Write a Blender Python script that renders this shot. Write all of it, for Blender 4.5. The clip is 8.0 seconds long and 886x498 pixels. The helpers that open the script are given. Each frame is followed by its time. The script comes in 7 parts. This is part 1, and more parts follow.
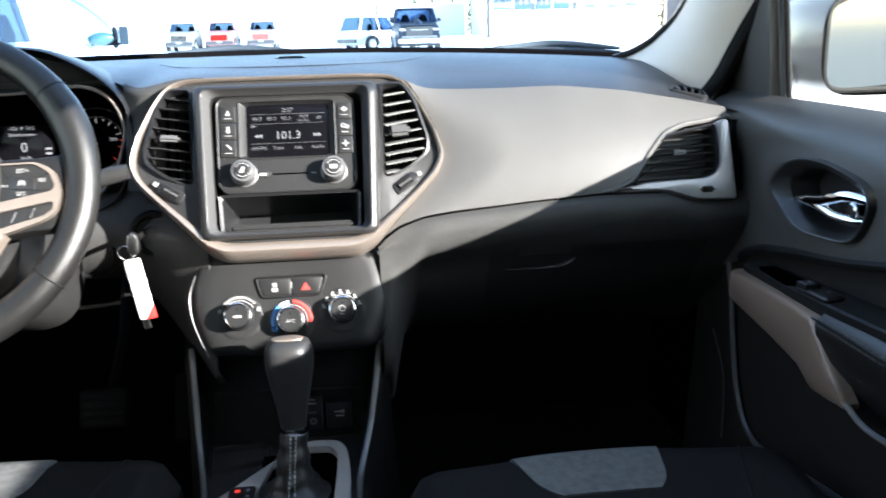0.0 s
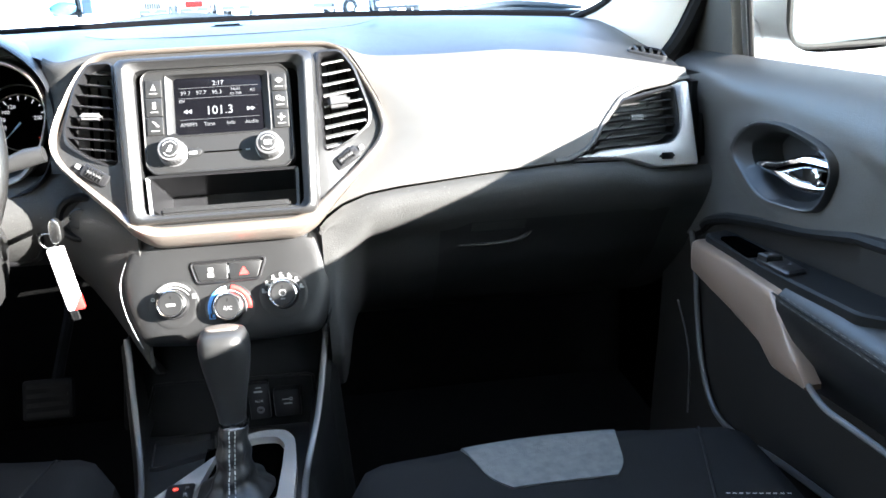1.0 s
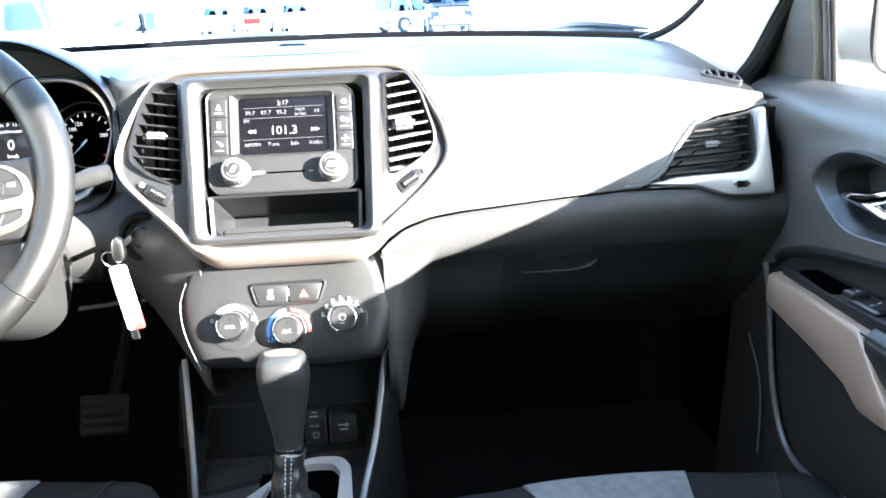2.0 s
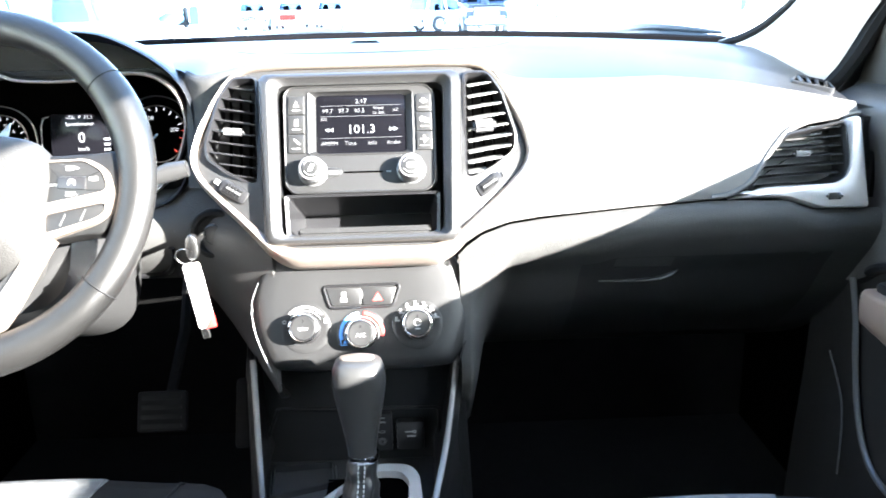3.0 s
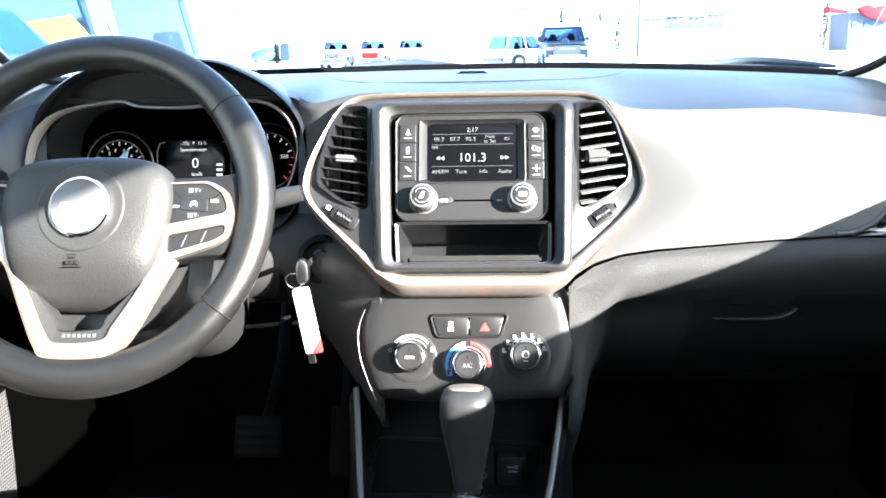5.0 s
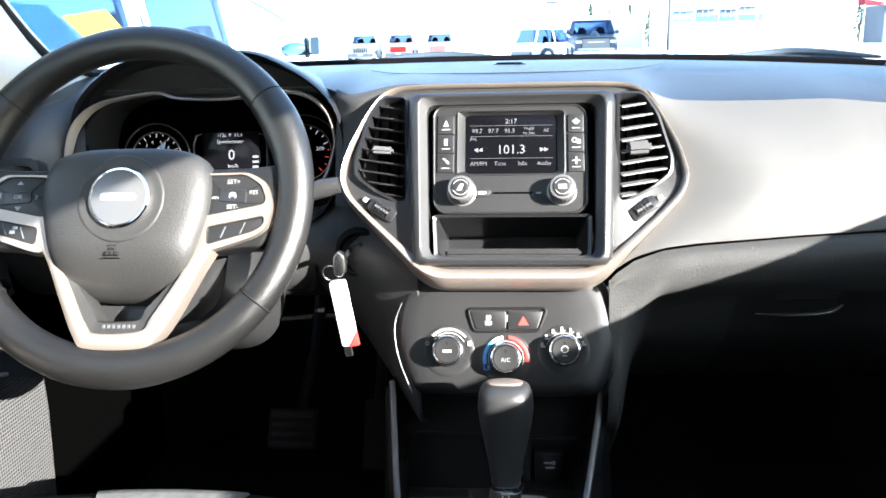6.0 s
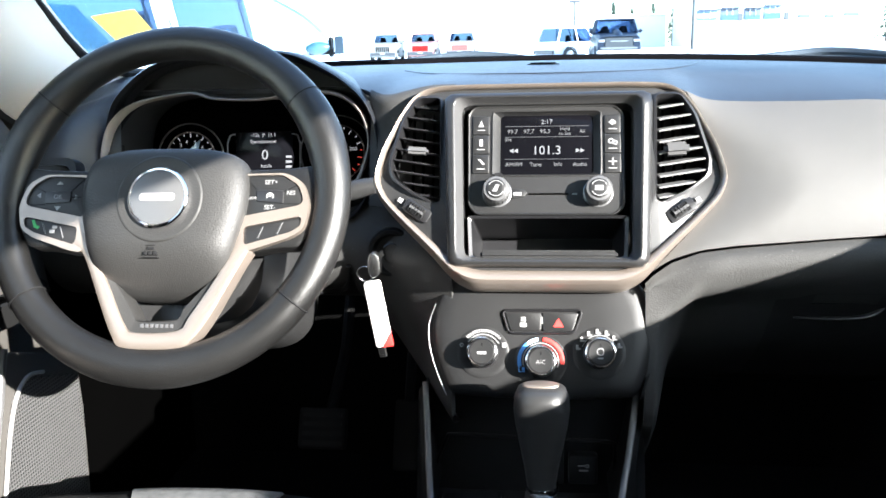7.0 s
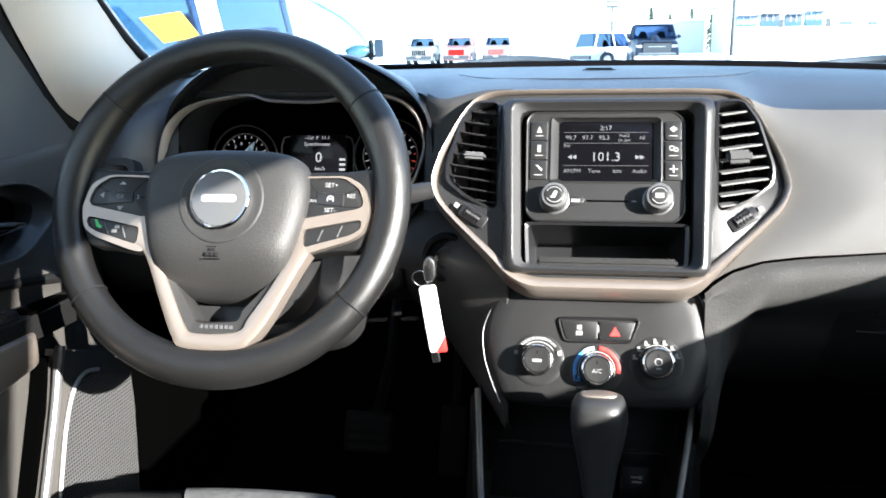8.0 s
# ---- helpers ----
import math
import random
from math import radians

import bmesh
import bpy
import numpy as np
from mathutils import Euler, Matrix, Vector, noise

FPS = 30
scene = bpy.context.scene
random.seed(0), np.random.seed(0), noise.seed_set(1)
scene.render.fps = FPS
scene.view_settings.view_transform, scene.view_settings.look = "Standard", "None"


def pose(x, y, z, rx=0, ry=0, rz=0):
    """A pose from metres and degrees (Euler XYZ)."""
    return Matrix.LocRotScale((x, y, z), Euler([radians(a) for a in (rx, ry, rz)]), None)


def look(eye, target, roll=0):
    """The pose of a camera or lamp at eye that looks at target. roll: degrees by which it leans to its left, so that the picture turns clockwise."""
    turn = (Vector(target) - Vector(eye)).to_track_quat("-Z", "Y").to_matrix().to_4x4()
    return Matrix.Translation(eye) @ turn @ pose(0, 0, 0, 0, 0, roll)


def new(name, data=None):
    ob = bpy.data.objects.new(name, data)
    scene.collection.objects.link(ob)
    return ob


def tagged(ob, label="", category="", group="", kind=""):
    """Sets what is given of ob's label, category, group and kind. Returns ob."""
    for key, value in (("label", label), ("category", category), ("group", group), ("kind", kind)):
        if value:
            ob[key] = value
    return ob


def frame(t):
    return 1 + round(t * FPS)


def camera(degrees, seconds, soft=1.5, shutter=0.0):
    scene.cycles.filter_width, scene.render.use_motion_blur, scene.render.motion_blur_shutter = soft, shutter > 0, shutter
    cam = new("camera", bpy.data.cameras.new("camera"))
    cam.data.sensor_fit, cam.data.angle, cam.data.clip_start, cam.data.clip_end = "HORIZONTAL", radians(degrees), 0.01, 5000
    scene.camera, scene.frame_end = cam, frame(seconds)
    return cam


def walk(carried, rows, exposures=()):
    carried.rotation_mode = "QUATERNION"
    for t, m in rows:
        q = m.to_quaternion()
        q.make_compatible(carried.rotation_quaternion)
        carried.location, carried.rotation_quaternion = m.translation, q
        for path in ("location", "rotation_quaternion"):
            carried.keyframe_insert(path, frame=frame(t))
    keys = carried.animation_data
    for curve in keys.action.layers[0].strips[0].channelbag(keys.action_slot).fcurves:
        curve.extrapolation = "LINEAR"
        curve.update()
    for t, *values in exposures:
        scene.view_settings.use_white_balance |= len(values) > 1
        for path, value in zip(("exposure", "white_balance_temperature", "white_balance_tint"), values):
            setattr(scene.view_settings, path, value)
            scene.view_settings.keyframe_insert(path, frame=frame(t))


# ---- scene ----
cam = camera(55.0, 8.0, 1.6, 0.4)
PATH = [
    (0, (0.086, -1.18, 1.26), (0.291, 0.746, 0.761), -1.5),
    (0.5, (0.124, -1.15, 1.257), (0.406, 0.75, 0.698), -2.5),
    (1, (0.147, -1.119, 1.259), (0.379, 0.78, 0.677), -2.8),
    (1.5, (0.153, -1.099, 1.265), (0.341, 0.807, 0.688), -3.1),
    (1.7, (0.145, -1.091, 1.267), (0.287, 0.821, 0.699), -3.2),
    (2.8, (0.083, -1.072, 1.246), (0.181, 0.871, 0.781), -1.2),
    (3, (0.068, -1.051, 1.264), (0.126, 0.875, 0.726), -1.4),
    (3.5, (0.072, -1.05, 1.265), (0.071, 0.901, 0.824), -2.2),
    (4, (0.064, -1.056, 1.255), (0.007, 0.898, 0.832), -2.1),
    (4.5, (0.034, -1.044, 1.256), (-0.044, 0.902, 0.801), -1.5),
    (5, (0.023, -1.039, 1.253), (-0.09, 0.906, 0.802), -1.2),
    (6.5, (0.0, -1.027, 1.249), (-0.2, 0.907, 0.782), -1.4),
    (7, (-0.009, -1.027, 1.251), (-0.234, 0.906, 0.787), -1.4),
    (7.5, (-0.021, -1.027, 1.25), (-0.282, 0.899, 0.776), -1.7),
    (8, (-0.039, -1.024, 1.252), (-0.339, 0.901, 0.798), -0.9),
]
SUN_DIR = Vector((1.0, -0.80, 0.40)).normalized()
EXPOSURES = [(0, 3.2), (0.5, 3.85), (1, 4.35), (1.5, 4.65), (1.7, 4.8), (2.8, 5.1), (3.5, 4.95), (4, 4.75), (4.5, 4.45), (5, 4.1), (6.5, 3.5), (7, 3.35), (8, 3.1)]
walk(cam, [(t, look(e, g, r)) for t, e, g, r in PATH], EXPOSURES)

# ---- light ----
world = bpy.data.worlds.new("sky")
scene.world = world
world.use_nodes = True
wn = world.node_tree
sky = wn.nodes.new("ShaderNodeTexSky")
sky.sky_type = "NISHITA"
sky.sun_disc = False
sky.sun_elevation = math.asin(SUN_DIR.z)
sky.sun_rotation = math.atan2(SUN_DIR.x, SUN_DIR.y)
sky.air_density, sky.dust_density, sky.ozone_density = 1.0, 0.25, 1.3
hazy = wn.nodes.new("ShaderNodeHueSaturation")
hazy.inputs["Saturation"].default_value = 0.7
wn.links.new(sky.outputs[0], hazy.inputs["Color"])
wn.links.new(hazy.outputs[0], wn.nodes["Background"].inputs[0])
wn.nodes["Background"].inputs[1].default_value = 0.115
sun_data = bpy.data.lights.new("sun", "SUN")
sun_data.energy, sun_data.angle, sun_data.color = 3.7, radians(0.5), (1.0, 0.97, 0.925)
sun = new("sun", sun_data)
sun.matrix_world = look(SUN_DIR * 50, (0, 0, 0))


# ---- materials ----
def mat(name, color, rough=0.6, metal=0.0, scale=120.0, vary=0.15, bump=0.1, fine=900.0, spec=0.5, coat=0.0, stretch=None, grain=0.0, dust=0.0, relief=0.3):
    """Two scales of variation: slow blotches in colour and gloss, fine grain in relief."""
    m = bpy.data.materials.new(name)
    m.use_nodes = True
    nt = m.node_tree
    b = nt.nodes["Principled BSDF"]
    b.inputs["Roughness"].default_value = rough
    b.inputs["Metallic"].default_value = metal
    b.inputs["Specular IOR Level"].default_value = spec
    b.inputs["Coat Weight"].default_value = coat
    tc = nt.nodes.new("ShaderNodeTexCoord")
    src = tc.outputs["Object"]
    if stretch:
        mp = nt.nodes.new("ShaderNodeMapping")
        mp.inputs["Scale"].default_value = stretch
        nt.links.new(src, mp.inputs[0])
        src = mp.outputs[0]
    n1 = nt.nodes.new("ShaderNodeTexNoise")
    n1.inputs["Scale"].default_value, n1.inputs["Detail"].default_value = scale * 0.1, 5
    n2 = nt.nodes.new("ShaderNodeTexNoise")
    n2.inputs["Scale"].default_value, n2.inputs["Detail"].default_value = fine, 2
    nt.links.new(src, n1.inputs["Vector"])
    nt.links.new(src, n2.inputs["Vector"])
    mix = nt.nodes.new("ShaderNodeMix")
    mix.data_type = "RGBA"
    c = Vector(color)
    mix.inputs[6].default_value = (*(c * (1 - vary)), 1)
    mix.inputs[7].default_value = (*[min(1, v) for v in c * (1 + vary)], 1)
    nt.links.new(n1.outputs["Fac"], mix.inputs[0])
    tone = mix.outputs[2]
    if dust:
        dn = nt.nodes.new("ShaderNodeTexNoise")
        dn.inputs["Scale"].default_value, dn.inputs["Detail"].default_value, dn.inputs["Roughness"].default_value = 420, 4, 0.7
        nt.links.new(src, dn.inputs["Vector"])
        dr = nt.nodes.new("ShaderNodeMapRange")
        dr.inputs[1].default_value, dr.inputs[2].default_value, dr.inputs[4].default_value = 0.64, 0.74, dust
        nt.links.new(dn.outputs["Fac"], dr.inputs[0])
        dm = nt.nodes.new("ShaderNodeMix")
        dm.data_type = "RGBA"
        dm.inputs[7].default_value = (0.28, 0.27, 0.26, 1)
        nt.links.new(dr.outputs[0], dm.inputs[0])
        nt.links.new(tone, dm.inputs[6])
        tone = dm.outputs[2]
    nt.links.new(tone, b.inputs["Base Color"])
    mr = nt.nodes.new("ShaderNodeMapRange")
    mr.inputs[3].default_value, mr.inputs[4].default_value = max(0.03, rough - 0.08), min(1, rough + 0.08)
    nt.links.new(n1.outputs["Fac"], mr.inputs[0])
    nt.links.new(mr.outputs[0], b.inputs["Roughness"])
    if bump:
        bp = nt.nodes.new("ShaderNodeBump")
        bp.inputs["Strength"].default_value, bp.inputs["Distance"].default_value = bump, 0.0006
        nt.links.new(n2.outputs["Fac"], bp.inputs["Height"])
        nt.links.new(bp.outputs[0], b.inputs["Normal"])
    if grain:
        vg = nt.nodes.new("ShaderNodeTexVoronoi")
        vg.feature = "SMOOTH_F1"
        vg.inputs["Scale"].default_value = grain
        wob = nt.nodes.new("ShaderNodeMix")
        wob.data_type = "VECTOR"
        wob.inputs[0].default_value = 0.0022
        nt.links.new(src, wob.inputs[4])
        nt.links.new(n2.outputs["Color"], wob.inputs[5])
        nt.links.new(wob.outputs[1], vg.inputs["Vector"])
        gb = nt.nodes.new("ShaderNodeBump")
        gb.invert = True
        gb.inputs["Strength"].default_value, gb.inputs["Distance"].default_value = relief, 0.0007
        nt.links.new(vg.outputs["Distance"], gb.inputs["Height"])
        if bump:
            nt.links.new(bp.outputs[0], gb.inputs["Normal"])
        nt.links.new(gb.outputs[0], b.inputs["Normal"])
    return m


def glow(name, color, power):
    m = bpy.data.materials.new(name)
    m.use_nodes = True
    b = m.node_tree.nodes["Principled BSDF"]
    b.inputs["Base Color"].default_value = (0.02, 0.02, 0.02, 1)
    b.inputs["Emission Color"].default_value = (*color, 1)
    b.inputs["Emission Strength"].default_value = power
    return m


def pane_mat(name, tint, gloss=0.05):
    """Clear window glass: passes light straight, with a faint Fresnel sheen."""
    m = bpy.data.materials.new(name)
    m.use_nodes = True
    nt = m.node_tree
    nt.nodes.remove(nt.nodes["Principled BSDF"])
    out = nt.nodes["Material Output"]
    tr = nt.nodes.new("ShaderNodeBsdfTransparent")
    tr.inputs[0].default_value = (*tint, 1)
    gl = nt.nodes.new("ShaderNodeBsdfGlossy")
    gl.inputs["Roughness"].default_value = gloss
    lw = nt.nodes.new("ShaderNodeLayerWeight")
    lw.inputs[0].default_value = 0.5
    fr = nt.nodes.new("ShaderNodeMath")
    fr.operation = "POWER"
    fr.inputs[1].default_value = 6.0
    nt.links.new(lw.outputs["Facing"], fr.inputs[0])
    mx = nt.nodes.new("ShaderNodeMixShader")
    nt.links.new(fr.outputs[0], mx.inputs[0])
    nt.links.new(tr.outputs[0], mx.inputs[1])
    nt.links.new(gl.outputs[0], mx.inputs[2])
    nt.links.new(mx.outputs[0], out.inputs[0])
    return m


LOUVER_SUN = mat("sunlit_louver_plastic", (0.16, 0.16, 0.16), 0.38, scale=60, vary=0.08, bump=0.1)
UPRIGHT = mat("satin_charcoal_plastic", (0.021, 0.021, 0.0212), 0.30, spec=0.48, scale=50, vary=0.1, bump=0.25, fine=1200)
DOORM = mat("satin_black_door_skin", (0.050, 0.0468, 0.0428), 0.48, spec=0.42, scale=50, vary=0.15, bump=0.5, fine=1000, grain=600)
# black tinted blue: part of the sky's reflection is put into the colour
DASH = mat("grained_black_plastic", (0.0085, 0.0098, 0.0125), 0.42, spec=0.62, scale=60, vary=0.12, bump=0.4, fine=1100, grain=700)
PANEL = mat("soft_grey_dash_skin", (0.0575, 0.0563, 0.0543), 0.55, scale=40, vary=0.10, bump=0.35, fine=1300, grain=900, relief=0.15, dust=0.02)
LOWER = mat("hard_black_plastic", (0.0085, 0.0085, 0.0086), 0.5, spec=0.16, scale=60, vary=0.15, bump=0.6, fine=800)
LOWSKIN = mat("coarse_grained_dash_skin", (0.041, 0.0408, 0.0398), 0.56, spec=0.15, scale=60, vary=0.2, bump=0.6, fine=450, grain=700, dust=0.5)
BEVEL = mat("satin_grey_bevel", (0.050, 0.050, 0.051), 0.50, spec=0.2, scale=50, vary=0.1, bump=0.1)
# LOWSKIN's grain again, darkened: the lid's shade sits in the colour
LIDSKIN_DIM = mat("shade_darkened_lid_skin", (0.021, 0.021, 0.0206), 0.56, spec=0.15, scale=60, vary=0.2, bump=0.6, fine=450, grain=700, dust=0.15)
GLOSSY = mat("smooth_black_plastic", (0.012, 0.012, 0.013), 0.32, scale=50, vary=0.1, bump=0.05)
FACE = mat("radio_black_plastic", (0.0122, 0.0122, 0.0124), 0.42, spec=0.38, scale=80, vary=0.1, bump=0.15)
BRONZE = mat("satin_bronze_trim", (0.32, 0.270, 0.232), 0.37, 0.72, scale=60, vary=0.05, bump=0.05)
# the same bronze remixed so the shaded passenger pull reads brighter
BRONZE_SHADE = mat("shade_side_bronze_trim", (0.215, 0.150, 0.112), 0.34, 0.25, scale=60, vary=0.05, bump=0.05)
SATIN = mat("satin_grey_trim", (0.13, 0.13, 0.132), 0.34, 0.5, scale=60, vary=0.06, bump=0.05)
PALETRIM = mat("pale_champagne_trim", (0.42, 0.375, 0.335), 0.33, 0.45, scale=60, vary=0.05, bump=0.05)
SILVER = mat("satin_silver_trim", (0.42, 0.41, 0.40), 0.38, 0.4, scale=60, vary=0.05, bump=0.05)
CHROME = mat("chrome", (0.75, 0.75, 0.76), 0.1, 1.0, scale=60, vary=0.03, bump=0.0)
LEATHER = mat("black_grained_leather", (0.0072, 0.0071, 0.0070), 0.37, scale=80, vary=0.25, bump=0.4, fine=850, grain=760, relief=0.26, dust=0.06)
PADMAT = mat("black_airbag_cover", (0.021, 0.0206, 0.020), 0.52, spec=0.42, scale=50, vary=0.15, bump=0.5, fine=480, grain=800, relief=0.28, dust=0.1)
KNOBM = mat("polished_black_leather", (0.024, 0.024, 0.024), 0.38, scale=60, vary=0.15, bump=0.3, fine=1200)
BOOT = mat("creased_black_leather", (0.016, 0.016, 0.016), 0.38, scale=200, vary=0.25, bump=0.8, fine=150)
CLOTH = mat("black_woven_cloth", (0.011, 0.011, 0.0115), 0.9, spec=0.1, scale=120, vary=0.25, bump=1.0, fine=700)
CLOTH_GREY = mat("grey_melange_cloth", (0.11, 0.114, 0.116), 0.95, spec=0.1, scale=900, vary=0.45, bump=1.0, fine=600)
CARPET = mat("black_carpet", (0.006, 0.006, 0.006), 0.95, spec=0.03, scale=400, vary=0.4, bump=1.0, fine=300)
LINER = mat("light_grey_headliner_cloth", (0.64, 0.59, 0.52), 0.9, scale=60, vary=0.05, bump=0.3, fine=900)
RUBBER = mat("black_rubber", (0.010, 0.010, 0.0105), 0.7, spec=0.15, scale=60, vary=0.2, bump=0.3)
FRIT = mat("black_glass_border", (0.0025, 0.0025, 0.003), 0.8, spec=0.02, scale=60, vary=0.1, bump=0.0)
STITCH = mat("pale_thread", (0.5, 0.5, 0.48), 0.8, scale=400, vary=0.1, bump=0.3)
THREAD = mat("grey_thread", (0.12, 0.12, 0.115), 0.8, scale=400, vary=0.1, bump=0.3)
PRINT = mat("white_print", (0.24, 0.24, 0.24), 0.6, scale=200, vary=0.03, bump=0.0)
RED = mat("red_print", (0.6, 0.03, 0.025), 0.5, scale=200, vary=0.05, bump=0.0)
BLUE = mat("blue_print", (0.05, 0.22, 0.55), 0.5, scale=200, vary=0.05, bump=0.0)
PALEBLUE = mat("pale_blue_print", (0.45, 0.62, 0.8), 0.5, scale=200, vary=0.05, bump=0.0)
GREENP = mat("green_print", (0.05, 0.45, 0.12), 0.5, scale=200, vary=0.05, bump=0.0)
TAG = mat("white_plastic_tag", (0.8, 0.79, 0.78), 0.35, scale=80, vary=0.03, bump=0.05)
STEEL = mat("brushed_steel", (0.6, 0.6, 0.6), 0.25, 1.0, scale=100, vary=0.1, bump=0.1)
LCD = mat("dark_display_glass", (0.003, 0.003, 0.004), 0.12, spec=0.09, scale=60, vary=0.05, bump=0.0)
LCDTXT = glow("lit_display_text", (0.9, 0.93, 1.0), 0.075)
LCDLINE = glow("dim_display_line", (0.7, 0.75, 0.85), 0.02)
LCDDIM = glow("soft_display_text", (0.9, 0.93, 1.0), 0.042)
REDLED = glow("red_indicator", (1.0, 0.06, 0.04), 0.12)
REDNEEDLE = glow("lit_red_marks", (1.0, 0.08, 0.05), 0.05)
GLASS = pane_mat("clear_window_glass", (0.95, 0.96, 0.93))
SCREENGLASS = pane_mat("blue_shaded_windshield_glass", (0.80, 0.91, 1.0))
# glass out of view behind the seats, darkened to let little fill light in
TINT = pane_mat("tinted_window_glass", (0.06, 0.07, 0.08))
DEEPTINT = pane_mat("blue_tinted_car_glass", (0.22, 0.31, 0.44))
PALEGLASS = pane_mat("pale_car_glass", (0.55, 0.72, 0.80))
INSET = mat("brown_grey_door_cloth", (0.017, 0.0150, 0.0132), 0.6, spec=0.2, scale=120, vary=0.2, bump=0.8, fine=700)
# base dimmed and blued by hand to tone the sky's reflection
BLUEMIRROR = mat("dimmed_sky_mirror_glass", (0.085, 0.098, 0.104), 0.06, 1.0, scale=30, vary=0.04, bump=0.0)
SNOW = mat("trodden_snow", (0.78, 0.8, 0.83), 0.85, scale=6, vary=0.12, bump=0.5, fine=20)
# near-zero black; shade of ducts, gaps and footwell walls is put into it
BLACKVOID = mat("near_zero_black", (0.0006, 0.0006, 0.0006), 0.9, spec=0.0, scale=60, vary=0.2, bump=0.1)
PAINT_W = mat("white_car_paint", (0.75, 0.76, 0.78), 0.25, 0.0, scale=4, vary=0.03, bump=0.0, coat=0.6)
PAINT_S = mat("silver_car_paint", (0.50, 0.53, 0.57), 0.5, 0.0, scale=4, vary=0.04, bump=0.0, coat=0.1)
PAINT_B = mat("dark_blue_car_paint", (0.004, 0.0095, 0.021), 0.42, 0.0, spec=0.2, scale=4, vary=0.06, bump=0.0, coat=0.08)
PAINT_D = mat("dusty_beige_car_paint", (0.20, 0.19, 0.175), 0.4, 0.0, spec=0.3, scale=4, vary=0.15, bump=0.0)
PAINT_F = mat("faded_red_car_paint", (0.26, 0.13, 0.12), 0.4, 0.0, spec=0.3, scale=4, vary=0.15, bump=0.0)
PAINT_P = mat("pinkish_car_paint", (0.24, 0.19, 0.18), 0.4, 0.0, spec=0.3, scale=4, vary=0.15, bump=0.0)
PAINT_R = mat("red_car_paint", (0.6, 0.06, 0.05), 0.25, 0.0, scale=4, vary=0.05, bump=0.0, coat=0.6)
REDSLOT = mat("red_grille_slot", (0.30, 0.010, 0.008), 0.7, spec=0.08, scale=4, vary=0.05, bump=0.0)
PINKSLOT = mat("faded_red_grille_slot", (0.34, 0.070, 0.060), 0.7, spec=0.08, scale=4, vary=0.05, bump=0.0)
PAINT_K = mat("dark_grey_car_paint", (0.03, 0.03, 0.033), 0.35, 0.0, scale=4, vary=0.06, bump=0.0, coat=0.6)
SHELL = mat("grey_mirror_shell", (0.13, 0.14, 0.15), 0.32, 0.0, scale=10, vary=0.1, bump=0.05, coat=0.3)
TEALSHELL = mat("teal_mirror_shell", (0.035, 0.085, 0.10), 0.35, 0.0, scale=10, vary=0.1, bump=0.0, coat=0.3)
GRILLEGREY = mat("dark_truck_grille", (0.016, 0.017, 0.019), 0.5, 0.0, scale=40, vary=0.3, bump=0.3, fine=60)
CARGLASS = mat("dark_car_glass", (0.02, 0.03, 0.04), 0.3, 0.0, spec=0.25, scale=10, vary=0.1, bump=0.0)
TYRE = mat("tyre_rubber", (0.03, 0.03, 0.03), 0.8, scale=40, vary=0.2, bump=0.3)
WALLM = mat("pale_cladding", (0.6, 0.6, 0.6), 0.7, scale=2, vary=0.08, bump=0.2, fine=8)
BLUEW = mat("blue_cladding", (0.022, 0.060, 0.17), 0.6, scale=2, vary=0.1, bump=0.1, fine=8)
GREYW = mat("grey_shaded_cladding", (0.07, 0.08, 0.10), 0.7, scale=2, vary=0.15, bump=0.1, fine=8)
PALECLAD = mat("pale_blue_cladding", (0.13, 0.19, 0.27), 0.6, scale=2, vary=0.12, bump=0.1, fine=8)
BARK = mat("bark", (0.09, 0.07, 0.055), 0.9, scale=40, vary=0.3, bump=0.8, fine=30)
LEAF = mat("spruce_needles", (0.04, 0.06, 0.04), 0.8, scale=20, vary=0.35, bump=0.3, fine=40)
AWNRED = mat("red_awning_cloth", (0.16, 0.016, 0.02), 0.7, spec=0.1, scale=2, vary=0.12, bump=0.2, fine=20)
CREAM = mat("cream_sign_paint", (0.30, 0.24, 0.17), 0.7, spec=0.1, scale=2, vary=0.1, bump=0.1, fine=20)
GREENGREY = mat("grey_green_cladding", (0.085, 0.105, 0.105), 0.7, spec=0.1, scale=2, vary=0.12, bump=0.1, fine=8)
# black rubber painted greyer, to take on the glare over the windshield
WIPER = mat("glare_greyed_wiper_rubber", (0.05, 0.052, 0.055), 0.6, spec=0.3, scale=60, vary=0.25, bump=0.3)
YELLOW = mat("yellow_window_sticker", (0.36, 0.22, 0.002), 0.6, scale=12, vary=0.05, bump=0.05)


# ---- mesh helpers ----
def finish(name, bm, material, parent=None, label="", angle=35, smooth=True):
    bmesh.ops.recalc_face_normals(bm, faces=bm.faces)
    me = bpy.data.meshes.new(name)
    bm.to_mesh(me)
    bm.free()
    if smooth and len(me.polygons):
        me.polygons.foreach_set("use_smooth", [True] * len(me.polygons))
        me.set_sharp_from_angle(angle=radians(angle))
    me.materials.append(material)
    ob = new(name, me)
    if parent is not None:
        ob.parent = parent
    if label:
        tagged(ob, label)
    return ob


def part(name, bm, material, parent, label="", angle=35):
    return finish(name, bm, material, parent, label, angle)


def thing(name, label, category, m=None, group="", kind=""):
    ob = new(name)
    ob.empty_display_size = 0.05
    if m is not None:
        ob.matrix_world = m
    return tagged(ob, label, category, group, kind)


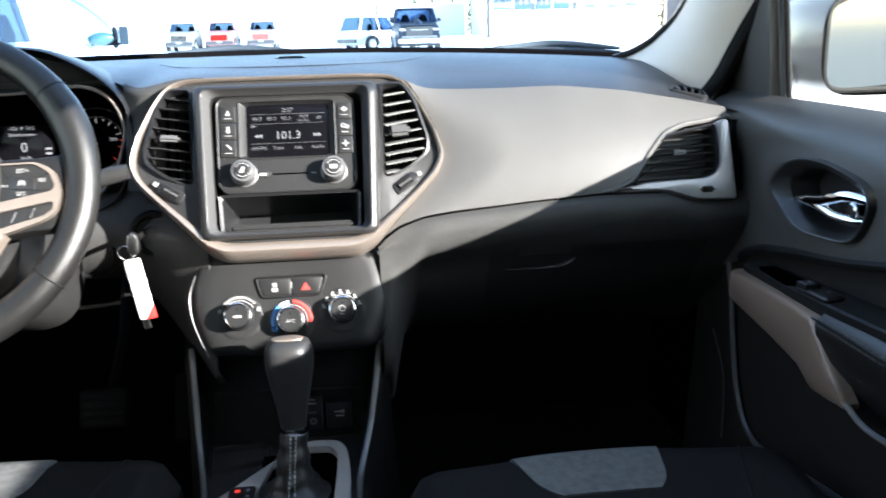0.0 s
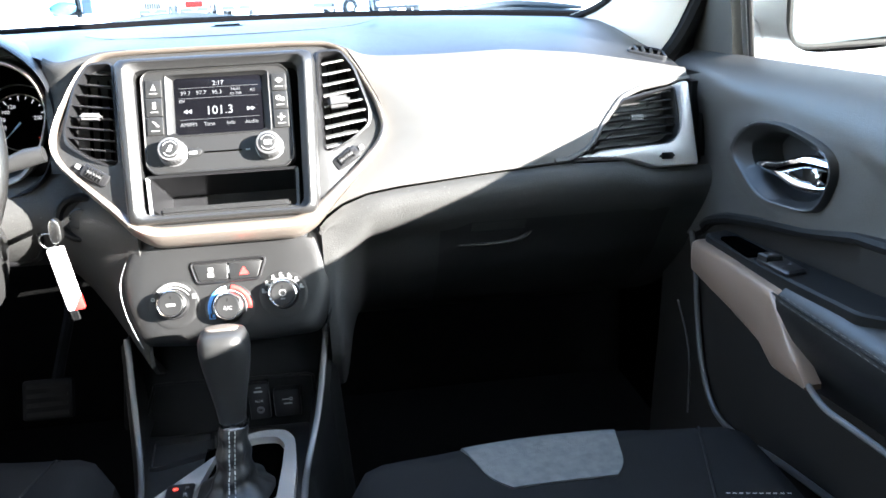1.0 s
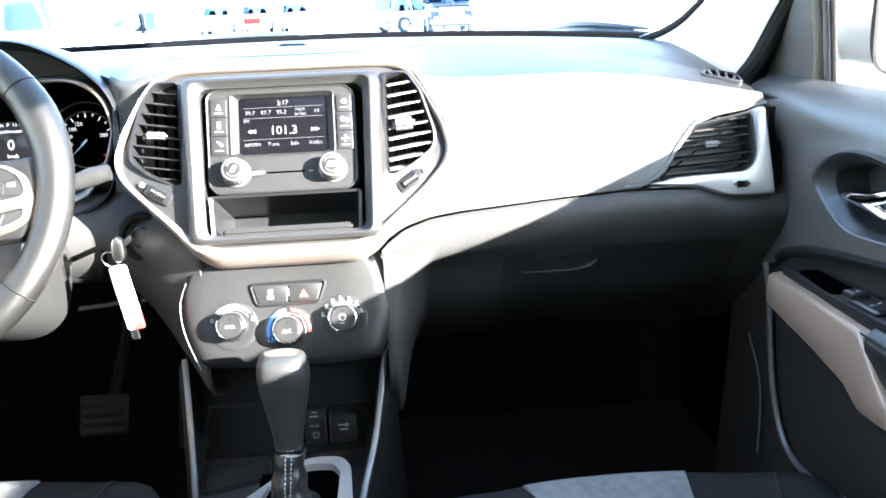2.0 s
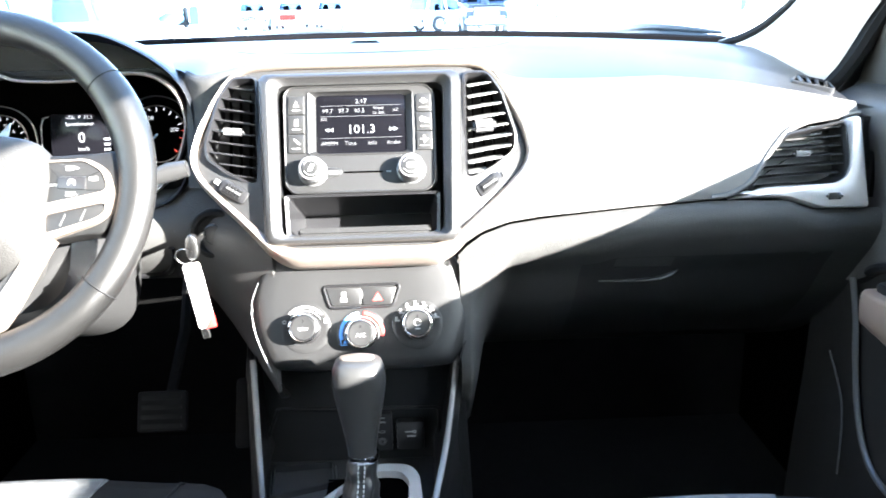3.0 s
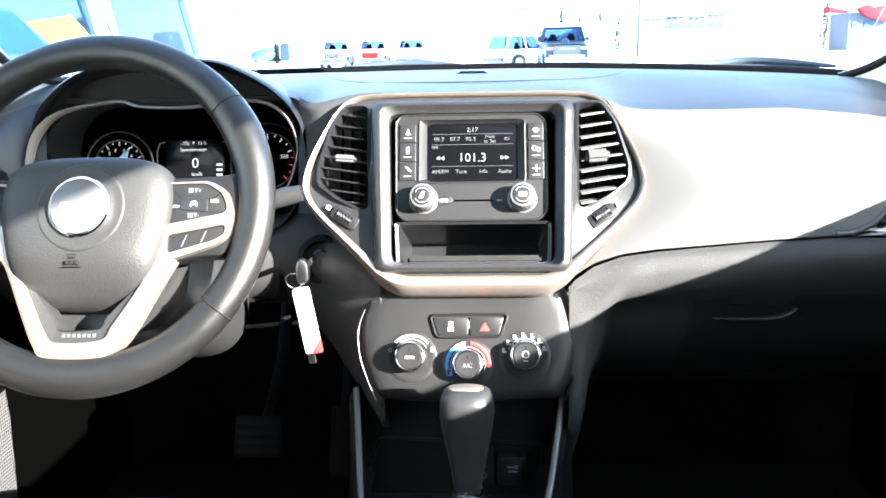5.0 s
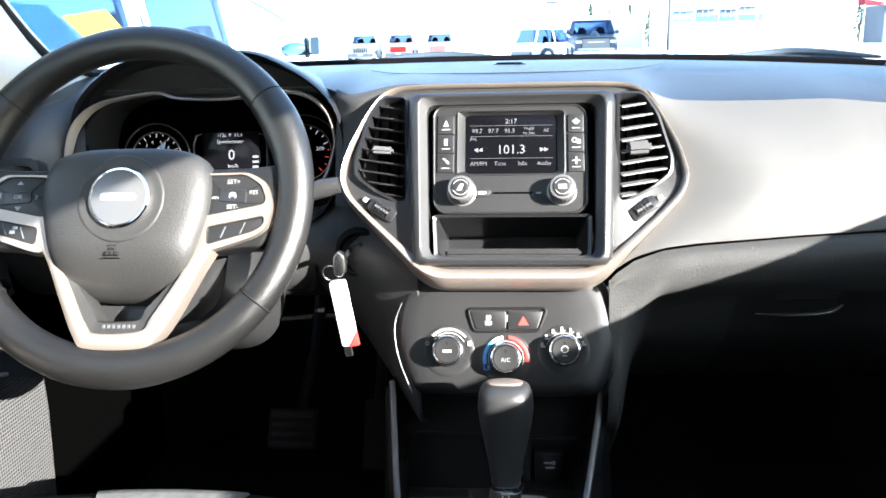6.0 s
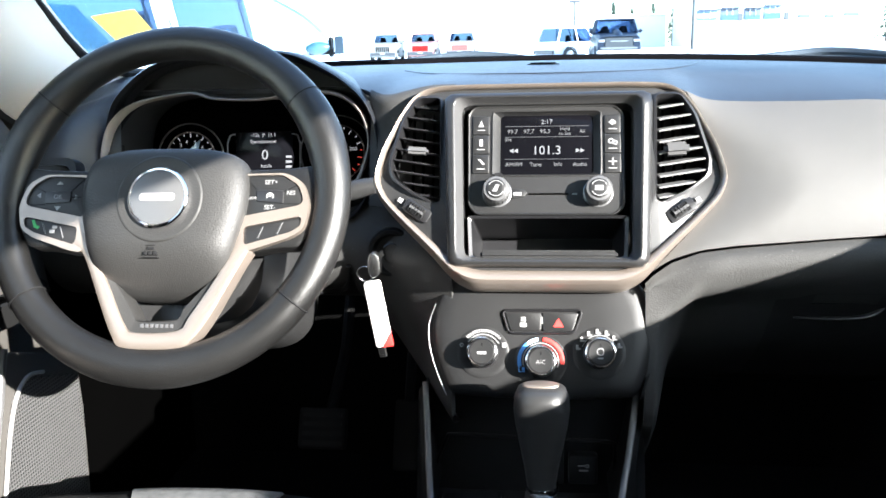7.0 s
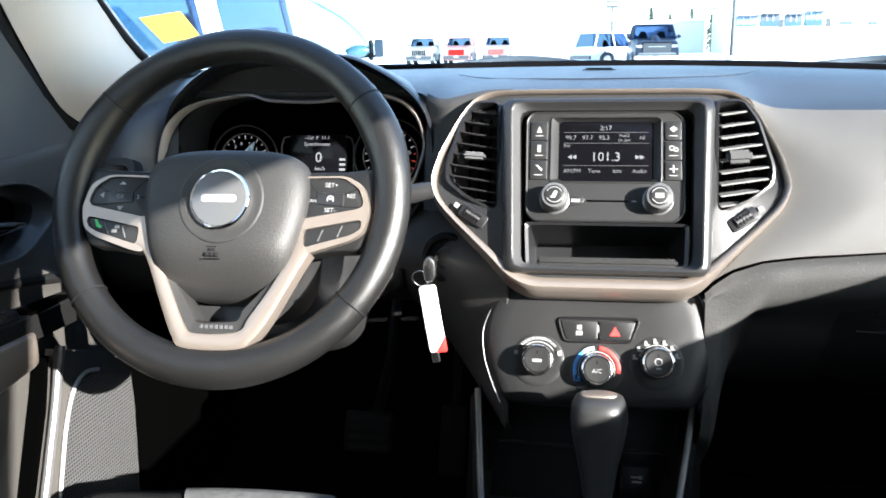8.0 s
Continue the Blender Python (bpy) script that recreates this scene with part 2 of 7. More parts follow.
def rings(loops, closed=True, cap0=False, cap1=False, bm=None):
    bm = bm or bmesh.new()
    vs = [[bm.verts.new(Vector(p)) for p in lp] for lp in loops]
    for a, b in zip(vs, vs[1:]):
        n = len(a)
        for i in range(n if closed else n - 1):
            j = (i + 1) % n
            bm.faces.new((a[i], a[j], b[j], b[i]))
    if cap0:
        bm.faces.new(vs[0])
    if cap1:
        bm.faces.new(vs[-1])
    return bm


def catmull(pts, n, closed=False):
    """n points evenly spread in parameter along a smooth curve through pts."""
    P = [Vector(p) for p in pts]
    k = len(P)
    segs = k if closed else k - 1
    out = []
    for i in range(n):
        s = i / n * segs if closed else i / (n - 1) * segs
        a = min(int(s), segs - 1)
        f = s - a
        g = (lambda q: P[q % k]) if closed else (lambda q: P[max(0, min(k - 1, q))])
        p0, p1, p2, p3 = g(a - 1), g(a), g(a + 1), g(a + 2)
        out.append(0.5 * ((2 * p1) + (p2 - p0) * f + (2 * p0 - 5 * p1 + 4 * p2 - p3) * f * f + (3 * p1 - p0 - 3 * p2 + p3) * f ** 3))
    return out


def resample(pts, n, closed=True):
    P = [Vector(p) for p in pts]
    if closed:
        P.append(P[0].copy())
    d = [0.0]
    for a, b in zip(P, P[1:]):
        d.append(d[-1] + (b - a).length)
    out = []
    m = n if closed else n - 1
    j = 0
    for i in range(n):
        s = d[-1] * i / m
        while j < len(d) - 2 and d[j + 1] < s:
            j += 1
        f = (s - d[j]) / max(1e-9, d[j + 1] - d[j])
        out.append(P[j].lerp(P[j + 1], min(1, f)))
    return out


def fillet(pts, r, n=5):
    """A closed outline with its corners rounded by about r."""
    P = [Vector((*p[:2], 0)) for p in pts]
    out = []
    for i, p in enumerate(P):
        a, b = P[i - 1], P[(i + 1) % len(P)]
        da, db = (a - p), (b - p)
        ra, rb = min(r, da.length * 0.45), min(r, db.length * 0.45)
        s, e = p + da.normalized() * ra, p + db.normalized() * rb
        for k in range(n + 1):
            f = k / n
            out.append((s * (1 - f) ** 2 + p * 2 * f * (1 - f) + e * f * f))
    return out


def offset(loop, d):
    """Moves an outline inward (d > 0) for counter-clockwise loops."""
    L = [Vector(p) for p in loop]
    area = sum(L[i - 1].x * L[i].y - L[i].x * L[i - 1].y for i in range(len(L)))
    sgn = 1 if area > 0 else -1
    out = []
    for i, p in enumerate(L):
        t = (L[(i + 1) % len(L)] - L[i - 1])
        t.z = 0
        t = t.normalized() if t.length > 1e-9 else Vector((1, 0, 0))
        nrm = Vector((-t.y, t.x, 0)) * sgn
        out.append(p + nrm * d)
    return out


def at(loop, w):
    return [Vector((p[0], p[1], w)) for p in loop]


def slab(outline, w0, w1, bev=0.001, r=0.0, m=None, bm=None):
    """A plate over an outline from w0 to w1, its front edge rounded."""
    lp = fillet(outline, r) if r else [Vector((*p[:2], 0)) for p in outline]
    loops = [at(lp, w0), at(lp, w1 - bev), at(offset(lp, bev * 0.35), w1 - bev * 0.3), at(offset(lp, bev), w1)]
    if m is not None:
        loops = [[m @ p for p in q] for q in loops]
    return rings(loops, True, True, True, bm)


def rect(u0, v0, u1, v1):
    return [(u0, v0), (u1, v0), (u1, v1), (u0, v1)]


def holed(outer, holes, w0, w1, m=None):
    """A plate with openings through it."""
    bm = bmesh.new()
    allv = []
    for lp in [outer] + holes:
        front = [bm.verts.new((p[0], p[1], w1)) for p in lp]
        back = [bm.verts.new((p[0], p[1], w0)) for p in lp]
        n = len(lp)
        for i in range(n):
            j = (i + 1) % n
            bm.faces.new((front[i], front[j], back[j], back[i]))
        allv.append((front, back))
    for side in (0, 1):
        edges = []
        for pair in allv:
            lp = pair[side]
            for i in range(len(lp)):
                edges.append(bm.edges.get((lp[i], lp[(i + 1) % len(lp)])))
        bmesh.ops.triangle_fill(bm, use_beauty=True, use_dissolve=False, edges=edges)
    if m is not None:
        bm.transform(m)
    return bm


def lathe(profile, n=32, m=None, bm=None):
    """profile: (radius, w) from back to front; closed at both ends."""
    loops = [[Vector((r * math.cos(2 * math.pi * i / n), r * math.sin(2 * math.pi * i / n), w)) for i in range(n)] for r, w in profile]
    if m is not None:
        loops = [[m @ p for p in q] for q in loops]
    return rings(loops, True, True, True, bm)


def tube(path, radius, n=10, closed=False, bm=None, flat=1.0):
    """A round bar along a path; radius a number or one per point."""
    P = [Vector(p) for p in path]
    k = len(P)
    R = radius if isinstance(radius, (list, tuple)) else [radius] * k
    loops = []
    up = None
    for i, p in enumerate(P):
        a = P[(i - 1) % k] if closed else P[max(0, i - 1)]
        b = P[(i + 1) % k] if closed else P[min(k - 1, i + 1)]
        t = (b - a).normalized()
        if up is None:
            up = Vector((0, 0, 1)) if abs(t.z) < 0.8 else Vector((0, 1, 0))
        s = t.cross(up).normalized()
        up = s.cross(t).normalized()
        loops.append([p + (s * math.cos(2 * math.pi * j / n) + up * flat * math.sin(2 * math.pi * j / n)) * R[i] for j in range(n)])
    if closed:
        loops.append(loops[0])
        bm2 = rings(loops, True, False, False, bm)
        bmesh.ops.remove_doubles(bm2, verts=bm2.verts, dist=1e-6)
        return bm2
    return rings(loops, True, True, True, bm)


def block(size, loc=(0, 0, 0), bev=0.002, m=None, bm=None):
    bm2 = bmesh.new()
    bmesh.ops.create_cube(bm2, size=1.0)
    bm2.transform(Matrix.Diagonal((*size, 1)))
    if bev:
        bmesh.ops.bevel(bm2, geom=bm2.edges[:], offset=bev, segments=2, affect="EDGES", clamp_overlap=True)
    bm2.transform(Matrix.Translation(loc))
    if m is not None:
        bm2.transform(m)
    if bm is None:
        return bm2
    tmp = bpy.data.meshes.new("tmp")
    bm2.to_mesh(tmp)
    bm2.free()
    bm.from_mesh(tmp)
    bpy.data.meshes.remove(tmp)
    return bm


def skin(rows, thick=0.004):
    """A sheet through rows of points, given a thickness behind it."""
    bm = rings(rows, False)
    bm.normal_update()
    bmesh.ops.recalc_face_normals(bm, faces=bm.faces)
    geom = bm.faces[:]
    bmesh.ops.solidify(bm, geom=geom, thickness=thick)
    return bm


def plane_frame(x, y, z, s):
    """u to the right, v up the slope y = s z, w towards the seats."""
    k = math.sqrt(1 + s * s)
    return Matrix(((1, 0, 0, x), (0, s / k, -1 / k, y), (0, 1 / k, s / k, z), (0, 0, 0, 1)))


def words(text, size, m, u, v, w, material, parent, name="lettering", align="CENTER", depth=0.0002):
    cu = bpy.data.curves.new(name, "FONT")
    cu.body, cu.size, cu.align_x, cu.align_y, cu.extrude, cu.resolution_u = text, size, align, "CENTER", depth, 2
    tmp = bpy.data.objects.new("tmp", cu)
    scene.collection.objects.link(tmp)
    bpy.context.view_layer.update()
    me = bpy.data.meshes.new_from_object(tmp)
    bpy.data.objects.remove(tmp)
    bpy.data.curves.remove(cu)
    me.transform(m @ Matrix.Translation((u, v, w)))
    me.materials.clear()
    me.materials.append(material)
    me.name = name
    ob = new(name, me)
    ob.parent = parent
    return ob


def marks(shapes, w0, w1, m, material, parent, name="symbol"):
    """Flat printed shapes, each a piece of its own."""
    for s in shapes:
        part(name, slab(s, w0, w1, 0.0001, 0, m), material, parent)


def arc_band(cu, cv, r0, r1, a0, a1, n=16):
    A = [radians(a0 + (a1 - a0) * i / n) for i in range(n + 1)]
    return [(cu + r1 * math.cos(a), cv + r1 * math.sin(a)) for a in A] + [(cu + r0 * math.cos(a), cv + r0 * math.sin(a)) for a in reversed(A)]


def ti(x, table):
    xs, ys = zip(*table)
    return float(np.interp(x, xs, ys))


# ---- the car's shell: floor, roof, pillars, glass ----
def windshield_base(x):
    """Foot of the windshield: y and z."""
    k = (x / 0.6) ** 2
    return 0.5 - (0.15 if x > 0 else 0.17) * k, 1.222 - 0.02 * k * (1 if x > 0 else 0.2)


floor = finish("floor", block((1.55, 3.2, 0.04), (0, -0.85, 0.40), 0.004), CARPET)
tagged(floor, "black carpeted footwell floor of the car", "floor", kind="structure")
fire = finish("wall_firewall", block((1.54, 0.03, 0.8), (0, 0.60, 0.80), 0.004), CARPET)
tagged(fire, "black padded bulkhead behind the dashboard", "wall", kind="structure")
rear = finish("wall_rear", block((1.44, 0.04, 0.62), (0, -2.35, 0.72), 0.004), CARPET)
tagged(rear, "plain dark panel that closes the rear", "wall", kind="structure")
hatch = finish("window_4", block((1.30, 0.008, 0.60), (0, -2.36, 1.32), 0.002), TINT)
tagged(hatch, "unseen rear window, darkened to cut fill light", "window", kind="structure")
# kick walls are blackened where carpet would catch sun: painted shade
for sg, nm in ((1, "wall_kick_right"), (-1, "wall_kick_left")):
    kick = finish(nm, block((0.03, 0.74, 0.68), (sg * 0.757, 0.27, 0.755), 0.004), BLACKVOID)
    tagged(kick, "side wall of the footwell, blackened to stand for shade", "wall", kind="structure")
# unseen panels added to keep stray light out of the rear
for sg, nm in ((1, "wall_rear_right"), (-1, "wall_rear_left")):
    low = finish(nm, block((0.03, 1.46, 0.76), (sg * 0.725, -1.64, 0.77), 0.004), LOWER)
    tagged(low, "plain dark panel closing the rear flank, unseen", "wall", kind="structure")
roof_rows = []
for i in range(13):
    y = -0.30 - i * 0.17
    roof_rows.append([Vector((x, y, 1.60 + 0.03 * (1 - (x / 0.58) ** 2) - (0.02 if i == 0 else 0))) for x in np.linspace(-0.58, 0.58, 11)])
roof = finish("ceiling", skin(roof_rows, 0.03), LINER)
tagged(roof, "light grey cloth headliner under the roof", "ceiling", kind="structure")

# windshield, from its foot to the roof's front edge
ws_rows = []
for i in range(13):
    f = i / 12
    row = []
    for j in range(25):
        x0 = -0.73 + 1.32 * j / 24
        yb, zb = windshield_base(x0)
        xt = x0 * 0.9
        top = Vector((xt, -0.26 - 0.08 * (xt / 0.55) ** 2, 1.59))
        p = Vector((x0, yb + 0.012, zb + 0.004)).lerp(top, f)
        p.z += 0.05 * math.sin(math.pi * f)
        row.append(p)
    ws_rows.append(row)
window_1 = finish("window_1", skin(ws_rows, 0.005), SCREENGLASS)
tagged(window_1, "clear raked windshield above the dashboard", "windshield", kind="structure")
window_1.visible_shadow = False
frit_rows = [[], [], []]
for j in range(41):
    x0 = -0.66 + 1.25 * j / 40
    yb, zb = windshield_base(x0)
    frit_rows[0].append(Vector((x0, yb - 0.012, zb - 0.006)))
    frit_rows[1].append(Vector((x0, yb - 0.006, zb + 0.007)))
    frit_rows[2].append(Vector((x0, yb + 0.004, zb + 0.010)))
frit = finish("trim_windshield_foot", skin(frit_rows, 0.006), FRIT)
tagged(frit, "black border strip at the foot of the windshield", "trim", kind="structure")


def pillar(sign, glass_edge, door_edge, name, label):
    A, B = catmull(glass_edge, 20), catmull(door_edge, 20)
    rows = []
    for a, b in zip(A, B):
        row = []
        for k in range(7):
            f = k / 6
            p = a.lerp(b, f)
            p += Vector((-sign * 0.018, -0.02, 0)) * math.sin(math.pi * f)
            row.append(p)
        rows.append(row)
    t = thing(name, label, "pillar trim", kind="structure")
    part("pillar_cover", skin(rows, 0.012), LINER, t)
    part("door_jamb", skin([[p + Vector((sign * 0.004, -0.004, 0)), p + Vector((sign * 0.025, 0.004, -0.004)), p + Vector((sign * 0.045, 0.008, -0.006))] for p in B], 0.006), RUBBER, t, "black door jamb")
    part("edge_seal", tube([p + Vector((-sign * 0.011, -0.022, 0.003)) for p in A], 0.0065, 8), RUBBER, t, "black rubber glass seal")
    part("door_seal", tube([p + Vector((sign * 0.010, -0.010, 0)) for p in B], 0.0145, 10), RUBBER, t, "black rubber door seal")
    return t


pillar(1, [(0.572, 0.352, 1.199), (0.605, 0.325, 1.214), (0.632, 0.292, 1.240), (0.655, 0.23, 1.293), (0.63, 0.0, 1.44), (0.575, -0.28, 1.585)],
       [(0.655, 0.205, 1.135), (0.668, 0.19, 1.155), (0.682, 0.165, 1.19), (0.690, 0.10, 1.265), (0.672, -0.12, 1.42), (0.60, -0.34, 1.57)],
       "trim_pillar_right", "light grey cloth-covered windshield pillar, in sun")
pillar(-1, [(-0.645, 0.302, 1.217), (-0.652, 0.25, 1.222), (-0.665, 0.176, 1.2445), (-0.70, 0.121, 1.328), (-0.675, -0.03, 1.43), (-0.58, -0.30, 1.59)],
       [(-0.728, 0.120, 1.152), (-0.733, 0.095, 1.170), (-0.736, 0.048, 1.205), (-0.734, -0.034, 1.308), (-0.700, -0.15, 1.43), (-0.61, -0.36, 1.57)],
       "trim_pillar_left", "light grey windshield pillar beside the driver, in sun")


def side_wall(sign, y_front, name, wname):
    """Roof rail, door posts and side glass of one flank; the door panels close it below."""
    X = lambda z: sign * (0.742 - 0.30 * max(0, z - 1.15) ** 1.1 + (0.04 * min(1, max(0, z - 1.15) / 0.08) if sign < 0 else 0.0))
    t = thing(name, "black door frames and posts round the side windows", "door frame", kind="structure")
    rail = [(X(1.545), y, 1.59) for y in np.linspace(-0.30, -2.3, 9)]
    part("roof_rail", tube(rail, 0.055, 12), LINER, t)
    # the first post is unseen; its forward lean is there to shape the sun's shadow
    for yc, wd in ((-1.46, 0.05), (-1.85, 0.05), (-2.33, 0.06)):
        part("post", tube([(X(z), yc + (0.5 if yc > -1.5 else -0.1) * (z - 1.1), z) for z in np.linspace(1.1, 1.56, 6)], wd, 10), LOWER, t)
    # sail panel at the front of the door glass
    ch = lambda z: y_front + ti(z, [(1.14, 0.010), (1.22, -0.007), (1.30, -0.030), (1.37, -0.072)])
    sail = [[(X(z), y_front + dy, z), (X(z), (y_front + dy + ch(z)) / 2 + 0.003, z), (X(z), ch(z) + 0.006, z)] for z, dy in ((1.13, 0.20), (1.20, 0.15), (1.28, 0.075), (1.35, 0.0))]
    part("sail_panel", skin(sail, 0.02), DOORM, t, "black plastic mirror triangle")
    part("glass_channel", tube([(X(z) - sign * 0.004, ch(z) - 0.001, z) for z in (1.145, 1.22, 1.30, 1.37)], 0.0045, 8), SATIN, t)
    part("glass_run", tube([(X(z), ch(z) - 0.010, z) for z in (1.145, 1.22, 1.30, 1.37)], 0.0045, 8), RUBBER, t, "black rubber glass run")
    part("upper_frame", tube([(X(1.34), y_front + 0.03, 1.34), (X(1.43), y_front - 0.14, 1.43), (X(1.54), y_front - 0.36, 1.545), (X(1.55), y_front - 0.6, 1.57)], 0.026, 10), LOWER, t)
    rows = [[(X(z) + sign * 0.012, y, z) for y in np.linspace(y_front - 0.002 - max(0, (z - 1.3)) * 1.4, -1.45, 5)] for z in (1.10, 1.2, 1.3, 1.42, 1.56)]
    g = finish(wname, skin([[Vector(p) for p in r] for r in rows], 0.004), GLASS)
    tagged(g, "clear raised front door window", "window", kind="structure")
    g.visible_shadow = False
    rows = [[Vector((X(z) + sign * 0.012, y, z)) for y in (-1.50, -1.85, -2.32)] for z in (1.10, 1.3, 1.56)]
    g = finish(wname + "_rear", skin(rows, 0.004), TINT)
    tagged(g, "unseen rear side window, darkened to cut fill light", "window", kind="structure")
    return t


side_wall(1, 0.042, "wall_right", "window_2")
side_wall(-1, -0.12, "wall_left", "window_3")

# ---- dashboard ----
dash = thing("dashboard", "black grained dashboard with a sunlit grey passenger panel", "dashboard")
CREASE = [(-0.74, 0.10, 1.150), (-0.70, 0.112, 1.162), (-0.66, 0.126, 1.180), (-0.60, 0.14, 1.20), (-0.25, 0.14, 1.20), (-0.215, 0.095, 1.186), (-0.17, 0.092, 1.196), (-0.15, 0.092, 1.2),
          (0.15, 0.092, 1.2), (0.172, 0.092, 1.192), (0.190, 0.092, 1.181), (0.215, 0.092, 1.1765), (0.26, 0.092, 1.1745), (0.32, 0.09, 1.174), (0.40, 0.088, 1.175), (0.50, 0.085, 1.165), (0.585, 0.08, 1.150), (0.66, 0.075, 1.135)]


def eased(table, w):
    """The table with its corners rounded over a width w."""
    return [(x, sum(ti(x + w * d / 6, table) * (7 - abs(d)) for d in range(-6, 7)) / 49) for x in np.arange(table[0][0], table[-1][0] + 0.004, 0.005)]


cr_y, cr_z = eased([(a, b) for a, b, c in CREASE], 0.03), eased([(a, c) for a, b, c in CREASE], 0.016)
xs = [-0.735 + 1.385 * i / 96 for i in range(97)]
top_rows = []
for x in xs:
    ya, za = windshield_base(max(-0.66, min(0.6, x)))
    yb, zb = ti(x, cr_y), ti(x, cr_z)
    if x > 0.6:
        ya, za = 0.35 - (x - 0.6) * 3.0, 1.200 - (x - 0.6) * 1.1
    if x < -0.66:
        ya, za = 0.30 - (-0.66 - x) * 2.2, 1.218 - (-0.66 - x) * 0.75
    row = []
    for k in range(15):
        f = k / 14
        y = ya + (yb - ya) * f
        z = za + (zb - za) * f ** 1.6 + 0.006 * math.sin(math.pi * f)
        if f > 0.9:
            z -= 0.0015 * ((f - 0.9) / 0.1) ** 2
        row.append(Vector((x, y, z)))
    top_rows.append(row)
part("top_pad", skin(top_rows, 0.006), DASH, dash, "black dash top reflecting the blue sky")
# shallow grille lid and its line on the dash top
part("sensor_surround", block((0.056, 0.030, 0.010), (-0.004, 0.30, 1.2165), 0.004), DASH, dash)
part("sensor_grille", block((0.040, 0.016, 0.006), (-0.004, 0.30, 1.2195), 0.002), BLACKVOID, dash)
part("sensor_bar", block((0.040, 0.0035, 0.004), (-0.004, 0.300, 1.2215), 0.001), DASH, dash)
part("lid_line", tube(catmull([(-0.21, 0.26, 1.2165), (-0.15, 0.20, 1.2125), (0.0, 0.18, 1.2115), (0.15, 0.20, 1.2125), (0.21, 0.26, 1.2165), (0.24, 0.38, 1.221)], 40), 0.0006, 5), DASH, dash)

SEAM = [(0.10, -0.020, 0.950), (0.128, -0.010, 0.973), (0.150, -0.006, 0.988), (0.185, -0.002, 1.0005), (0.227, 0.0, 1.0075), (0.34, 0.0, 1.018), (0.447, 0.0, 1.026), (0.464, 0.002, 1.027), (0.495, 0.006, 1.041),
        (0.518, 0.010, 1.074), (0.548, 0.014, 1.103), (0.58, 0.018, 1.113), (0.66, 0.03, 1.121)]
se_z = eased([(a, c) for a, b, c in SEAM], 0.012)
BASE = [(0.10, -0.020, 0.950), (0.128, -0.010, 0.973), (0.150, -0.006, 0.988), (0.185, -0.002, 1.0005), (0.227, 0.0, 1.0075), (0.34, 0.0, 1.018), (0.447, 0.0, 1.026), (0.56, 0.004, 1.031), (0.66, 0.012, 1.034)]
ba_y, ba_z = eased([(a, b) for a, b, c in BASE], 0.03), eased([(a, c) for a, b, c in BASE], 0.02)
LEFT = [(0.0, 0.174, 1.189), (0.12, 0.188, 1.167), (0.35, 0.2125, 1.121), (0.5, 0.2190, 1.087), (0.62, 0.2120, 1.063), (0.75, 0.187, 1.036), (0.9, 0.152, 1.002), (1.0, 0.124, 0.976)]
lf_x, lf_z = [(a, b) for a, b, c in LEFT], [(a, c) for a, b, c in LEFT]
pan_rows = []
for j in range(31):
    f0 = j / 30
    lx, lz = ti(f0, lf_x), ti(f0, lf_z)
    row = []
    for i in range(81):
        g = (i / 80) ** 1.3
        x = lx + (0.657 - lx) * g
        # the side vent's cut-out takes the lower part of the section away
        reach = lambda q: (ti(q, cr_z) - ti(q, se_z)) / (ti(q, cr_z) - ti(q, ba_z))
        f = f0 * min(1.0, reach(x))
        target = lambda q, h: ti(q, cr_z) * (1 - h) + ti(q, ba_z) * h
        z = target(x, f) + (lz - target(lx, f0 * min(1.0, reach(lx)))) * (1 - g) ** 5
        y = ti(x, cr_y) * (1 - f) ** 2 + (ti(x, ba_y) + 0.008) * 2 * f * (1 - f) + ti(x, ba_y) * f * f
        edge_y = 0.036 + (z - 1.083) * 0.45 + 0.006
        y += (edge_y - y) * (1 - min(1, g / 0.22)) ** 2
        row.append(Vector((x, y, z)))
    pan_rows.append(row)
pan_rows.append([p + Vector((0, 0.006, -0.0025)) for p in pan_rows[-1]])
pan_rows.append([p + Vector((0, 0.016, 0.002)) for p in pan_rows[-1]])
part("passenger_panel", skin(pan_rows, 0.005), PANEL, dash, "soft grey passenger-side dash panel in sun", 50)
part("panel_lip", tube([p + Vector((0, 0.001, 0.0015)) for p in pan_rows[30] if p.x > 0.44], 0.0038, 8), PANEL, dash)

LOWTOP = [(0.10, -0.016, 0.945), (0.128, -0.0085, 0.9735), (0.150, -0.0042, 0.9885), (0.185, 0.0005, 1.0002), (0.227, 0.003, 1.0055), (0.34, 0.003, 1.0152), (0.447, 0.003, 1.0222), (0.545, 0.008, 1.019), (0.587, 0.012, 1.005), (0.68, 0.02, 1.003)]
lt_y, lt_z = [(a, b) for a, b, c in LOWTOP], [(a, c) for a, b, c in LOWTOP]
low_rows = []
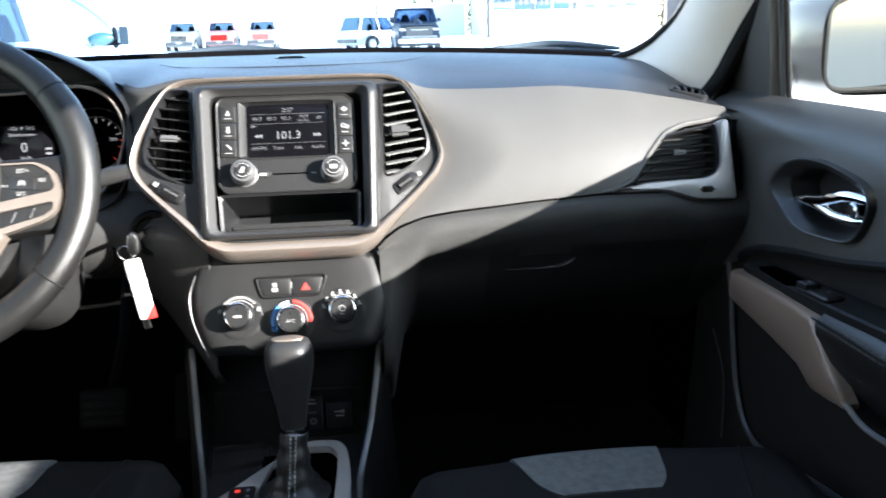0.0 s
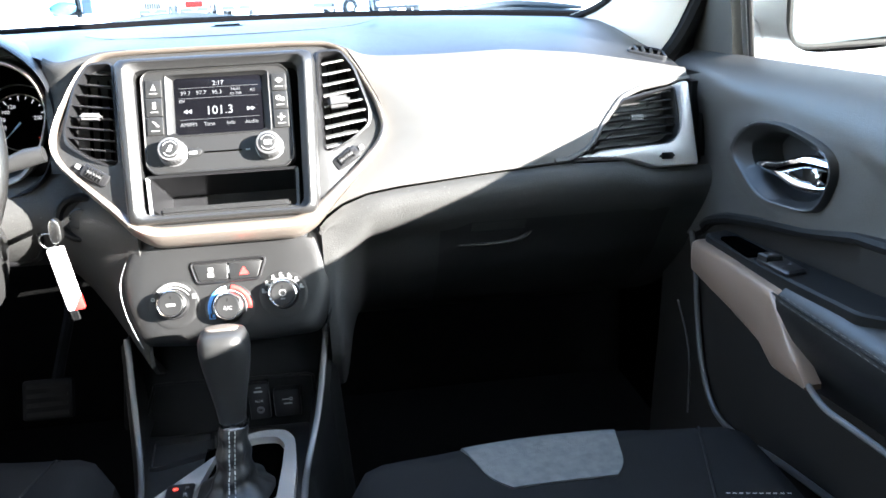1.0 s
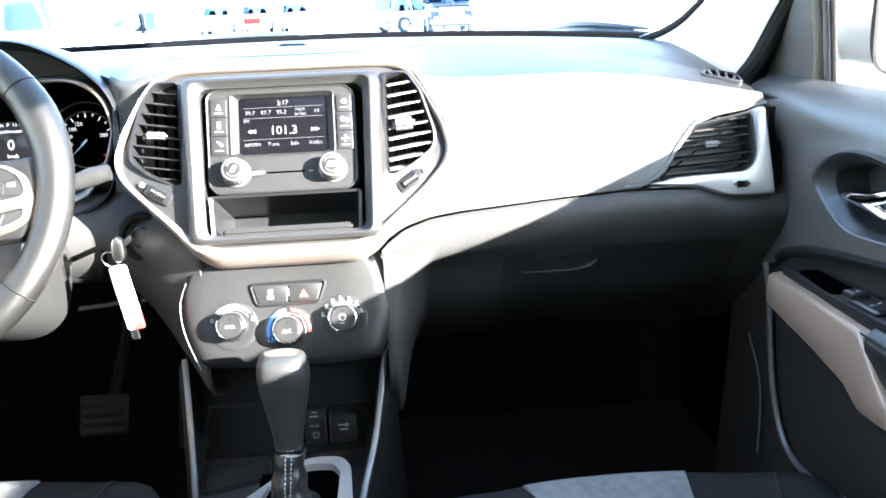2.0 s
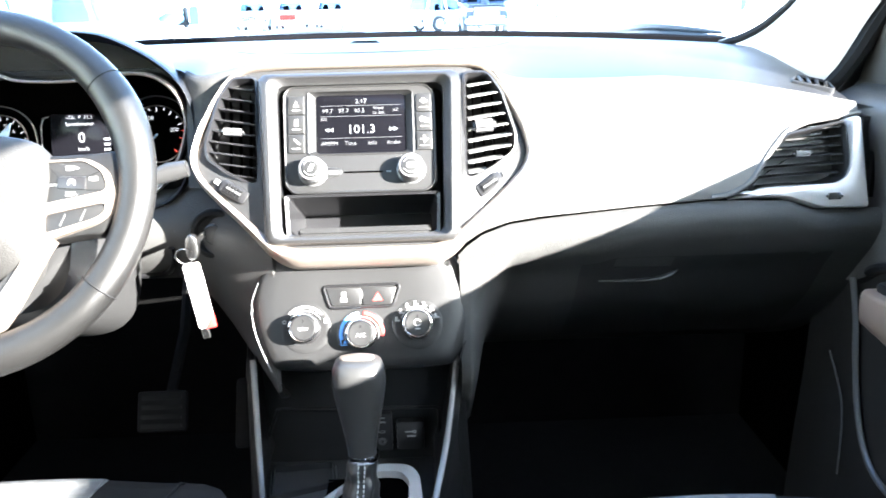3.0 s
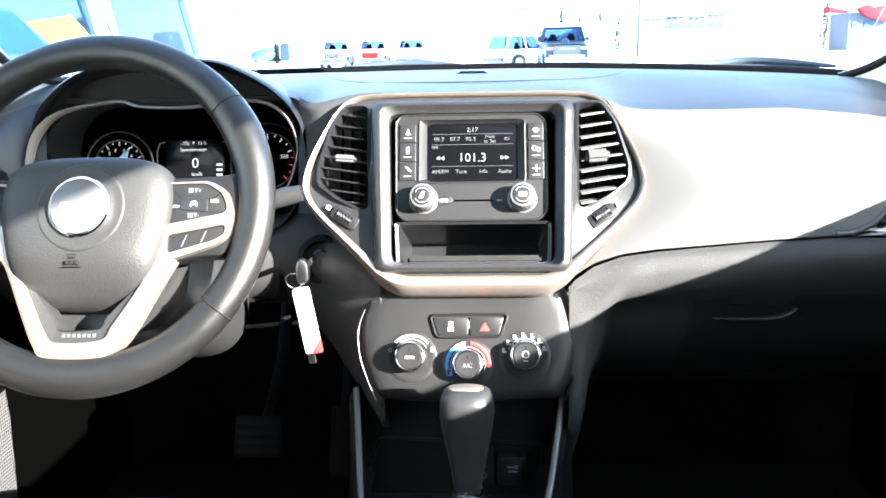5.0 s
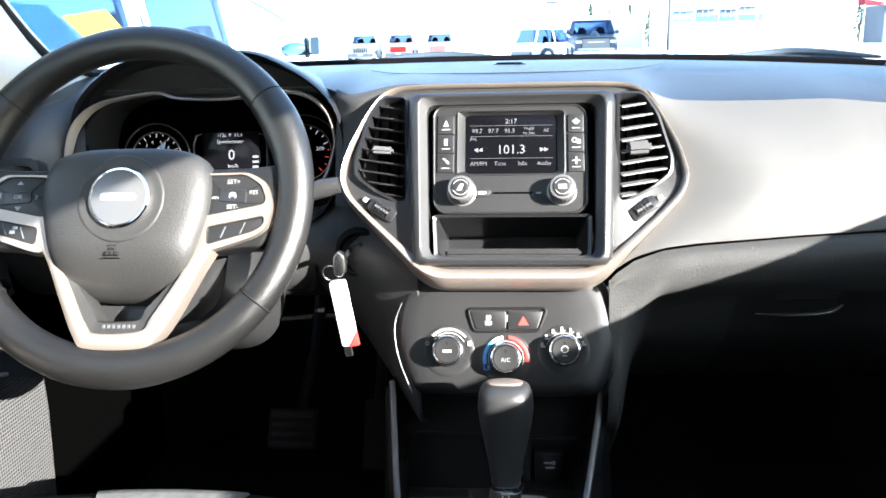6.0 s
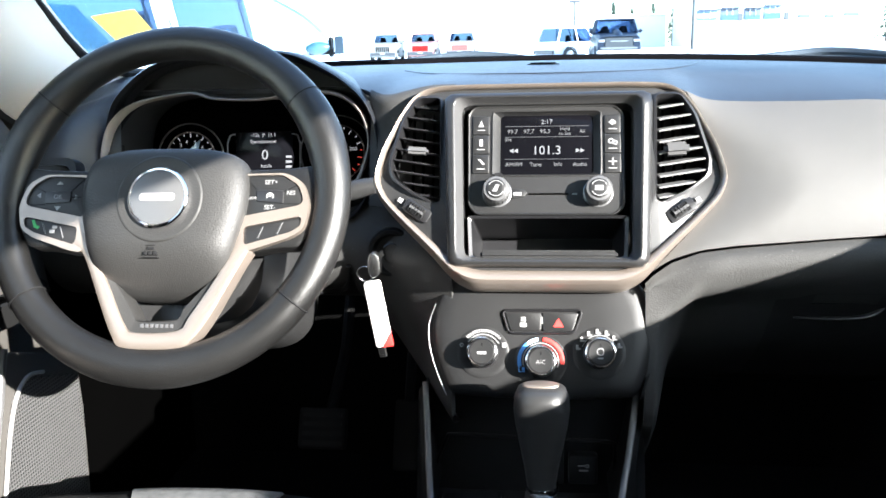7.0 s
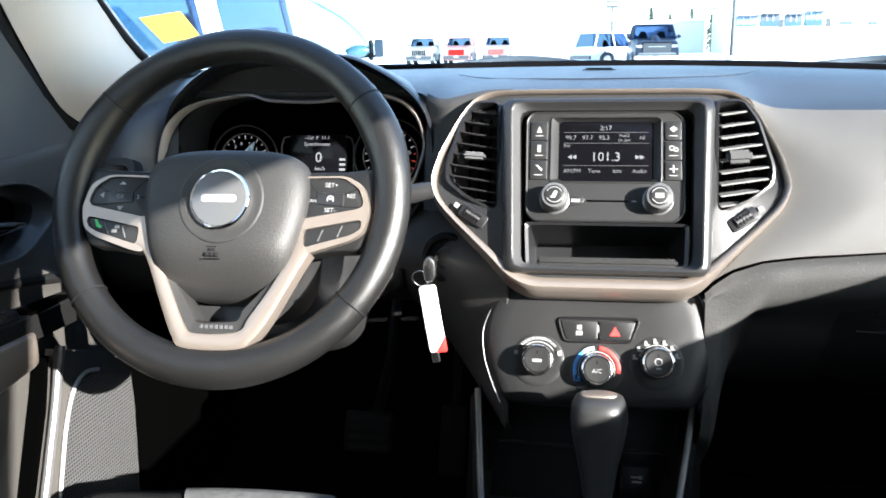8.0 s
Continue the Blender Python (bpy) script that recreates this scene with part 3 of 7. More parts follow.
for i in range(81):
    x = 0.120 + 0.558 * (i / 80) ** 1.4
    turn = lambda w: (lambda q: q * q * (3 - 2 * q))(max(0.0, min(1.0, (x - 0.132) / w)))
    y0, z0 = ti(x, lt_y), ti(x, lt_z)
    near = [(y0, z0), (y0 - 0.005, z0 - 0.012), (-0.010, 0.958), (-0.015, 0.930), (-0.021, 0.900), (-0.032, 0.845), (-0.022, 0.78), (0.06, 0.70)]
    far = [(y0, z0), (y0 - 0.011, z0 - 0.008), (y0 - 0.015, z0 - 0.026), (y0 - 0.002, z0 - 0.052), (0.044, 0.920), (0.100, 0.850), (0.20, 0.77), (0.30, 0.72)]
    pts = [Vector((x, a[0] + (b[0] - a[0]) * turn(0.085 - 0.0075 * k), a[1] + (b[1] - a[1]) * turn(0.085 - 0.0075 * k))) for k, (a, b) in enumerate(zip(near, far))]
    low_rows.append(catmull(pts, 44))
part("lower_panel", skin(low_rows, 0.005), LOWSKIN, dash, "black lower dash skin, half in shade")
# glovebox lid with a scooped latch
lid_sec = catmull([Vector((0, 0.0185, 0.945)), Vector((0, 0.042, 0.920)), Vector((0, 0.0975, 0.850)), Vector((0, 0.1975, 0.77))], 40)
bml = bmesh.new()
cols = [[bml.verts.new((0.285 + 0.335 * i / 60, p.y, p.z)) for p in lid_sec] for i in range(61)]
for i in range(60):
    for k in range(39):
        if 8 <= i < 22 and 1 <= k < 11:
            continue
        bml.faces.new((cols[i][k], cols[i + 1][k], cols[i + 1][k + 1], cols[i][k + 1]))
glovebox = part("glovebox_lid", bml, LIDSKIN_DIM, dash, "black glovebox lid in deep shade")
scoop = [[Vector((0.285 + 0.335 * i / 60, p.y + 0.022 * math.sin(math.pi * (k - 1) / 10) ** 0.6, p.z)) for k, p in enumerate(lid_sec[1:12], 1)] for i in range(8, 23)]
part("latch_recess", rings(scoop, False), GLOSSY, glovebox)
part("latch_handle", tube(catmull([(0.312, 0.046, 0.905), (0.345, 0.042, 0.9055), (0.385, 0.041, 0.907), (0.408, 0.043, 0.912), (0.418, 0.046, 0.920)], 20), [0.0016 + 0.0030 * min(1, k / 12) for k in range(20)], 8, flat=0.6), UPRIGHT, glovebox, "slim black latch lip")

# knee panel under the wheel
kn = []
for i in range(41):
    x = -0.118 - 0.60 * i / 40
    k = max(0, min(1, (-0.118 - x) / 0.15))
    near = [(0.085, 1.10), (0.05, 1.045), (0.0, 0.985), (-0.008, 0.92), (-0.022, 0.85), (-0.02, 0.78), (0.20, 0.70)]
    far = [(0.125, 1.035), (0.105, 1.018), (0.085, 0.985), (0.10, 0.94), (0.15, 0.90), (0.24, 0.875), (0.36, 0.86)]
    pts = [Vector((x, a[0] + (b[0] - a[0]) * k, a[1] + (b[1] - a[1]) * k)) for a, b in zip(near, far)]
    kn.append(catmull(pts, 26))
part("knee_panel", skin(kn, 0.005), LOWSKIN, dash, "black knee panel under the steering column")
ss = []
for i in range(13):
    x = -0.118 - 0.118 * i / 12
    k = (-0.118 - x) / 0.15
    cy, cz = ti(x, cr_y), ti(x, cr_z)
    ss.append(catmull([Vector((x, cy + 0.006, cz + 0.002)), Vector((x, cy - 0.003, cz - 0.006)), Vector((x, cy - 0.004, cz - 0.03)), Vector((x, 0.084 + 0.014 * k, 1.10)), Vector((x, 0.049 + 0.039 * k, 1.045))], 16))
part("side_skin", skin(ss, 0.004), LOWSKIN, dash, "black skin between gauges and centre stack")
part("knee_pocket_edge", tube(catmull([(-0.43, 0.118, 0.92), (-0.36, 0.135, 0.908), (-0.30, 0.125, 0.912), (-0.275, 0.10, 0.93), (-0.27, 0.086, 0.96)], 24), 0.004, 6), GLOSSY, dash)
part("light_switch_panel", slab([(-0.655, 0.98), (-0.56, 0.975), (-0.55, 1.03), (-0.65, 1.04)], -0.012, 0.008, 0.003, 0.01, Matrix(((1, 0, 0, 0), (0, 0, -1, 0.09), (0, 1, 0, 0), (0, 0, 0, 1)))), GLOSSY, dash)
for k in range(2):
    part("dimmer_wheel", lathe([(0.011, -0.005), (0.012, -0.003), (0.012, 0.003), (0.011, 0.005)], 18, pose(-0.585 + 0.02 * k, 0.080, 1.005, 0, 90, 0)), SATIN, dash)

# instrument hood and cluster
HOOD = [(-0.602, 1.03), (-0.611, 1.12), (-0.600, 1.174), (-0.578, 1.204), (-0.538, 1.233), (-0.488, 1.247), (-0.42, 1.252), (-0.355, 1.250), (-0.316, 1.239), (-0.265, 1.209),
        (-0.233, 1.172), (-0.224, 1.12), (-0.236, 1.065), (-0.28, 1.015), (-0.42, 0.998), (-0.56, 1.002)]
RIMC = [(-0.612, 1.045), (-0.6145, 1.09), (-0.612, 1.118), (-0.598, 1.1555), (-0.565, 1.183), (-0.515, 1.194), (-0.479, 1.1965), (-0.455, 1.189), (-0.386, 1.187), (-0.339, 1.1945), (-0.284, 1.193),
        (-0.2505, 1.1714), (-0.238, 1.134), (-0.2436, 1.1035), (-0.260, 1.068), (-0.30, 1.03), (-0.42, 1.012), (-0.57, 1.018)]


def xz(loop, y, n=96, sx=1.0, sz=1.0, cx=-0.42, cz=1.13, dz=0.0):
    L = resample([(a, b, 0) for a, b in catmull2(loop)], n)
    return [Vector((cx + (p.x - cx) * sx, y, cz + (p.y - cz) * sz + dz)) for p in L]


def catmull2(loop, n=80):
    return [(p.x, p.y) for p in catmull([(a, b, 0) for a, b in loop], n, True)]


hood_loops = [xz(HOOD, 0.30, sx=0.98, sz=0.82, cz=1.10), xz(HOOD, 0.20, sx=1.0, sz=0.94, cz=1.10), xz(HOOD, 0.13, sx=1.0, sz=1.0), xz(HOOD, 0.102), xz(HOOD, 0.098, sx=0.99, sz=0.985),
              xz(HOOD, 0.104, sx=0.978, sz=0.965), xz(HOOD, 0.14, sx=0.975, sz=0.90, cz=1.10)]
part("instrument_hood", rings(hood_loops), DASH, dash, "black arched hood over the gauges", 50)
cluster = thing("instrument_cluster", "instrument cluster with two round gauges and a lit display", "gauge cluster")
ring_l = [xz(RIMC, 0.118, sx=1.006, sz=1.02), xz(RIMC, 0.109, sx=1.005, sz=1.014), xz(RIMC, 0.1055, sx=1.0, sz=1.0), xz(RIMC, 0.1085, sx=0.985, sz=0.97), xz(RIMC, 0.118, sx=0.975, sz=0.95), xz(RIMC, 0.130, sx=0.972, sz=0.945)]
for L in ring_l:
    for v in L:
        v.y -= 0.017 * max(0.0, min(1.0, (-0.52 - v.x) / 0.06))
part("bezel_trim", rings(ring_l), PALETRIM, cluster, "bronze trim line round the gauges", 60)
part("hood_lining", rings([xz(HOOD, 0.106, sx=0.975, sz=0.955, cz=1.10), xz(HOOD, 0.145, sx=0.968, sz=0.93, cz=1.10), xz(RIMC, 0.145, sx=1.0, sz=1.02), xz(RIMC, 0.117, sx=1.002, sz=1.01)]), LOWER, cluster, "black lining under the hood")
part("cavity", rings([xz(RIMC, 0.128, sx=0.973, sz=0.948), xz(RIMC, 0.20, sx=0.95, sz=0.90), xz(RIMC, 0.226, sx=0.93, sz=0.86)]), DASH, cluster)
part("dial_plate", rings([xz(RIMC, 0.2262, sx=0.93, sz=0.86), xz(RIMC, 0.2265, sx=0.05, sz=0.05)], True, False, True), BLACKVOID, cluster)
CF = plane_frame(-0.42, 0.215, 1.105, 0.2)


def gauge(u, v, r, labels, red, needle, wedge=0.01):
    g = part("gauge", lathe([(r * 0.98, -0.004), (r, 0.0), (r * 0.98, 0.003), (r * 0.9, 0.0035), (r * 0.88, 0.001)], 40, CF @ Matrix.Translation((u, v, 0))), BLACKVOID, cluster)
    hoop = lambda table: rings([[CF @ Vector((u + q * math.cos(a), v + q * math.sin(a), w)) for a in np.linspace(0, 2 * math.pi, 48, endpoint=False)] for q, w in table])
    part("gauge_ring", hoop(((r * 1.03, 0.0), (r * 1.04, 0.005), (r * 1.02, 0.006), (r * 1.0, 0.003))), SATIN, g)
    part("inner_ring", hoop(((r * 0.78, 0.003), (r * 0.78, 0.005), (r * 0.755, 0.0055), (r * 0.75, 0.003))), BRONZE, g, "thin bronze ring inside the gauge")
    for k in range(17):
        a = radians(225 - 270 * k / 16)
        l = 0.12 if k % 2 == 0 else 0.06
        p, q = Vector((math.cos(a), math.sin(a), 0)), Vector((-math.sin(a), math.cos(a), 0))
        c = Vector((u, v, 0))
        sh = [c + p * r * 0.72 + q * r * 0.013, c + p * r * (0.72 - l) + q * r * 0.013, c + p * r * (0.72 - l) - q * r * 0.013, c + p * r * 0.72 - q * r * 0.013]
        marks([[(s.x, s.y) for s in sh]], 0.0036, 0.0042, CF, REDNEEDLE if k >= red else LCDDIM, g, "tick")
    for txt, a in labels:
        words(txt, r * 0.15, CF, u + r * 0.47 * math.cos(radians(a)), v + r * 0.47 * math.sin(radians(a)), 0.0046, LCDDIM, g, "numeral")
    a = radians(needle)
    marks([[(u + wedge * math.cos(a + 1.57), v + wedge * math.sin(a + 1.57)), (u + r * 0.62 * math.cos(a), v + r * 0.62 * math.sin(a)), (u - wedge * math.cos(a + 1.57), v - wedge * math.sin(a + 1.57))]], 0.0046, 0.0055, CF, PALEBLUE, g, "needle")


gauge(-0.114, -0.010, 0.050, [("3", 130), ("4", 105), ("5", 72), ("6", 38)], 14, 60)
gauge(0.112, -0.005, 0.054, [("60", 195), ("80", 168), ("100", 142), ("120", 115), ("200", 12)], 13, 225, 0.0015)
disp = part("display", slab(rect(-0.043, -0.04, 0.045, 0.028), -0.004, 0.004, 0.001, 0.003, CF), LCD, cluster)
words("-12c  P  11.1", 0.0075, CF, 0.0, 0.022, 0.0046, LCDTXT, disp)
words("Speedometer", 0.0075, CF, 0.0, 0.0125, 0.0046, LCDTXT, disp)
words("0", 0.022, CF, 0.002, -0.008, 0.0046, LCDTXT, disp)
words("km/h", 0.008, CF, 0.004, -0.024, 0.0046, LCDTXT, disp)
for k in range(4):
    marks([rect(0.034, -0.012 - 0.0075 * k, 0.043, -0.0085 - 0.0075 * k)], 0.004, 0.0046, CF, LCDTXT, disp, "bar")
for sgn in (-1, 1):
    part("display_bracket", tube([CF @ Vector((sgn * 0.044, 0.024, 0.004)), CF @ Vector((sgn * 0.052, 0.022, 0.004)), CF @ Vector((sgn * 0.056, 0.01, 0.004)), CF @ Vector((sgn * 0.056, -0.03, 0.004))], 0.0012, 6), SATIN, cluster)

# driver's end of the dash with its outer vent
ep = []
for i in range(17):
    x = -0.738 + 0.148 * i / 16
    cy, cz, k0 = ti(x, cr_y), ti(x, cr_z), 1 - 0.55 * max(0.0, min(1.0, (x + 0.65) / 0.04))
    ep.append([Vector((x, cy + 0.004 - 0.088 * k0 * math.sin(1.57 * k / 12), cz + 0.001 - 0.105 * (1 - math.cos(1.57 * k / 12)) - 0.012 * k / 12)) for k in range(13)])
part("end_pad", rings(ep, False), DASH, dash)
lv = thing("outer_vent", "black slatted air vent beside the driver", "air vent")
LVF = plane_frame(-0.675, 0.040, 1.078, 0.3)
part("surround", holed([Vector((*p[:2], 0)) for p in fillet(rect(-0.05, -0.05, 0.05, 0.04), 0.016)], [fillet(rect(-0.042, -0.03, 0.042, 0.03), 0.012)], -0.02, 0.004, LVF), DASH, lv)
part("duct", slab(rect(-0.044, -0.032, 0.044, 0.032), -0.03, -0.022, 0.001, 0.01, LVF), BLACKVOID, lv)
for k in range(4):
    part("slat", block((0.084, 0.003, 0.02), (0, -0.02 + 0.0135 * k, -0.006), 0.001, LVF), GLOSSY, lv)

# ---- centre stack ----
FS = plane_frame(0, 0.036, 1.083, 0.45)
half_o = [(0.10, 0.126), (0.149, 0.125), (0.170, 0.116), (0.187, 0.092), (0.212, 0.042), (0.223, 0.004), (0.213, -0.022), (0.190, -0.047), (0.145, -0.092), (0.116, -0.125), (0.092, -0.1385)]
half_i = [(0.10, 0.120), (0.146, 0.119), (0.164, 0.110), (0.180, 0.088), (0.204, 0.040), (0.213, 0.004), (0.204, -0.018), (0.182, -0.041), (0.136, -0.084), (0.108, -0.109), (0.085, -0.1165)]


def mirror_loop(h):
    return h + [(-a, b) for a, b in reversed(h)]


def swell(u, v):
    """How far the stack's face stands forward of its outer edges."""
    a = max(0.0, min(1.0, (0.205 - abs(u)) / 0.11))
    low = max(0.0, min(1.0, (0.11 - v) / 0.12))
    return 0.018 * a * a * (3 - 2 * a) * (0.35 + 0.65 * low)


stack = thing("centre_stack", "dash centre bezel with bronze lower trim and two air vents", "dash trim")
o, i_ = mirror_loop(half_o), mirror_loop(half_i)
blend_ = lambda q, w: [FS @ Vector((a.x + (b.x - a.x) * q, a.y + (b.y - a.y) * q, w + swell(a.x, a.y))) for a, b in zip(resample([(p.x, p.y, 0) for p in fillet(o, 0.012, 4)], 140), resample([(p.x, p.y, 0) for p in fillet(i_, 0.012, 4)], 140))]
part("bronze_trim", rings([blend_(0, -0.03), blend_(0, -0.012), blend_(0.05, -0.007), blend_(0.22, 0.004), blend_(0.36, 0.0095), blend_(0.44, 0.0110), blend_(0.55, 0.0106), blend_(0.92, 0.0070), blend_(1.0, 0.004), blend_(1.0, -0.006)]), BRONZE, stack, "bronze satin trim round the stack", 40)
ventR = [(0.134, 0.110), (0.165, 0.110), (0.182, 0.083), (0.198, 0.025), (0.196, 0.005), (0.172, -0.014), (0.138, -0.031), (0.131, -0.026)]
ventL = [(-a, b) for a, b in reversed(ventR)]
vr, vl = fillet(ventR, 0.008), fillet(ventL, 0.008)
rec = fillet([(-0.104, -0.100), (0.106, -0.100), (0.109, 0.097), (-0.109, 0.097)], 0.008)
face_lp = [(p.x, p.y, 0) for p in fillet(i_, 0.012, 4)]
bmf = holed(face_lp, [vr, vl, rec], -0.016, 0.0)
for v in bmf.verts:
    v.co.z += swell(v.co.x, v.co.y)
bmf.transform(FS)
part("face_plate", bmf, UPRIGHT, stack, "black plate between the vents", 25)
# grey uprights round the radio opening
U_o = [(-0.121, -0.1135), (0.122, -0.1135), (0.131, 0.108), (-0.131, 0.108)]
U_r = [(-0.110, -0.108), (0.111, -0.108), (0.117, 0.1005), (-0.117, 0.1005)]
U_i = [(-0.1005, -0.1005), (0.1015, -0.1005), (0.1065, 0.0955), (-0.107, 0.0955)]


def uring(lp, w, d=0.0, r=0.012):
    L = resample([(p.x, p.y, 0) for p in fillet(lp, r, 5)], 96)
    L = offset(L, d) if d else L
    return [FS @ Vector((p.x, p.y, w)) for p in L]


FSI = FS.inverted()
# the ring's top is split off in blacker plastic to read as shaded
for nm, keep_top, mt, lb in (("radio_surround", False, UPRIGHT, "satin grey frame round the radio"), ("radio_brow", True, GLOSSY, "brow over the radio, blackened for shade")):
    bms = rings([uring([(a[0] + (b[0] - a[0]) * q, a[1] + (b[1] - a[1]) * q) for a, b in zip(U_o, U_r)], w) for q, w in ((0, 0.0), (0, 0.008), (0.04, 0.017), (0.10, 0.0245), (0.19, 0.0290), (0.32, 0.0315), (0.62, 0.0337), (0.90, 0.0352), (1.0, 0.0355))] + [uring(U_r, 0.0345, 0.0015)])
    drop = [f for f in bms.faces if ((FSI @ f.calc_center_median()).y > 0.092) != keep_top]
    bmesh.ops.delete(bms, geom=drop, context="FACES")
    part(nm, bms, mt, stack, lb, 60)
part("surround_bevel", rings([uring(U_r, 0.0345, 0.0015), uring(U_i, 0.020, -0.001), uring(U_i, 0.017, 0.0)]), BEVEL, stack, "satin grey bevel inside the frame", 60)
part("opening_wall", rings([uring(U_i, 0.017, 0.0), uring(U_i, -0.004, 0.001)]), UPRIGHT, stack)


def vent(sgn, outline, name_label):
    v = part("air_vent", rings([[FS @ Vector((p.x, p.y, w)) for p in offset(outline, d)] for w, d in ((0.010, -0.002), (0.011, 0.001), (0.004, 0.003), (-0.03, 0.004))], True, False, True), GLOSSY, stack, name_label)
    for k in range(9):
        y = 0.098 - 0.0145 * k
        L = [p for p in outline]
        us = []
        for a, b in zip(L, L[1:] + L[:1]):
            if (a.y - y) * (b.y - y) < 0:
                us.append(a.x + (b.x - a.x) * (y - a.y) / (b.y - a.y))
        if len(us) < 2:
            continue
        u0, u1 = min(us) + 0.004, max(us) - 0.004
        # sun-side slats get a lighter plastic, the others black: light put into the colour
        part("slat", block((u1 - u0, 0.0020, 0.021), (0, 0, 0), 0.0007, FS @ Matrix.Translation(((u0 + u1) / 2, y, -0.001)) @ pose(0, 0, 0, 0, 0, 9 * sgn) @ pose(0, 0, 0, 24 if sgn > 0 else 12, 0, 0)), LOUVER_SUN if sgn > 0 else GLOSSY, v)
    for k in range(3):
        part("upright_vane", block((0.002, 0.11, 0.012), (sgn * (0.146 + 0.013 * k), 0.042, -0.02), 0.0006, FS), BLACKVOID, v)
    if sgn < 0:
        part("slide_tab", block((0.028, 0.009, 0.012), (-0.165, 0.026, 0.013), 0.003, FS @ pose(0, 0, 0, 0, 0, -4)), SATIN, v, "grey vent slider")
    else:
        part("slide_tab", block((0.030, 0.016, 0.014), (0.160, 0.026, 0.012), 0.004, FS @ pose(0, 0, 0, 0, 0, 4)), BEVEL, v, "grey vent slider")
    T = FS @ Matrix.Translation((sgn * 0.1615, -0.0395, 0.006)) @ pose(0, 0, 0, 0, 0, sgn * 33)
    part("wheel_slot", slab(rect(-0.0185, -0.0085, 0.0185, 0.0085), -0.006, 0.006, 0.001, 0.004, T), GLOSSY, v)
    tw = part("flow_wheel", block((0.029, 0.0120, 0.012), (0, 0, 0.004), 0.0045, T), SATIN, v, "ribbed grey vent wheel")
    for k in range(6):
        part("rib", block((0.0013, 0.0124, 0.0022), (-0.010 + 0.004 * k, 0, 0.0097 - 0.00025 * (k - 2.5) ** 2), 0.0004, T), FACE, tw)
    for u in (-0.026, 0.025):
        marks([rect(u - 0.003, -0.003, u + 0.003, 0.003)], 0.001, 0.0026, T, PRINT, v, "symbol")
    return v


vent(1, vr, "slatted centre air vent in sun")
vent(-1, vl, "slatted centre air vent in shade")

FR = FS @ Matrix.Translation((0, 0, -0.007))
radio = thing("car_radio", "black car radio with a lit screen and two knobs", "radio")
plate_o = [(-0.086, -0.045), (0.082, -0.045), (0.094, -0.034), (0.094, 0.083), (0.083, 0.094), (-0.090, 0.094), (-0.098, 0.085), (-0.096, -0.034)]
plate_h = rect(-0.0675, 0.004, 0.0665, 0.087)
part("faceplate", holed([(p.x, p.y, 0) for p in fillet(plate_o, 0.006)], [fillet(plate_h, 0.003)], -0.004, 0.020, FR), FACE, radio)
part("plate_edge", rings([[FR @ Vector((p.x, p.y, w)) for p in offset(fillet(plate_o, 0.006), d)] for w, d in ((0.012, -0.0012), (0.0208, -0.0012), (0.0218, 0.0), (0.0208, 0.0014), (0.0196, 0.0014))]), FACE, radio)
fr = rect(-0.0685, 0.003, 0.0675, 0.088)
fri = rect(-0.0580, 0.0075, 0.0575, 0.0845)
L0, L1 = (resample(fillet(q, 0.003), 64) for q in (fr, fri))
part("screen_frame", rings([[FR @ Vector((p.x, p.y, w)) for p in L] for L, w in ((L0, 0.018), (L0, 0.0212), (offset(L0, 0.0012), 0.0216), (offset(L1, -0.0012), 0.0150), (L1, 0.0135), (L1, 0.008))]), FACE, radio, "sloped frame of the screen", 30)
scr = part("screen", slab(rect(-0.060, 0.006, 0.0595, 0.086), 0.004, 0.0125, 0.0006, 0.002, FR), LCD, radio, "dark lit radio display")
W = 0.0128
words("2:17", 0.0085, FR, 0.0, 0.0760, W, LCDTXT, scr)
for k, tx in enumerate(("99.7", "97.7", "95.3")):
    words(tx, 0.0078, FR, -0.043 + 0.0205 * k, 0.0635, W, LCDDIM, scr)
words("Hold", 0.0062, FR, 0.0225, 0.0665, W, LCDDIM, scr)
words("to Set", 0.0062, FR, 0.0225, 0.0605, W, LCDDIM, scr)
words("All", 0.0062, FR, 0.044, 0.0635, W, LCDDIM, scr)
words("FM", 0.0062, FR, -0.048, 0.0525, W, LCDDIM, scr)
words("101.3", 0.0165, FR, 0.0, 0.0385, W, LCDTXT, scr)
for k, tx in enumerate(("AM/FM", "Tune", "Info", "Audio")):
    words(tx, 0.0072, FR, (-0.041, -0.014, 0.014, 0.041)[k], 0.0205, W, LCDDIM, scr)
for vv in (0.0705, 0.0565, 0.0275):
    marks([rect(-0.052, vv - 0.0003, 0.052, vv + 0.0003)], W, W + 0.0003, FR, LCDLINE, scr, "line")
for sg in (-1, 1):
    marks([[(sg * 0.047, 0.0385), (sg * 0.0415, 0.0415), (sg * 0.0415, 0.0355)], [(sg * 0.0415 + sg * 0.0, 0.0385), (sg * 0.036, 0.0415), (sg * 0.036, 0.0355)]] if sg < 0 else
          [[(0.047, 0.0385), (0.0415, 0.0415), (0.0415, 0.0355)], [(0.0415, 0.0385), (0.036, 0.0415), (0.036, 0.0355)]], W, W + 0.0003, FR, LCDTXT, scr, "arrow")
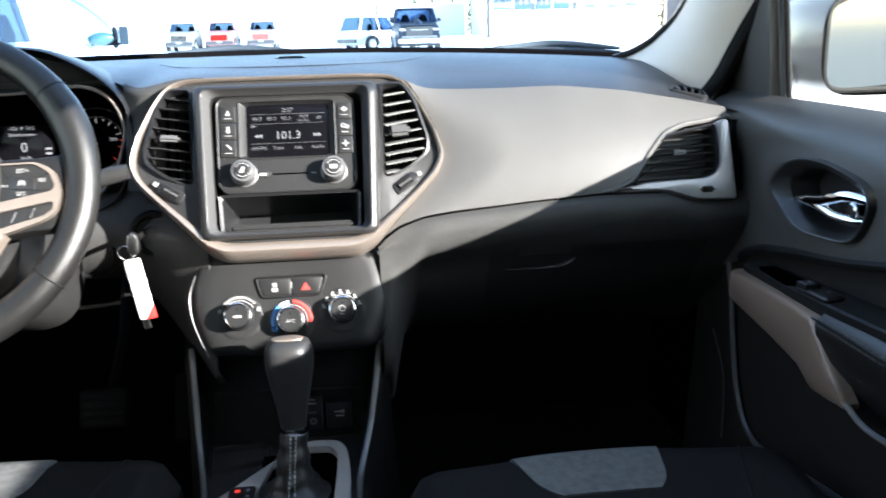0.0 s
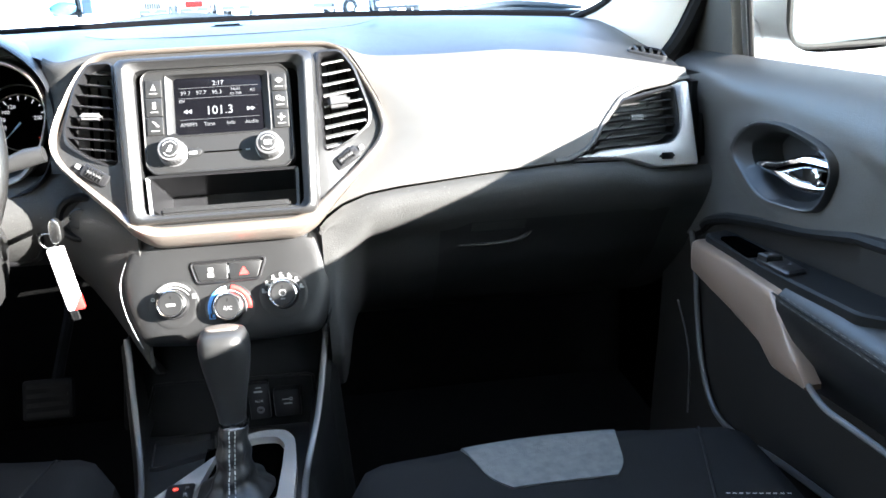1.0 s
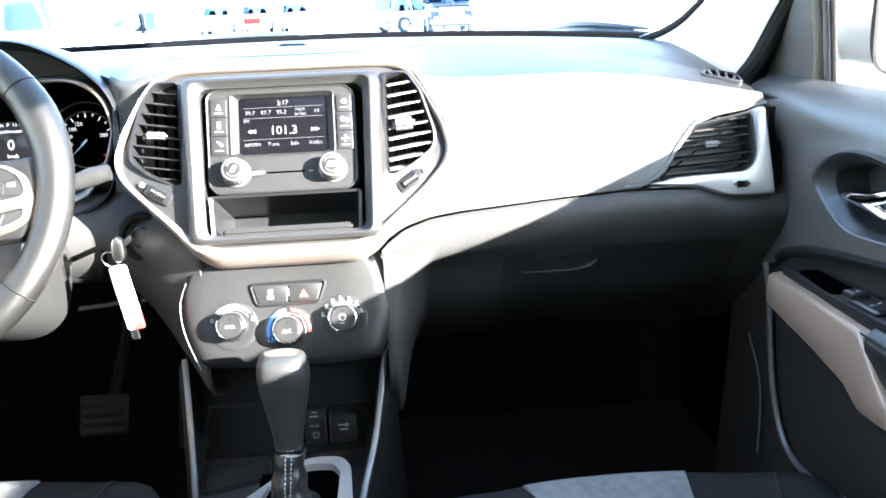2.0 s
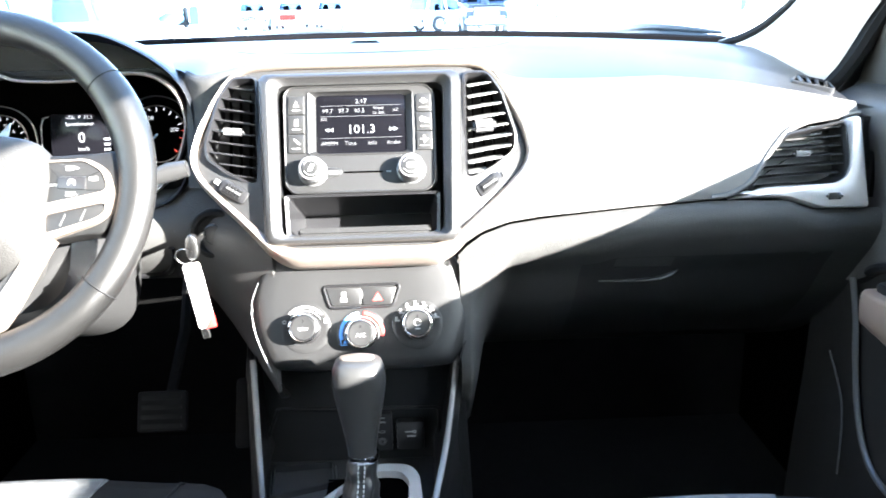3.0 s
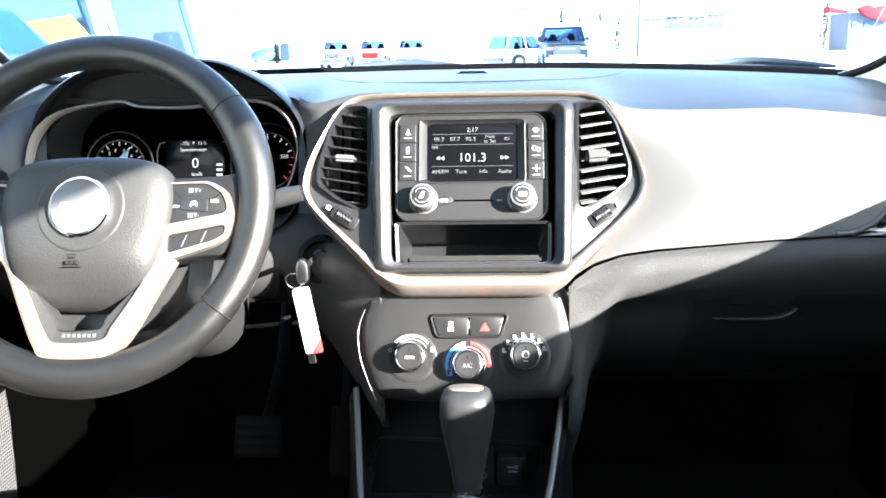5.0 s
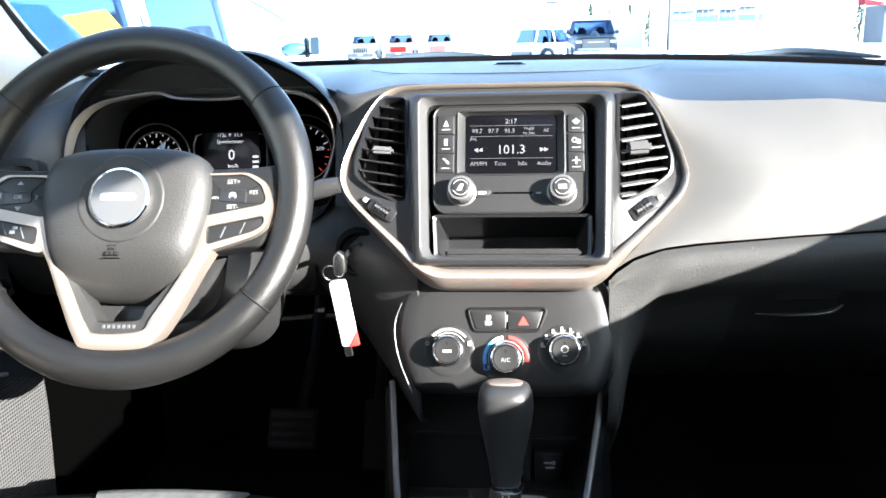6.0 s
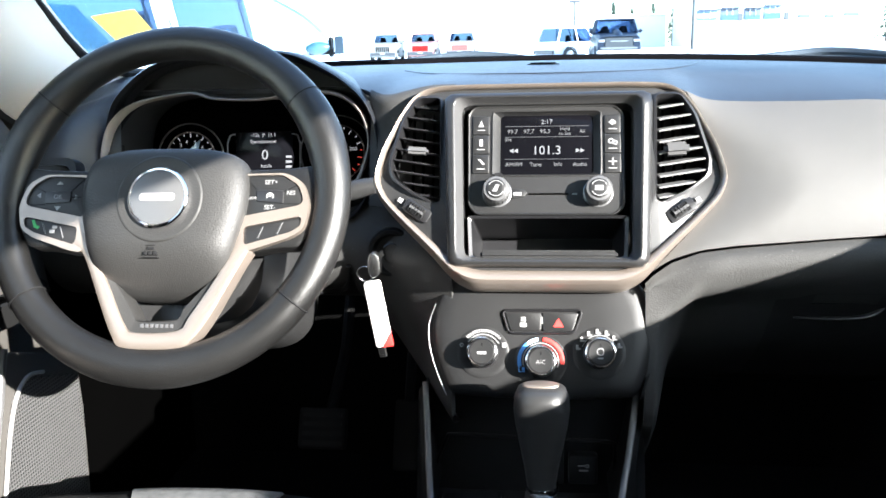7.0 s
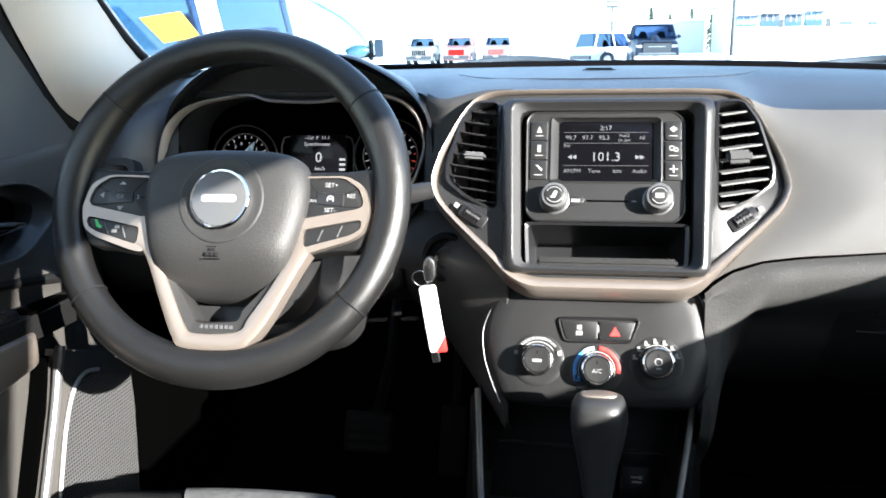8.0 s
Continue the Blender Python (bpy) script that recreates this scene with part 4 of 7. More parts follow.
for sg, u0, u1 in ((-1, -0.0925, -0.0715), (1, 0.0705, 0.0905)):
    for k in range(3):
        v1 = 0.0815 - 0.0252 * k
        b = part("button", slab(rect(u0, v1 - 0.0242, u1, v1), 0.012, 0.0225, 0.001, 0.0015 if not (sg > 0 and k == 0) else 0.004, FR), FACE, radio)
        uc = (u0 + u1) / 2
        marks([rect(uc - 0.005, v1 - 0.0192, uc + 0.005, v1 - 0.0181)], 0.0225, 0.0228, FR, PRINT, b, "caption")
        shp = {(-1, 0): [[(uc - 0.0035, v1 - 0.0145), (uc + 0.0035, v1 - 0.0145), (uc, v1 - 0.006)]], (-1, 1): [rect(uc - 0.0022, v1 - 0.0145, uc + 0.0022, v1 - 0.0055)],
               (-1, 2): [[(uc - 0.004, v1 - 0.006), (uc - 0.001, v1 - 0.006), (uc + 0.005, v1 - 0.012), (uc + 0.003, v1 - 0.014)]],
               (1, 0): [[(uc - 0.0048, v1 - 0.010), (uc, v1 - 0.014), (uc + 0.0048, v1 - 0.010), (uc, v1 - 0.006)]],
               (1, 1): [arc_band(uc - 0.002, v1 - 0.009, 0.002, 0.0035, 0, 350), arc_band(uc + 0.003, v1 - 0.011, 0.0015, 0.003, 0, 350)],
               (1, 2): [rect(uc - 0.005, v1 - 0.011, uc + 0.005, v1 - 0.0095), rect(uc - 0.001, v1 - 0.015, uc + 0.001, v1 - 0.0055)]}[(sg, k)]
        marks(shp, 0.0225, 0.0228, FR, PRINT, b, "symbol")
for u in (-0.0615, 0.0622):
    K = FR @ Matrix.Translation((u, -0.018, 0))
    kb = part("knob", lathe([(0.0185, 0.018), (0.0185, 0.0215), (0.0168, 0.0225), (0.0162, 0.040), (0.0150, 0.0425), (0.0125, 0.043)], 36, K), SATIN, radio, "satin grey turning knob")
    part("knob_cap", lathe([(0.0122, 0.040), (0.0122, 0.0435), (0.0112, 0.0442), (0.006, 0.0444)], 32, K), FACE, kb)
    marks([arc_band(0, 0, 0.0090, 0.0099, 25, 155), arc_band(0, 0, 0.0090, 0.0099, 205, 335)] + ([[(-0.005, -0.004), (0.001, -0.004), (0.004, 0.004), (0.0, 0.005)]] if u < 0 else [rect(-0.005, -0.003, 0.005, 0.003)]), 0.0443, 0.0446, K, PRINT, kb, "symbol")
    for k in range(24):
        a = 2 * math.pi * k / 24
        part("grip_rib", block((0.0008, 0.0012, 0.014), (0.0164 * math.cos(a), 0.0164 * math.sin(a), 0.031), 0.0, K), SATIN, kb)
part("disc_slot", slab(rect(-0.022, -0.0205, 0.026, -0.0185), 0.019, 0.0215, 0.0004, 0, FR), BLACKVOID, radio)
part("slot_button", slab([(-0.044, -0.026), (-0.028, -0.0235), (-0.024, -0.018), (-0.028, -0.0135), (-0.044, -0.0125)], 0.018, 0.0218, 0.0006, 0.002, FR), FACE, radio)
marks([rect(-0.041, -0.0215, -0.031, -0.0175)], 0.0218, 0.0221, FR, PRINT, radio, "symbol")
marks([rect(0.031, -0.0205, 0.037, -0.0185)], 0.020, 0.0206, FR, PRINT, radio, "symbol")
# open tray below the radio
tray = part("storage_tray", rings([[FS @ Vector((p.x, p.y, w)) for p in lp] for lp, w in ((fillet([(-0.094, -0.103), (0.096, -0.103), (0.098, -0.048), (-0.097, -0.048)], 0.005), 0.019), (fillet([(-0.090, -0.099), (0.092, -0.099), (0.094, -0.051), (-0.093, -0.051)], 0.005), 0.016),
             (fillet([(-0.086, -0.090), (0.088, -0.090), (0.088, -0.053), (-0.087, -0.053)], 0.005), -0.10))], True, False, True), GLOSSY, stack, "empty black storage tray")
part("tray_lip", block((0.165, 0.010, 0.012), (0.002, -0.096, 0.016), 0.003, FS), FACE, tray)

# ---- climate panel ----
FC = plane_frame(0, -0.014, 0.93, 0.4)
clim = thing("climate_panel", "dark grey heater control panel with three dials", "control panel")
half_c = [(0.06, 0.044), (0.116, 0.044), (0.128, 0.030), (0.139, 0.004), (0.142, -0.020), (0.140, -0.048), (0.131, -0.077), (0.119, -0.104), (0.06, -0.108)]
cl_loop = [(p.x, p.y) for p in fillet(mirror_loop([(a - 0.004, b) for a, b in half_c]), 0.012, 4)]
cl_loop = [(a - 0.005, b) for a, b in cl_loop]


def cl_ring(f, w, d=0.0):
    return [FC @ Vector((a * f - 0.005 * (1 - f), (b + 0.035) * f - 0.035, w - d * (max(0, abs(a) - 0.08) / 0.06) ** 2)) for a, b in cl_loop]


# side wall blackened apart from the panel, as painted shade
part("panel_side", rings([cl_ring(1.0, -0.06, 0.0), cl_ring(1.0, -0.014, 0.0)]), BLACKVOID, clim)
part("panel", rings([cl_ring(1.0, -0.014, 0.0), cl_ring(0.99, -0.0105), cl_ring(0.96, -0.0065), cl_ring(0.90, -0.0030), cl_ring(0.80, -0.0008), cl_ring(0.5, 0.0), cl_ring(0.05, 0.0)], True, False, True), FACE, clim, "", 60)
edge = [FC @ Vector((-0.139, 0.008, -0.0105)), FC @ Vector((-0.1475, -0.018, -0.012)), FC @ Vector((-0.1455, -0.048, -0.012)), FC @ Vector((-0.137, -0.076, -0.013)), FC @ Vector((-0.124, -0.106, -0.014))]
part("side_trim", tube(catmull(edge, 30), 0.0007, 8), SATIN, clim, "thin silver edge line catching the sun")
edge = [FC @ Vector((0.112, 0.040, -0.009)), FC @ Vector((0.1295, 0.012, -0.010)), FC @ Vector((0.1345, -0.018, -0.011)), FC @ Vector((0.1325, -0.05, -0.012)), FC @ Vector((0.114, -0.106, -0.013))]
part("edge_gap", tube(catmull(edge, 30), 0.0011, 6), RUBBER, clim)
bar = [(-0.054, -0.001), (0.043, 0.0), (0.033, -0.027), (-0.046, -0.028)]
part("button_frame", rings([[FC @ Vector((p.x, p.y, w)) for p in offset(fillet(bar, 0.006), d)] for w, d in ((-0.002, -0.003), (0.003, -0.002), (0.0045, -0.0005), (0.003, 0.001), (-0.002, 0.0015))]), GLOSSY, clim)
for u0, u1, s in ((-0.050, -0.0065, 0), (-0.0045, 0.038, 1)):
    poly = [(u0 - (0.001 if s == 0 else 0), -0.003), (u1 + (0.001 if s else 0), -0.003), (u1 - (0.006 if s else 0), -0.0255), (u0 + (0.006 if s == 0 else 0), -0.0255)]
    b = part("push_button", slab(poly, -0.002, 0.0035, 0.0008, 0.003, FC), FACE, clim)
    if s:
        marks([[(0.008, -0.0205), (0.021, -0.0205), (0.0145, -0.0095)]], 0.0035, 0.0039, FC, RED, b, "warning_triangle")
    else:
        marks([rect(-0.0315, -0.014, -0.0255, -0.0085), rect(-0.0325, -0.021, -0.0245, -0.0155)], 0.0035, 0.0039, FC, PRINT, b, "symbol")
part("button_lamp", slab(rect(-0.0062, -0.017, -0.0048, -0.008), 0.0, 0.0038, 0.0003, 0, FC), PRINT, clim)
DIALS = [(-0.078, -0.0525, "fan"), (-0.007, -0.062, "heat"), (0.064, -0.0515, "flow")]
for u, v, kind_ in DIALS:
    K = FC @ Matrix.Translation((u, v, 0))
    part("dial_dish", rings([[K @ Vector((r * math.cos(a), r * math.sin(a), w)) for a in np.linspace(0, 2 * math.pi, 44, endpoint=False)] for r, w in ((0.0320, 0.0001), (0.0312, 0.0005), (0.0255, 0.0004), (0.0215, 0.0003))], True, False, True), FACE, clim)
    d = part("dial", lathe([(0.0195, 0.001), (0.0195, 0.004), (0.0185, 0.006), (0.0185, 0.020), (0.0178, 0.0225), (0.0160, 0.0235), (0.0148, 0.022)], 40, K), GLOSSY, clim, "black dial with a chrome ring")
    part("chrome_ring", rings([[K @ Vector((r * math.cos(a), r * math.sin(a), w)) for a in np.linspace(0, 2 * math.pi, 44, endpoint=False)] for r, w in ((0.0188, 0.015), (0.0190, 0.0215), (0.0182, 0.0238), (0.0168, 0.0244), (0.0160, 0.0236))]), CHROME, d)
    part("dial_cap", lathe([(0.0152, 0.020), (0.0152, 0.0232), (0.0142, 0.0240), (0.008, 0.0236)], 32, K), FACE, d)
    part("pointer", block((0.0016, 0.004, 0.001), (0, 0.0085, 0.0238), 0.0003, K), RUBBER, d)
    if kind_ == "fan":
        marks([arc_band(0, 0, 0.0255 - 0.0012 * (1 - k / 18), 0.0258 + 0.0028, 138 - k * 6, 134.5 - k * 6, 2) for k in range(17)], 0.0012, 0.0022, K, PRINT, clim, "fan_scale")
        marks([arc_band(0, 0, 0.0215, 0.0228, 145, 30)], 0.0012, 0.0022, K, PRINT, clim, "scale_line")
        marks([arc_band(-0.0265, 0.0085, 0.0012, 0.0026, 0, 350), rect(0.0235, 0.006, 0.0285, 0.012)], 0.0014, 0.0022, K, PRINT, clim, "symbol")
        marks([rect(-0.0055, -0.003, 0.0055, 0.0005)], 0.0236, 0.0241, K, PRINT, d, "symbol")
    elif kind_ == "heat":
        marks([arc_band(0, 0, 0.024, 0.0285, 97, 127)], 0.0012, 0.0022, K, PALEBLUE, clim, "cold_scale")
        marks([arc_band(0, 0, 0.024, 0.0285, 128, 195)], 0.0012, 0.0022, K, BLUE, clim, "cold_scale")
        marks([arc_band(0, 0, 0.024, 0.0290, 84, -8)], 0.0012, 0.0022, K, RED, clim, "hot_scale")
        marks([arc_band(0, 0, 0.0212, 0.0224, 200, -20)], 0.0012, 0.0022, K, PRINT, clim, "scale_line")
        marks([rect(-0.027, -0.014, -0.019, -0.0128), rect(-0.027, -0.014, -0.0258, -0.006), rect(-0.023, -0.012, -0.0195, -0.008)], 0.0012, 0.0022, K, BLUE, clim, "symbol")
        words("A/C", 0.0072, K, 0.0, -0.002, 0.0240, PRINT, d)
    else:
        for k in range(7):
            a = radians(165 - k * 24)
            q = Matrix.Translation((0.0262 * math.cos(a), 0.0262 * math.sin(a), 0))
            marks([[(-0.0028, -0.003), (0.003, -0.003), (0.003, -0.0008), (0.0005, -0.0008), (0.0005, 0.003), (-0.0028, 0.003)]], 0.0012, 0.0022, K @ q, PRINT, clim, "symbol")
        marks([arc_band(0, 0, 0.0212, 0.0222, 160, 10)], 0.0012, 0.0022, K, PRINT, clim, "scale_line")
        marks([arc_band(0, 0.001, 0.0034, 0.0046, 0, 350), rect(-0.003, -0.0075, 0.003, -0.0058)], 0.0236, 0.0241, K, PRINT, d, "symbol")

# ---- passenger side vent ----
pv = thing("side_vent", "slatted side air vent in a silver surround", "air vent")
PF = plane_frame(0.56, 0.018, 1.065, 0.25)
trim_o = [(-0.098, -0.041), (-0.045, -0.030), (0.050, -0.026), (0.062, -0.018), (0.068, -0.004), (0.070, 0.058), (0.084, 0.059), (0.092, -0.060), (0.030, -0.059), (-0.014, -0.044)]
tl = fillet(trim_o, 0.006, 4)
part("silver_surround", rings([[PF @ Vector((p.x, p.y, w)) for p in offset(tl, d)] for w, d in ((-0.03, 0.0), (-0.002, 0.0), (0.003, 0.0018), (0.004, 0.004))], True, True, True), SILVER, pv, "satin silver vent surround")
pv_open = [(-0.062, -0.033), (-0.037, 0.012), (-0.012, 0.036), (0.062, 0.050), (0.066, -0.006), (0.060, -0.020), (0.044, -0.026)]
po = fillet(pv_open, 0.005, 4)
part("duct", rings([[PF @ Vector((p.x, p.y, w)) for p in offset(po, d)] for w, d in ((-0.002, -0.004), (0.001, -0.001), (-0.004, 0.002), (-0.035, 0.004))], True, False, True), GLOSSY, pv)
for k in range(7):
    y = 0.042 - 0.0118 * k
    us = []
    for a, b in zip(po, po[1:] + po[:1]):
        if (a.y - y) * (b.y - y) < 0:
            us.append(a.x + (b.x - a.x) * (y - a.y) / (b.y - a.y))
    if len(us) >= 2:
        part("slat", block((max(us) - min(us) - 0.006, 0.0022, 0.02), ((max(us) + min(us)) / 2, 0, -0.012), 0.0008, PF @ Matrix.Translation((0, y, 0)) @ pose(0, 0, 0, 12, 0, 3)), FACE, pv)
part("slide_tab", block((0.024, 0.008, 0.012), (0.006, 0.012, 0.001), 0.003, PF), UPRIGHT, pv, "black vent slider")
part("flow_wheel", block((0.022, 0.009, 0.01), (0.045, -0.044, 0.004), 0.003, PF), CHROME, pv)
part("end_cap", block((0.03, 0.12, 0.13), (0.674, 0.10, 1.065), 0.012), LOWER, dash)

tw = thing("tweeter_grille", "small black slotted speaker grille on the dash end", "speaker grille")
T = pose(0.612, 0.112, 1.1585, 14, 12, -16)
tw_o = fillet([(-0.030, -0.015), (0.032, -0.017), (0.024, 0.016), (-0.020, 0.017)], 0.009)
part("surround", rings([[T @ Vector((p.x, p.y, w)) for p in offset(tw_o, d)] for w, d in ((-0.012, -0.001), (0.002, 0.0), (0.003, 0.0015), (0.002, 0.003), (-0.003, 0.0035))]), DASH, tw)
part("recess", rings([[T @ Vector((p.x, p.y, w)) for p in offset(tw_o, d)] for w, d in ((0.0, 0.0032), (0.0005, 0.008))], True, False, True), BLACKVOID, tw)
for k in range(4):
    part("rib", block((0.0035, 0.026 - 0.003 * abs(k - 1.5), 0.005), (0, 0, 0.0012), 0.0012, T @ pose(-0.016 + 0.0115 * k, 0.0, 0.0, 0, 20, 16 - 8 * k)), UPRIGHT, tw)

# ---- steering wheel ----
WF = plane_frame(-0.418, -0.1385, 1.0935, 0.48)
wheel = thing("steering_wheel", "black leather steering wheel with bronze spokes", "steering wheel")
rim_loops = []
for k in range(96):
    a = 2 * math.pi * k / 96
    thick = 0.0195 + 0.0025 * (math.exp(-((math.degrees(a) - 25) / 16) ** 2) + math.exp(-((math.degrees(a) - 155) / 16) ** 2)) + 0.0025 * math.exp(-((math.degrees(a) - 270) / 35) ** 2)
    c = Vector((0.187 * math.cos(a), 0.186 * math.sin(a), 0))
    e = Vector((math.cos(a), math.sin(a), 0))
    rim_loops.append([WF @ (c + e * thick * math.cos(b) + Vector((0, 0, 0.92 * thick * math.sin(b)))) for b in np.linspace(0, 2 * math.pi, 18, endpoint=False)])
rim_loops.append(rim_loops[0])
bmr = rings(rim_loops)
bmesh.ops.remove_doubles(bmr, verts=bmr.verts, dist=1e-6)
rim = part("rim", bmr, LEATHER, wheel, "grained black leather rim")
for a in (38, 142, 217, 323):
    r = radians(a)
    c = Vector((0.187 * math.cos(r), 0.186 * math.sin(r), 0))
    e = Vector((math.cos(r), math.sin(r), 0))
    part("seam", tube([WF @ (c + e * 0.0205 * math.cos(b) + Vector((0, 0, 0.0192 * math.sin(b)))) for b in np.linspace(0, 2 * math.pi, 20, endpoint=False)], 0.0009, 5, True), RUBBER, rim)
hub_half = [(0.0, 0.055), (0.05, 0.053), (0.082, 0.043), (0.094, 0.020), (0.094, -0.015), (0.086, -0.05), (0.074, -0.088), (0.05, -0.108), (0.0, -0.112)]
hub = hub_half + [(-a, b) for a, b in reversed(hub_half[1:-1])]
hl = [(p.x + 0.003, p.y, 0) for p in catmull([(a, b, 0) for a, b in hub], 64, True)]


def hub_ring(f, w):
    return [WF @ Vector((0.003 + (a - 0.003) * f, -0.025 + (b + 0.025) * f, w - 2.4 * max(0.0, 0.025 - 0.055 - (b + 0.025) * f) ** 1.5)) for a, b, c in hl]


part("airbag_cover", rings([hub_ring(0.97, -0.03), hub_ring(1.0, 0.002), hub_ring(0.99, 0.012), hub_ring(0.95, 0.020), hub_ring(0.86, 0.026), hub_ring(0.76, 0.029), hub_ring(0.65, 0.031), hub_ring(0.5, 0.0325), hub_ring(0.3, 0.033), hub_ring(0.05, 0.033)], True, True, True), PADMAT, wheel, "domed black airbag cover", 60)
E0 = WF @ Matrix.Translation((0.0065, -0.0082, 0))
part("badge_groove", rings([[E0 @ Vector((r * math.cos(a), r * math.sin(a), w)) for a in np.linspace(0, 2 * math.pi, 56, endpoint=False)] for r, w in ((0.0485, 0.029), (0.0478, 0.0325), (0.046, 0.0338), (0.0445, 0.0335))], True, False, True), PADMAT, wheel, "", 50)
badge = part("badge", lathe([(0.0335, 0.031), (0.0335, 0.0375), (0.0320, 0.0392), (0.0302, 0.0388), (0.0296, 0.0378)], 48, E0), CHROME, wheel, "round chrome badge")
part("badge_face", lathe([(0.0297, 0.036), (0.0297, 0.0384), (0.0285, 0.0388)], 44, E0), SATIN, badge)
part("emblem_bar", slab(rect(-0.0195, -0.0042, 0.0195, 0.0042), 0.0386, 0.0398, 0.0004, 0.0038, E0), SILVER, badge, "plain silver bar on the badge")
marks([rect(-0.006, -0.0515, 0.004, -0.0505), rect(-0.004, -0.0555, 0.002, -0.053), rect(-0.008, -0.0615, -0.004, -0.0575), rect(-0.003, -0.0615, 0.001, -0.0575), rect(0.002, -0.0615, 0.006, -0.0575), rect(-0.009, -0.0645, 0.007, -0.0635)], 0.022, 0.0334, WF @ Matrix.Translation((0.003, -0.008, -0.0006)), RUBBER, wheel, "moulded_mark")


def spoke(sgn):
    """Side arm with the button pads and the bronze frame round them."""
    m = WF @ Matrix.Diagonal((sgn, 1, 1, 1))
    arm = [(0.07, 0.032), (0.14, 0.034), (0.168, 0.038), (0.176, 0.0), (0.172, -0.03), (0.155, -0.056), (0.13, -0.056), (0.10, -0.062), (0.07, -0.05)]
    a = part("spoke_arm", slab(arm, -0.018, 0.004, 0.004, 0.01, m), LEATHER, wheel)
    out = [(0.085, 0.0245), (0.138, 0.0255), (0.1575, 0.0148), (0.1655, -0.011), (0.1605, -0.036), (0.147, -0.0455), (0.100, -0.061), (0.085, -0.063)]
    up = [(0.088, 0.0225), (0.134, 0.0235), (0.152, 0.012), (0.1585, -0.004), (0.155, -0.0105), (0.088, -0.0235)]
    lo = [(0.094, -0.0345), (0.157, -0.0225), (0.157, -0.033), (0.146, -0.040), (0.095, -0.0545)]
    part("bronze_frame", holed([(p.x, p.y, 0) for p in fillet(out, 0.008)], [fillet(up, 0.006), fillet(lo, 0.005)], 0.0, 0.0125, m), BRONZE, wheel, "bronze frame round the wheel buttons", 30)
    b = part("button_pad", slab(up, -0.002, 0.0105, 0.001, 0.006, m), FACE, wheel)
    c = part("button_pad", slab(lo, -0.002, 0.0105, 0.001, 0.005, m), FACE, wheel)
    part("centre_button", slab([(0.106, 0.007), (0.136, 0.006), (0.136, -0.0085), (0.106, -0.006)], 0.009, 0.0122, 0.0008, 0.002, m), GLOSSY, b)
    for p0, p1 in (((0.090, 0.0), (0.106, 0.0)), ((0.136, 0.005), (0.150, 0.012)), ((0.136, -0.0085), (0.155, -0.009)), ((0.106, 0.007), (0.092, 0.0215))):
        part("groove", tube([m @ Vector((*p0, 0.0106)), m @ Vector((*p1, 0.0106))], 0.0006, 4), RUBBER, b)
    for u in (0.112, 0.133):
        part("groove", tube([m @ Vector((u - 0.002, -0.0465 + (u - 0.112) * 0.22, 0.0108)), m @ Vector((u + 0.003, -0.034 + (u - 0.112) * 0.22, 0.0108))], 0.0009, 4), SATIN, c)
    if sgn > 0:
        words("SET+", 0.0068, WF, 0.121, 0.0155, 0.0107, PRINT, b)
        words("SET-", 0.0068, WF, 0.121, -0.0125, 0.0107, PRINT, b)
        words("CANC", 0.0050, WF, 0.1015, -0.002, 0.0107, PRINT, b)
        words("RES", 0.0062, WF, 0.1435, 0.0035, 0.0107, PRINT, b)
        marks([arc_band(0.121, -0.0005, 0.0028, 0.0042, -40, 220), rect(0.1195, -0.001, 0.1225, 0.001)], 0.0122, 0.0125, WF, PRINT, b, "symbol")
    else:
        words("OK", 0.007, WF, -0.121, 0.0, 0.0123, PRINT, b)
        for tri in ([(-0.125, 0.0145), (-0.117, 0.0145), (-0.121, 0.0185)], [(-0.125, -0.0105), (-0.117, -0.0105), (-0.121, -0.0155)], [(-0.142, 0.0055), (-0.142, -0.0015), (-0.147, 0.002)], [(-0.102, 0.003), (-0.102, -0.003), (-0.0975, 0.0)]):
            marks([tri], 0.0105, 0.0108, WF, PRINT, b, "symbol")
        marks([[(-0.149, -0.0265), (-0.146, -0.0255), (-0.143, -0.032), (-0.139, -0.0335), (-0.141, -0.0365), (-0.146, -0.0345)]], 0.0105, 0.0109, WF, GREENP, c, "symbol")
        marks([rect(-0.127, -0.041, -0.121, -0.037), rect(-0.124, -0.036, -0.1185, -0.0325)], 0.0105, 0.0109, WF, PRINT, c, "symbol")


spoke(1)
spoke(-1)
# lower V-shaped spoke
V_o = [(-0.100, -0.056), (-0.084, -0.066), (-0.061, -0.116), (-0.043, -0.153), (-0.028, -0.1665), (0.030, -0.1665), (0.047, -0.157), (0.064, -0.134), (0.090, -0.083), (0.103, -0.060)]
V_i = [(0.086, -0.040), (0.070, -0.084), (0.042, -0.130), (0.030, -0.146), (-0.016, -0.149), (-0.030, -0.140), (-0.050, -0.102), (-0.068, -0.066), (-0.080, -0.036)]
vo = catmull([(a, b, 0) for a, b in V_o], 64)
vi = [vv.lerp(ww, 0.0) for vv, ww in zip(catmull([(a, b, 0) for a, b in reversed(V_i)], 64), vo)]
mixv = lambda q, w: [WF @ (a.lerp(b, q) + Vector((0, 0, w))) for a, b in zip(vo, vi)]
part("lower_spoke", rings([mixv(0.0, -0.008), mixv(0.0, 0.008), mixv(0.06, 0.0115), mixv(0.2, 0.0128), mixv(0.5, 0.0132), mixv(0.8, 0.0128), mixv(0.95, 0.0115), mixv(1.0, 0.009), mixv(1.0, -0.008)], False), BRONZE, wheel, "bronze V-shaped lower spoke", 40)
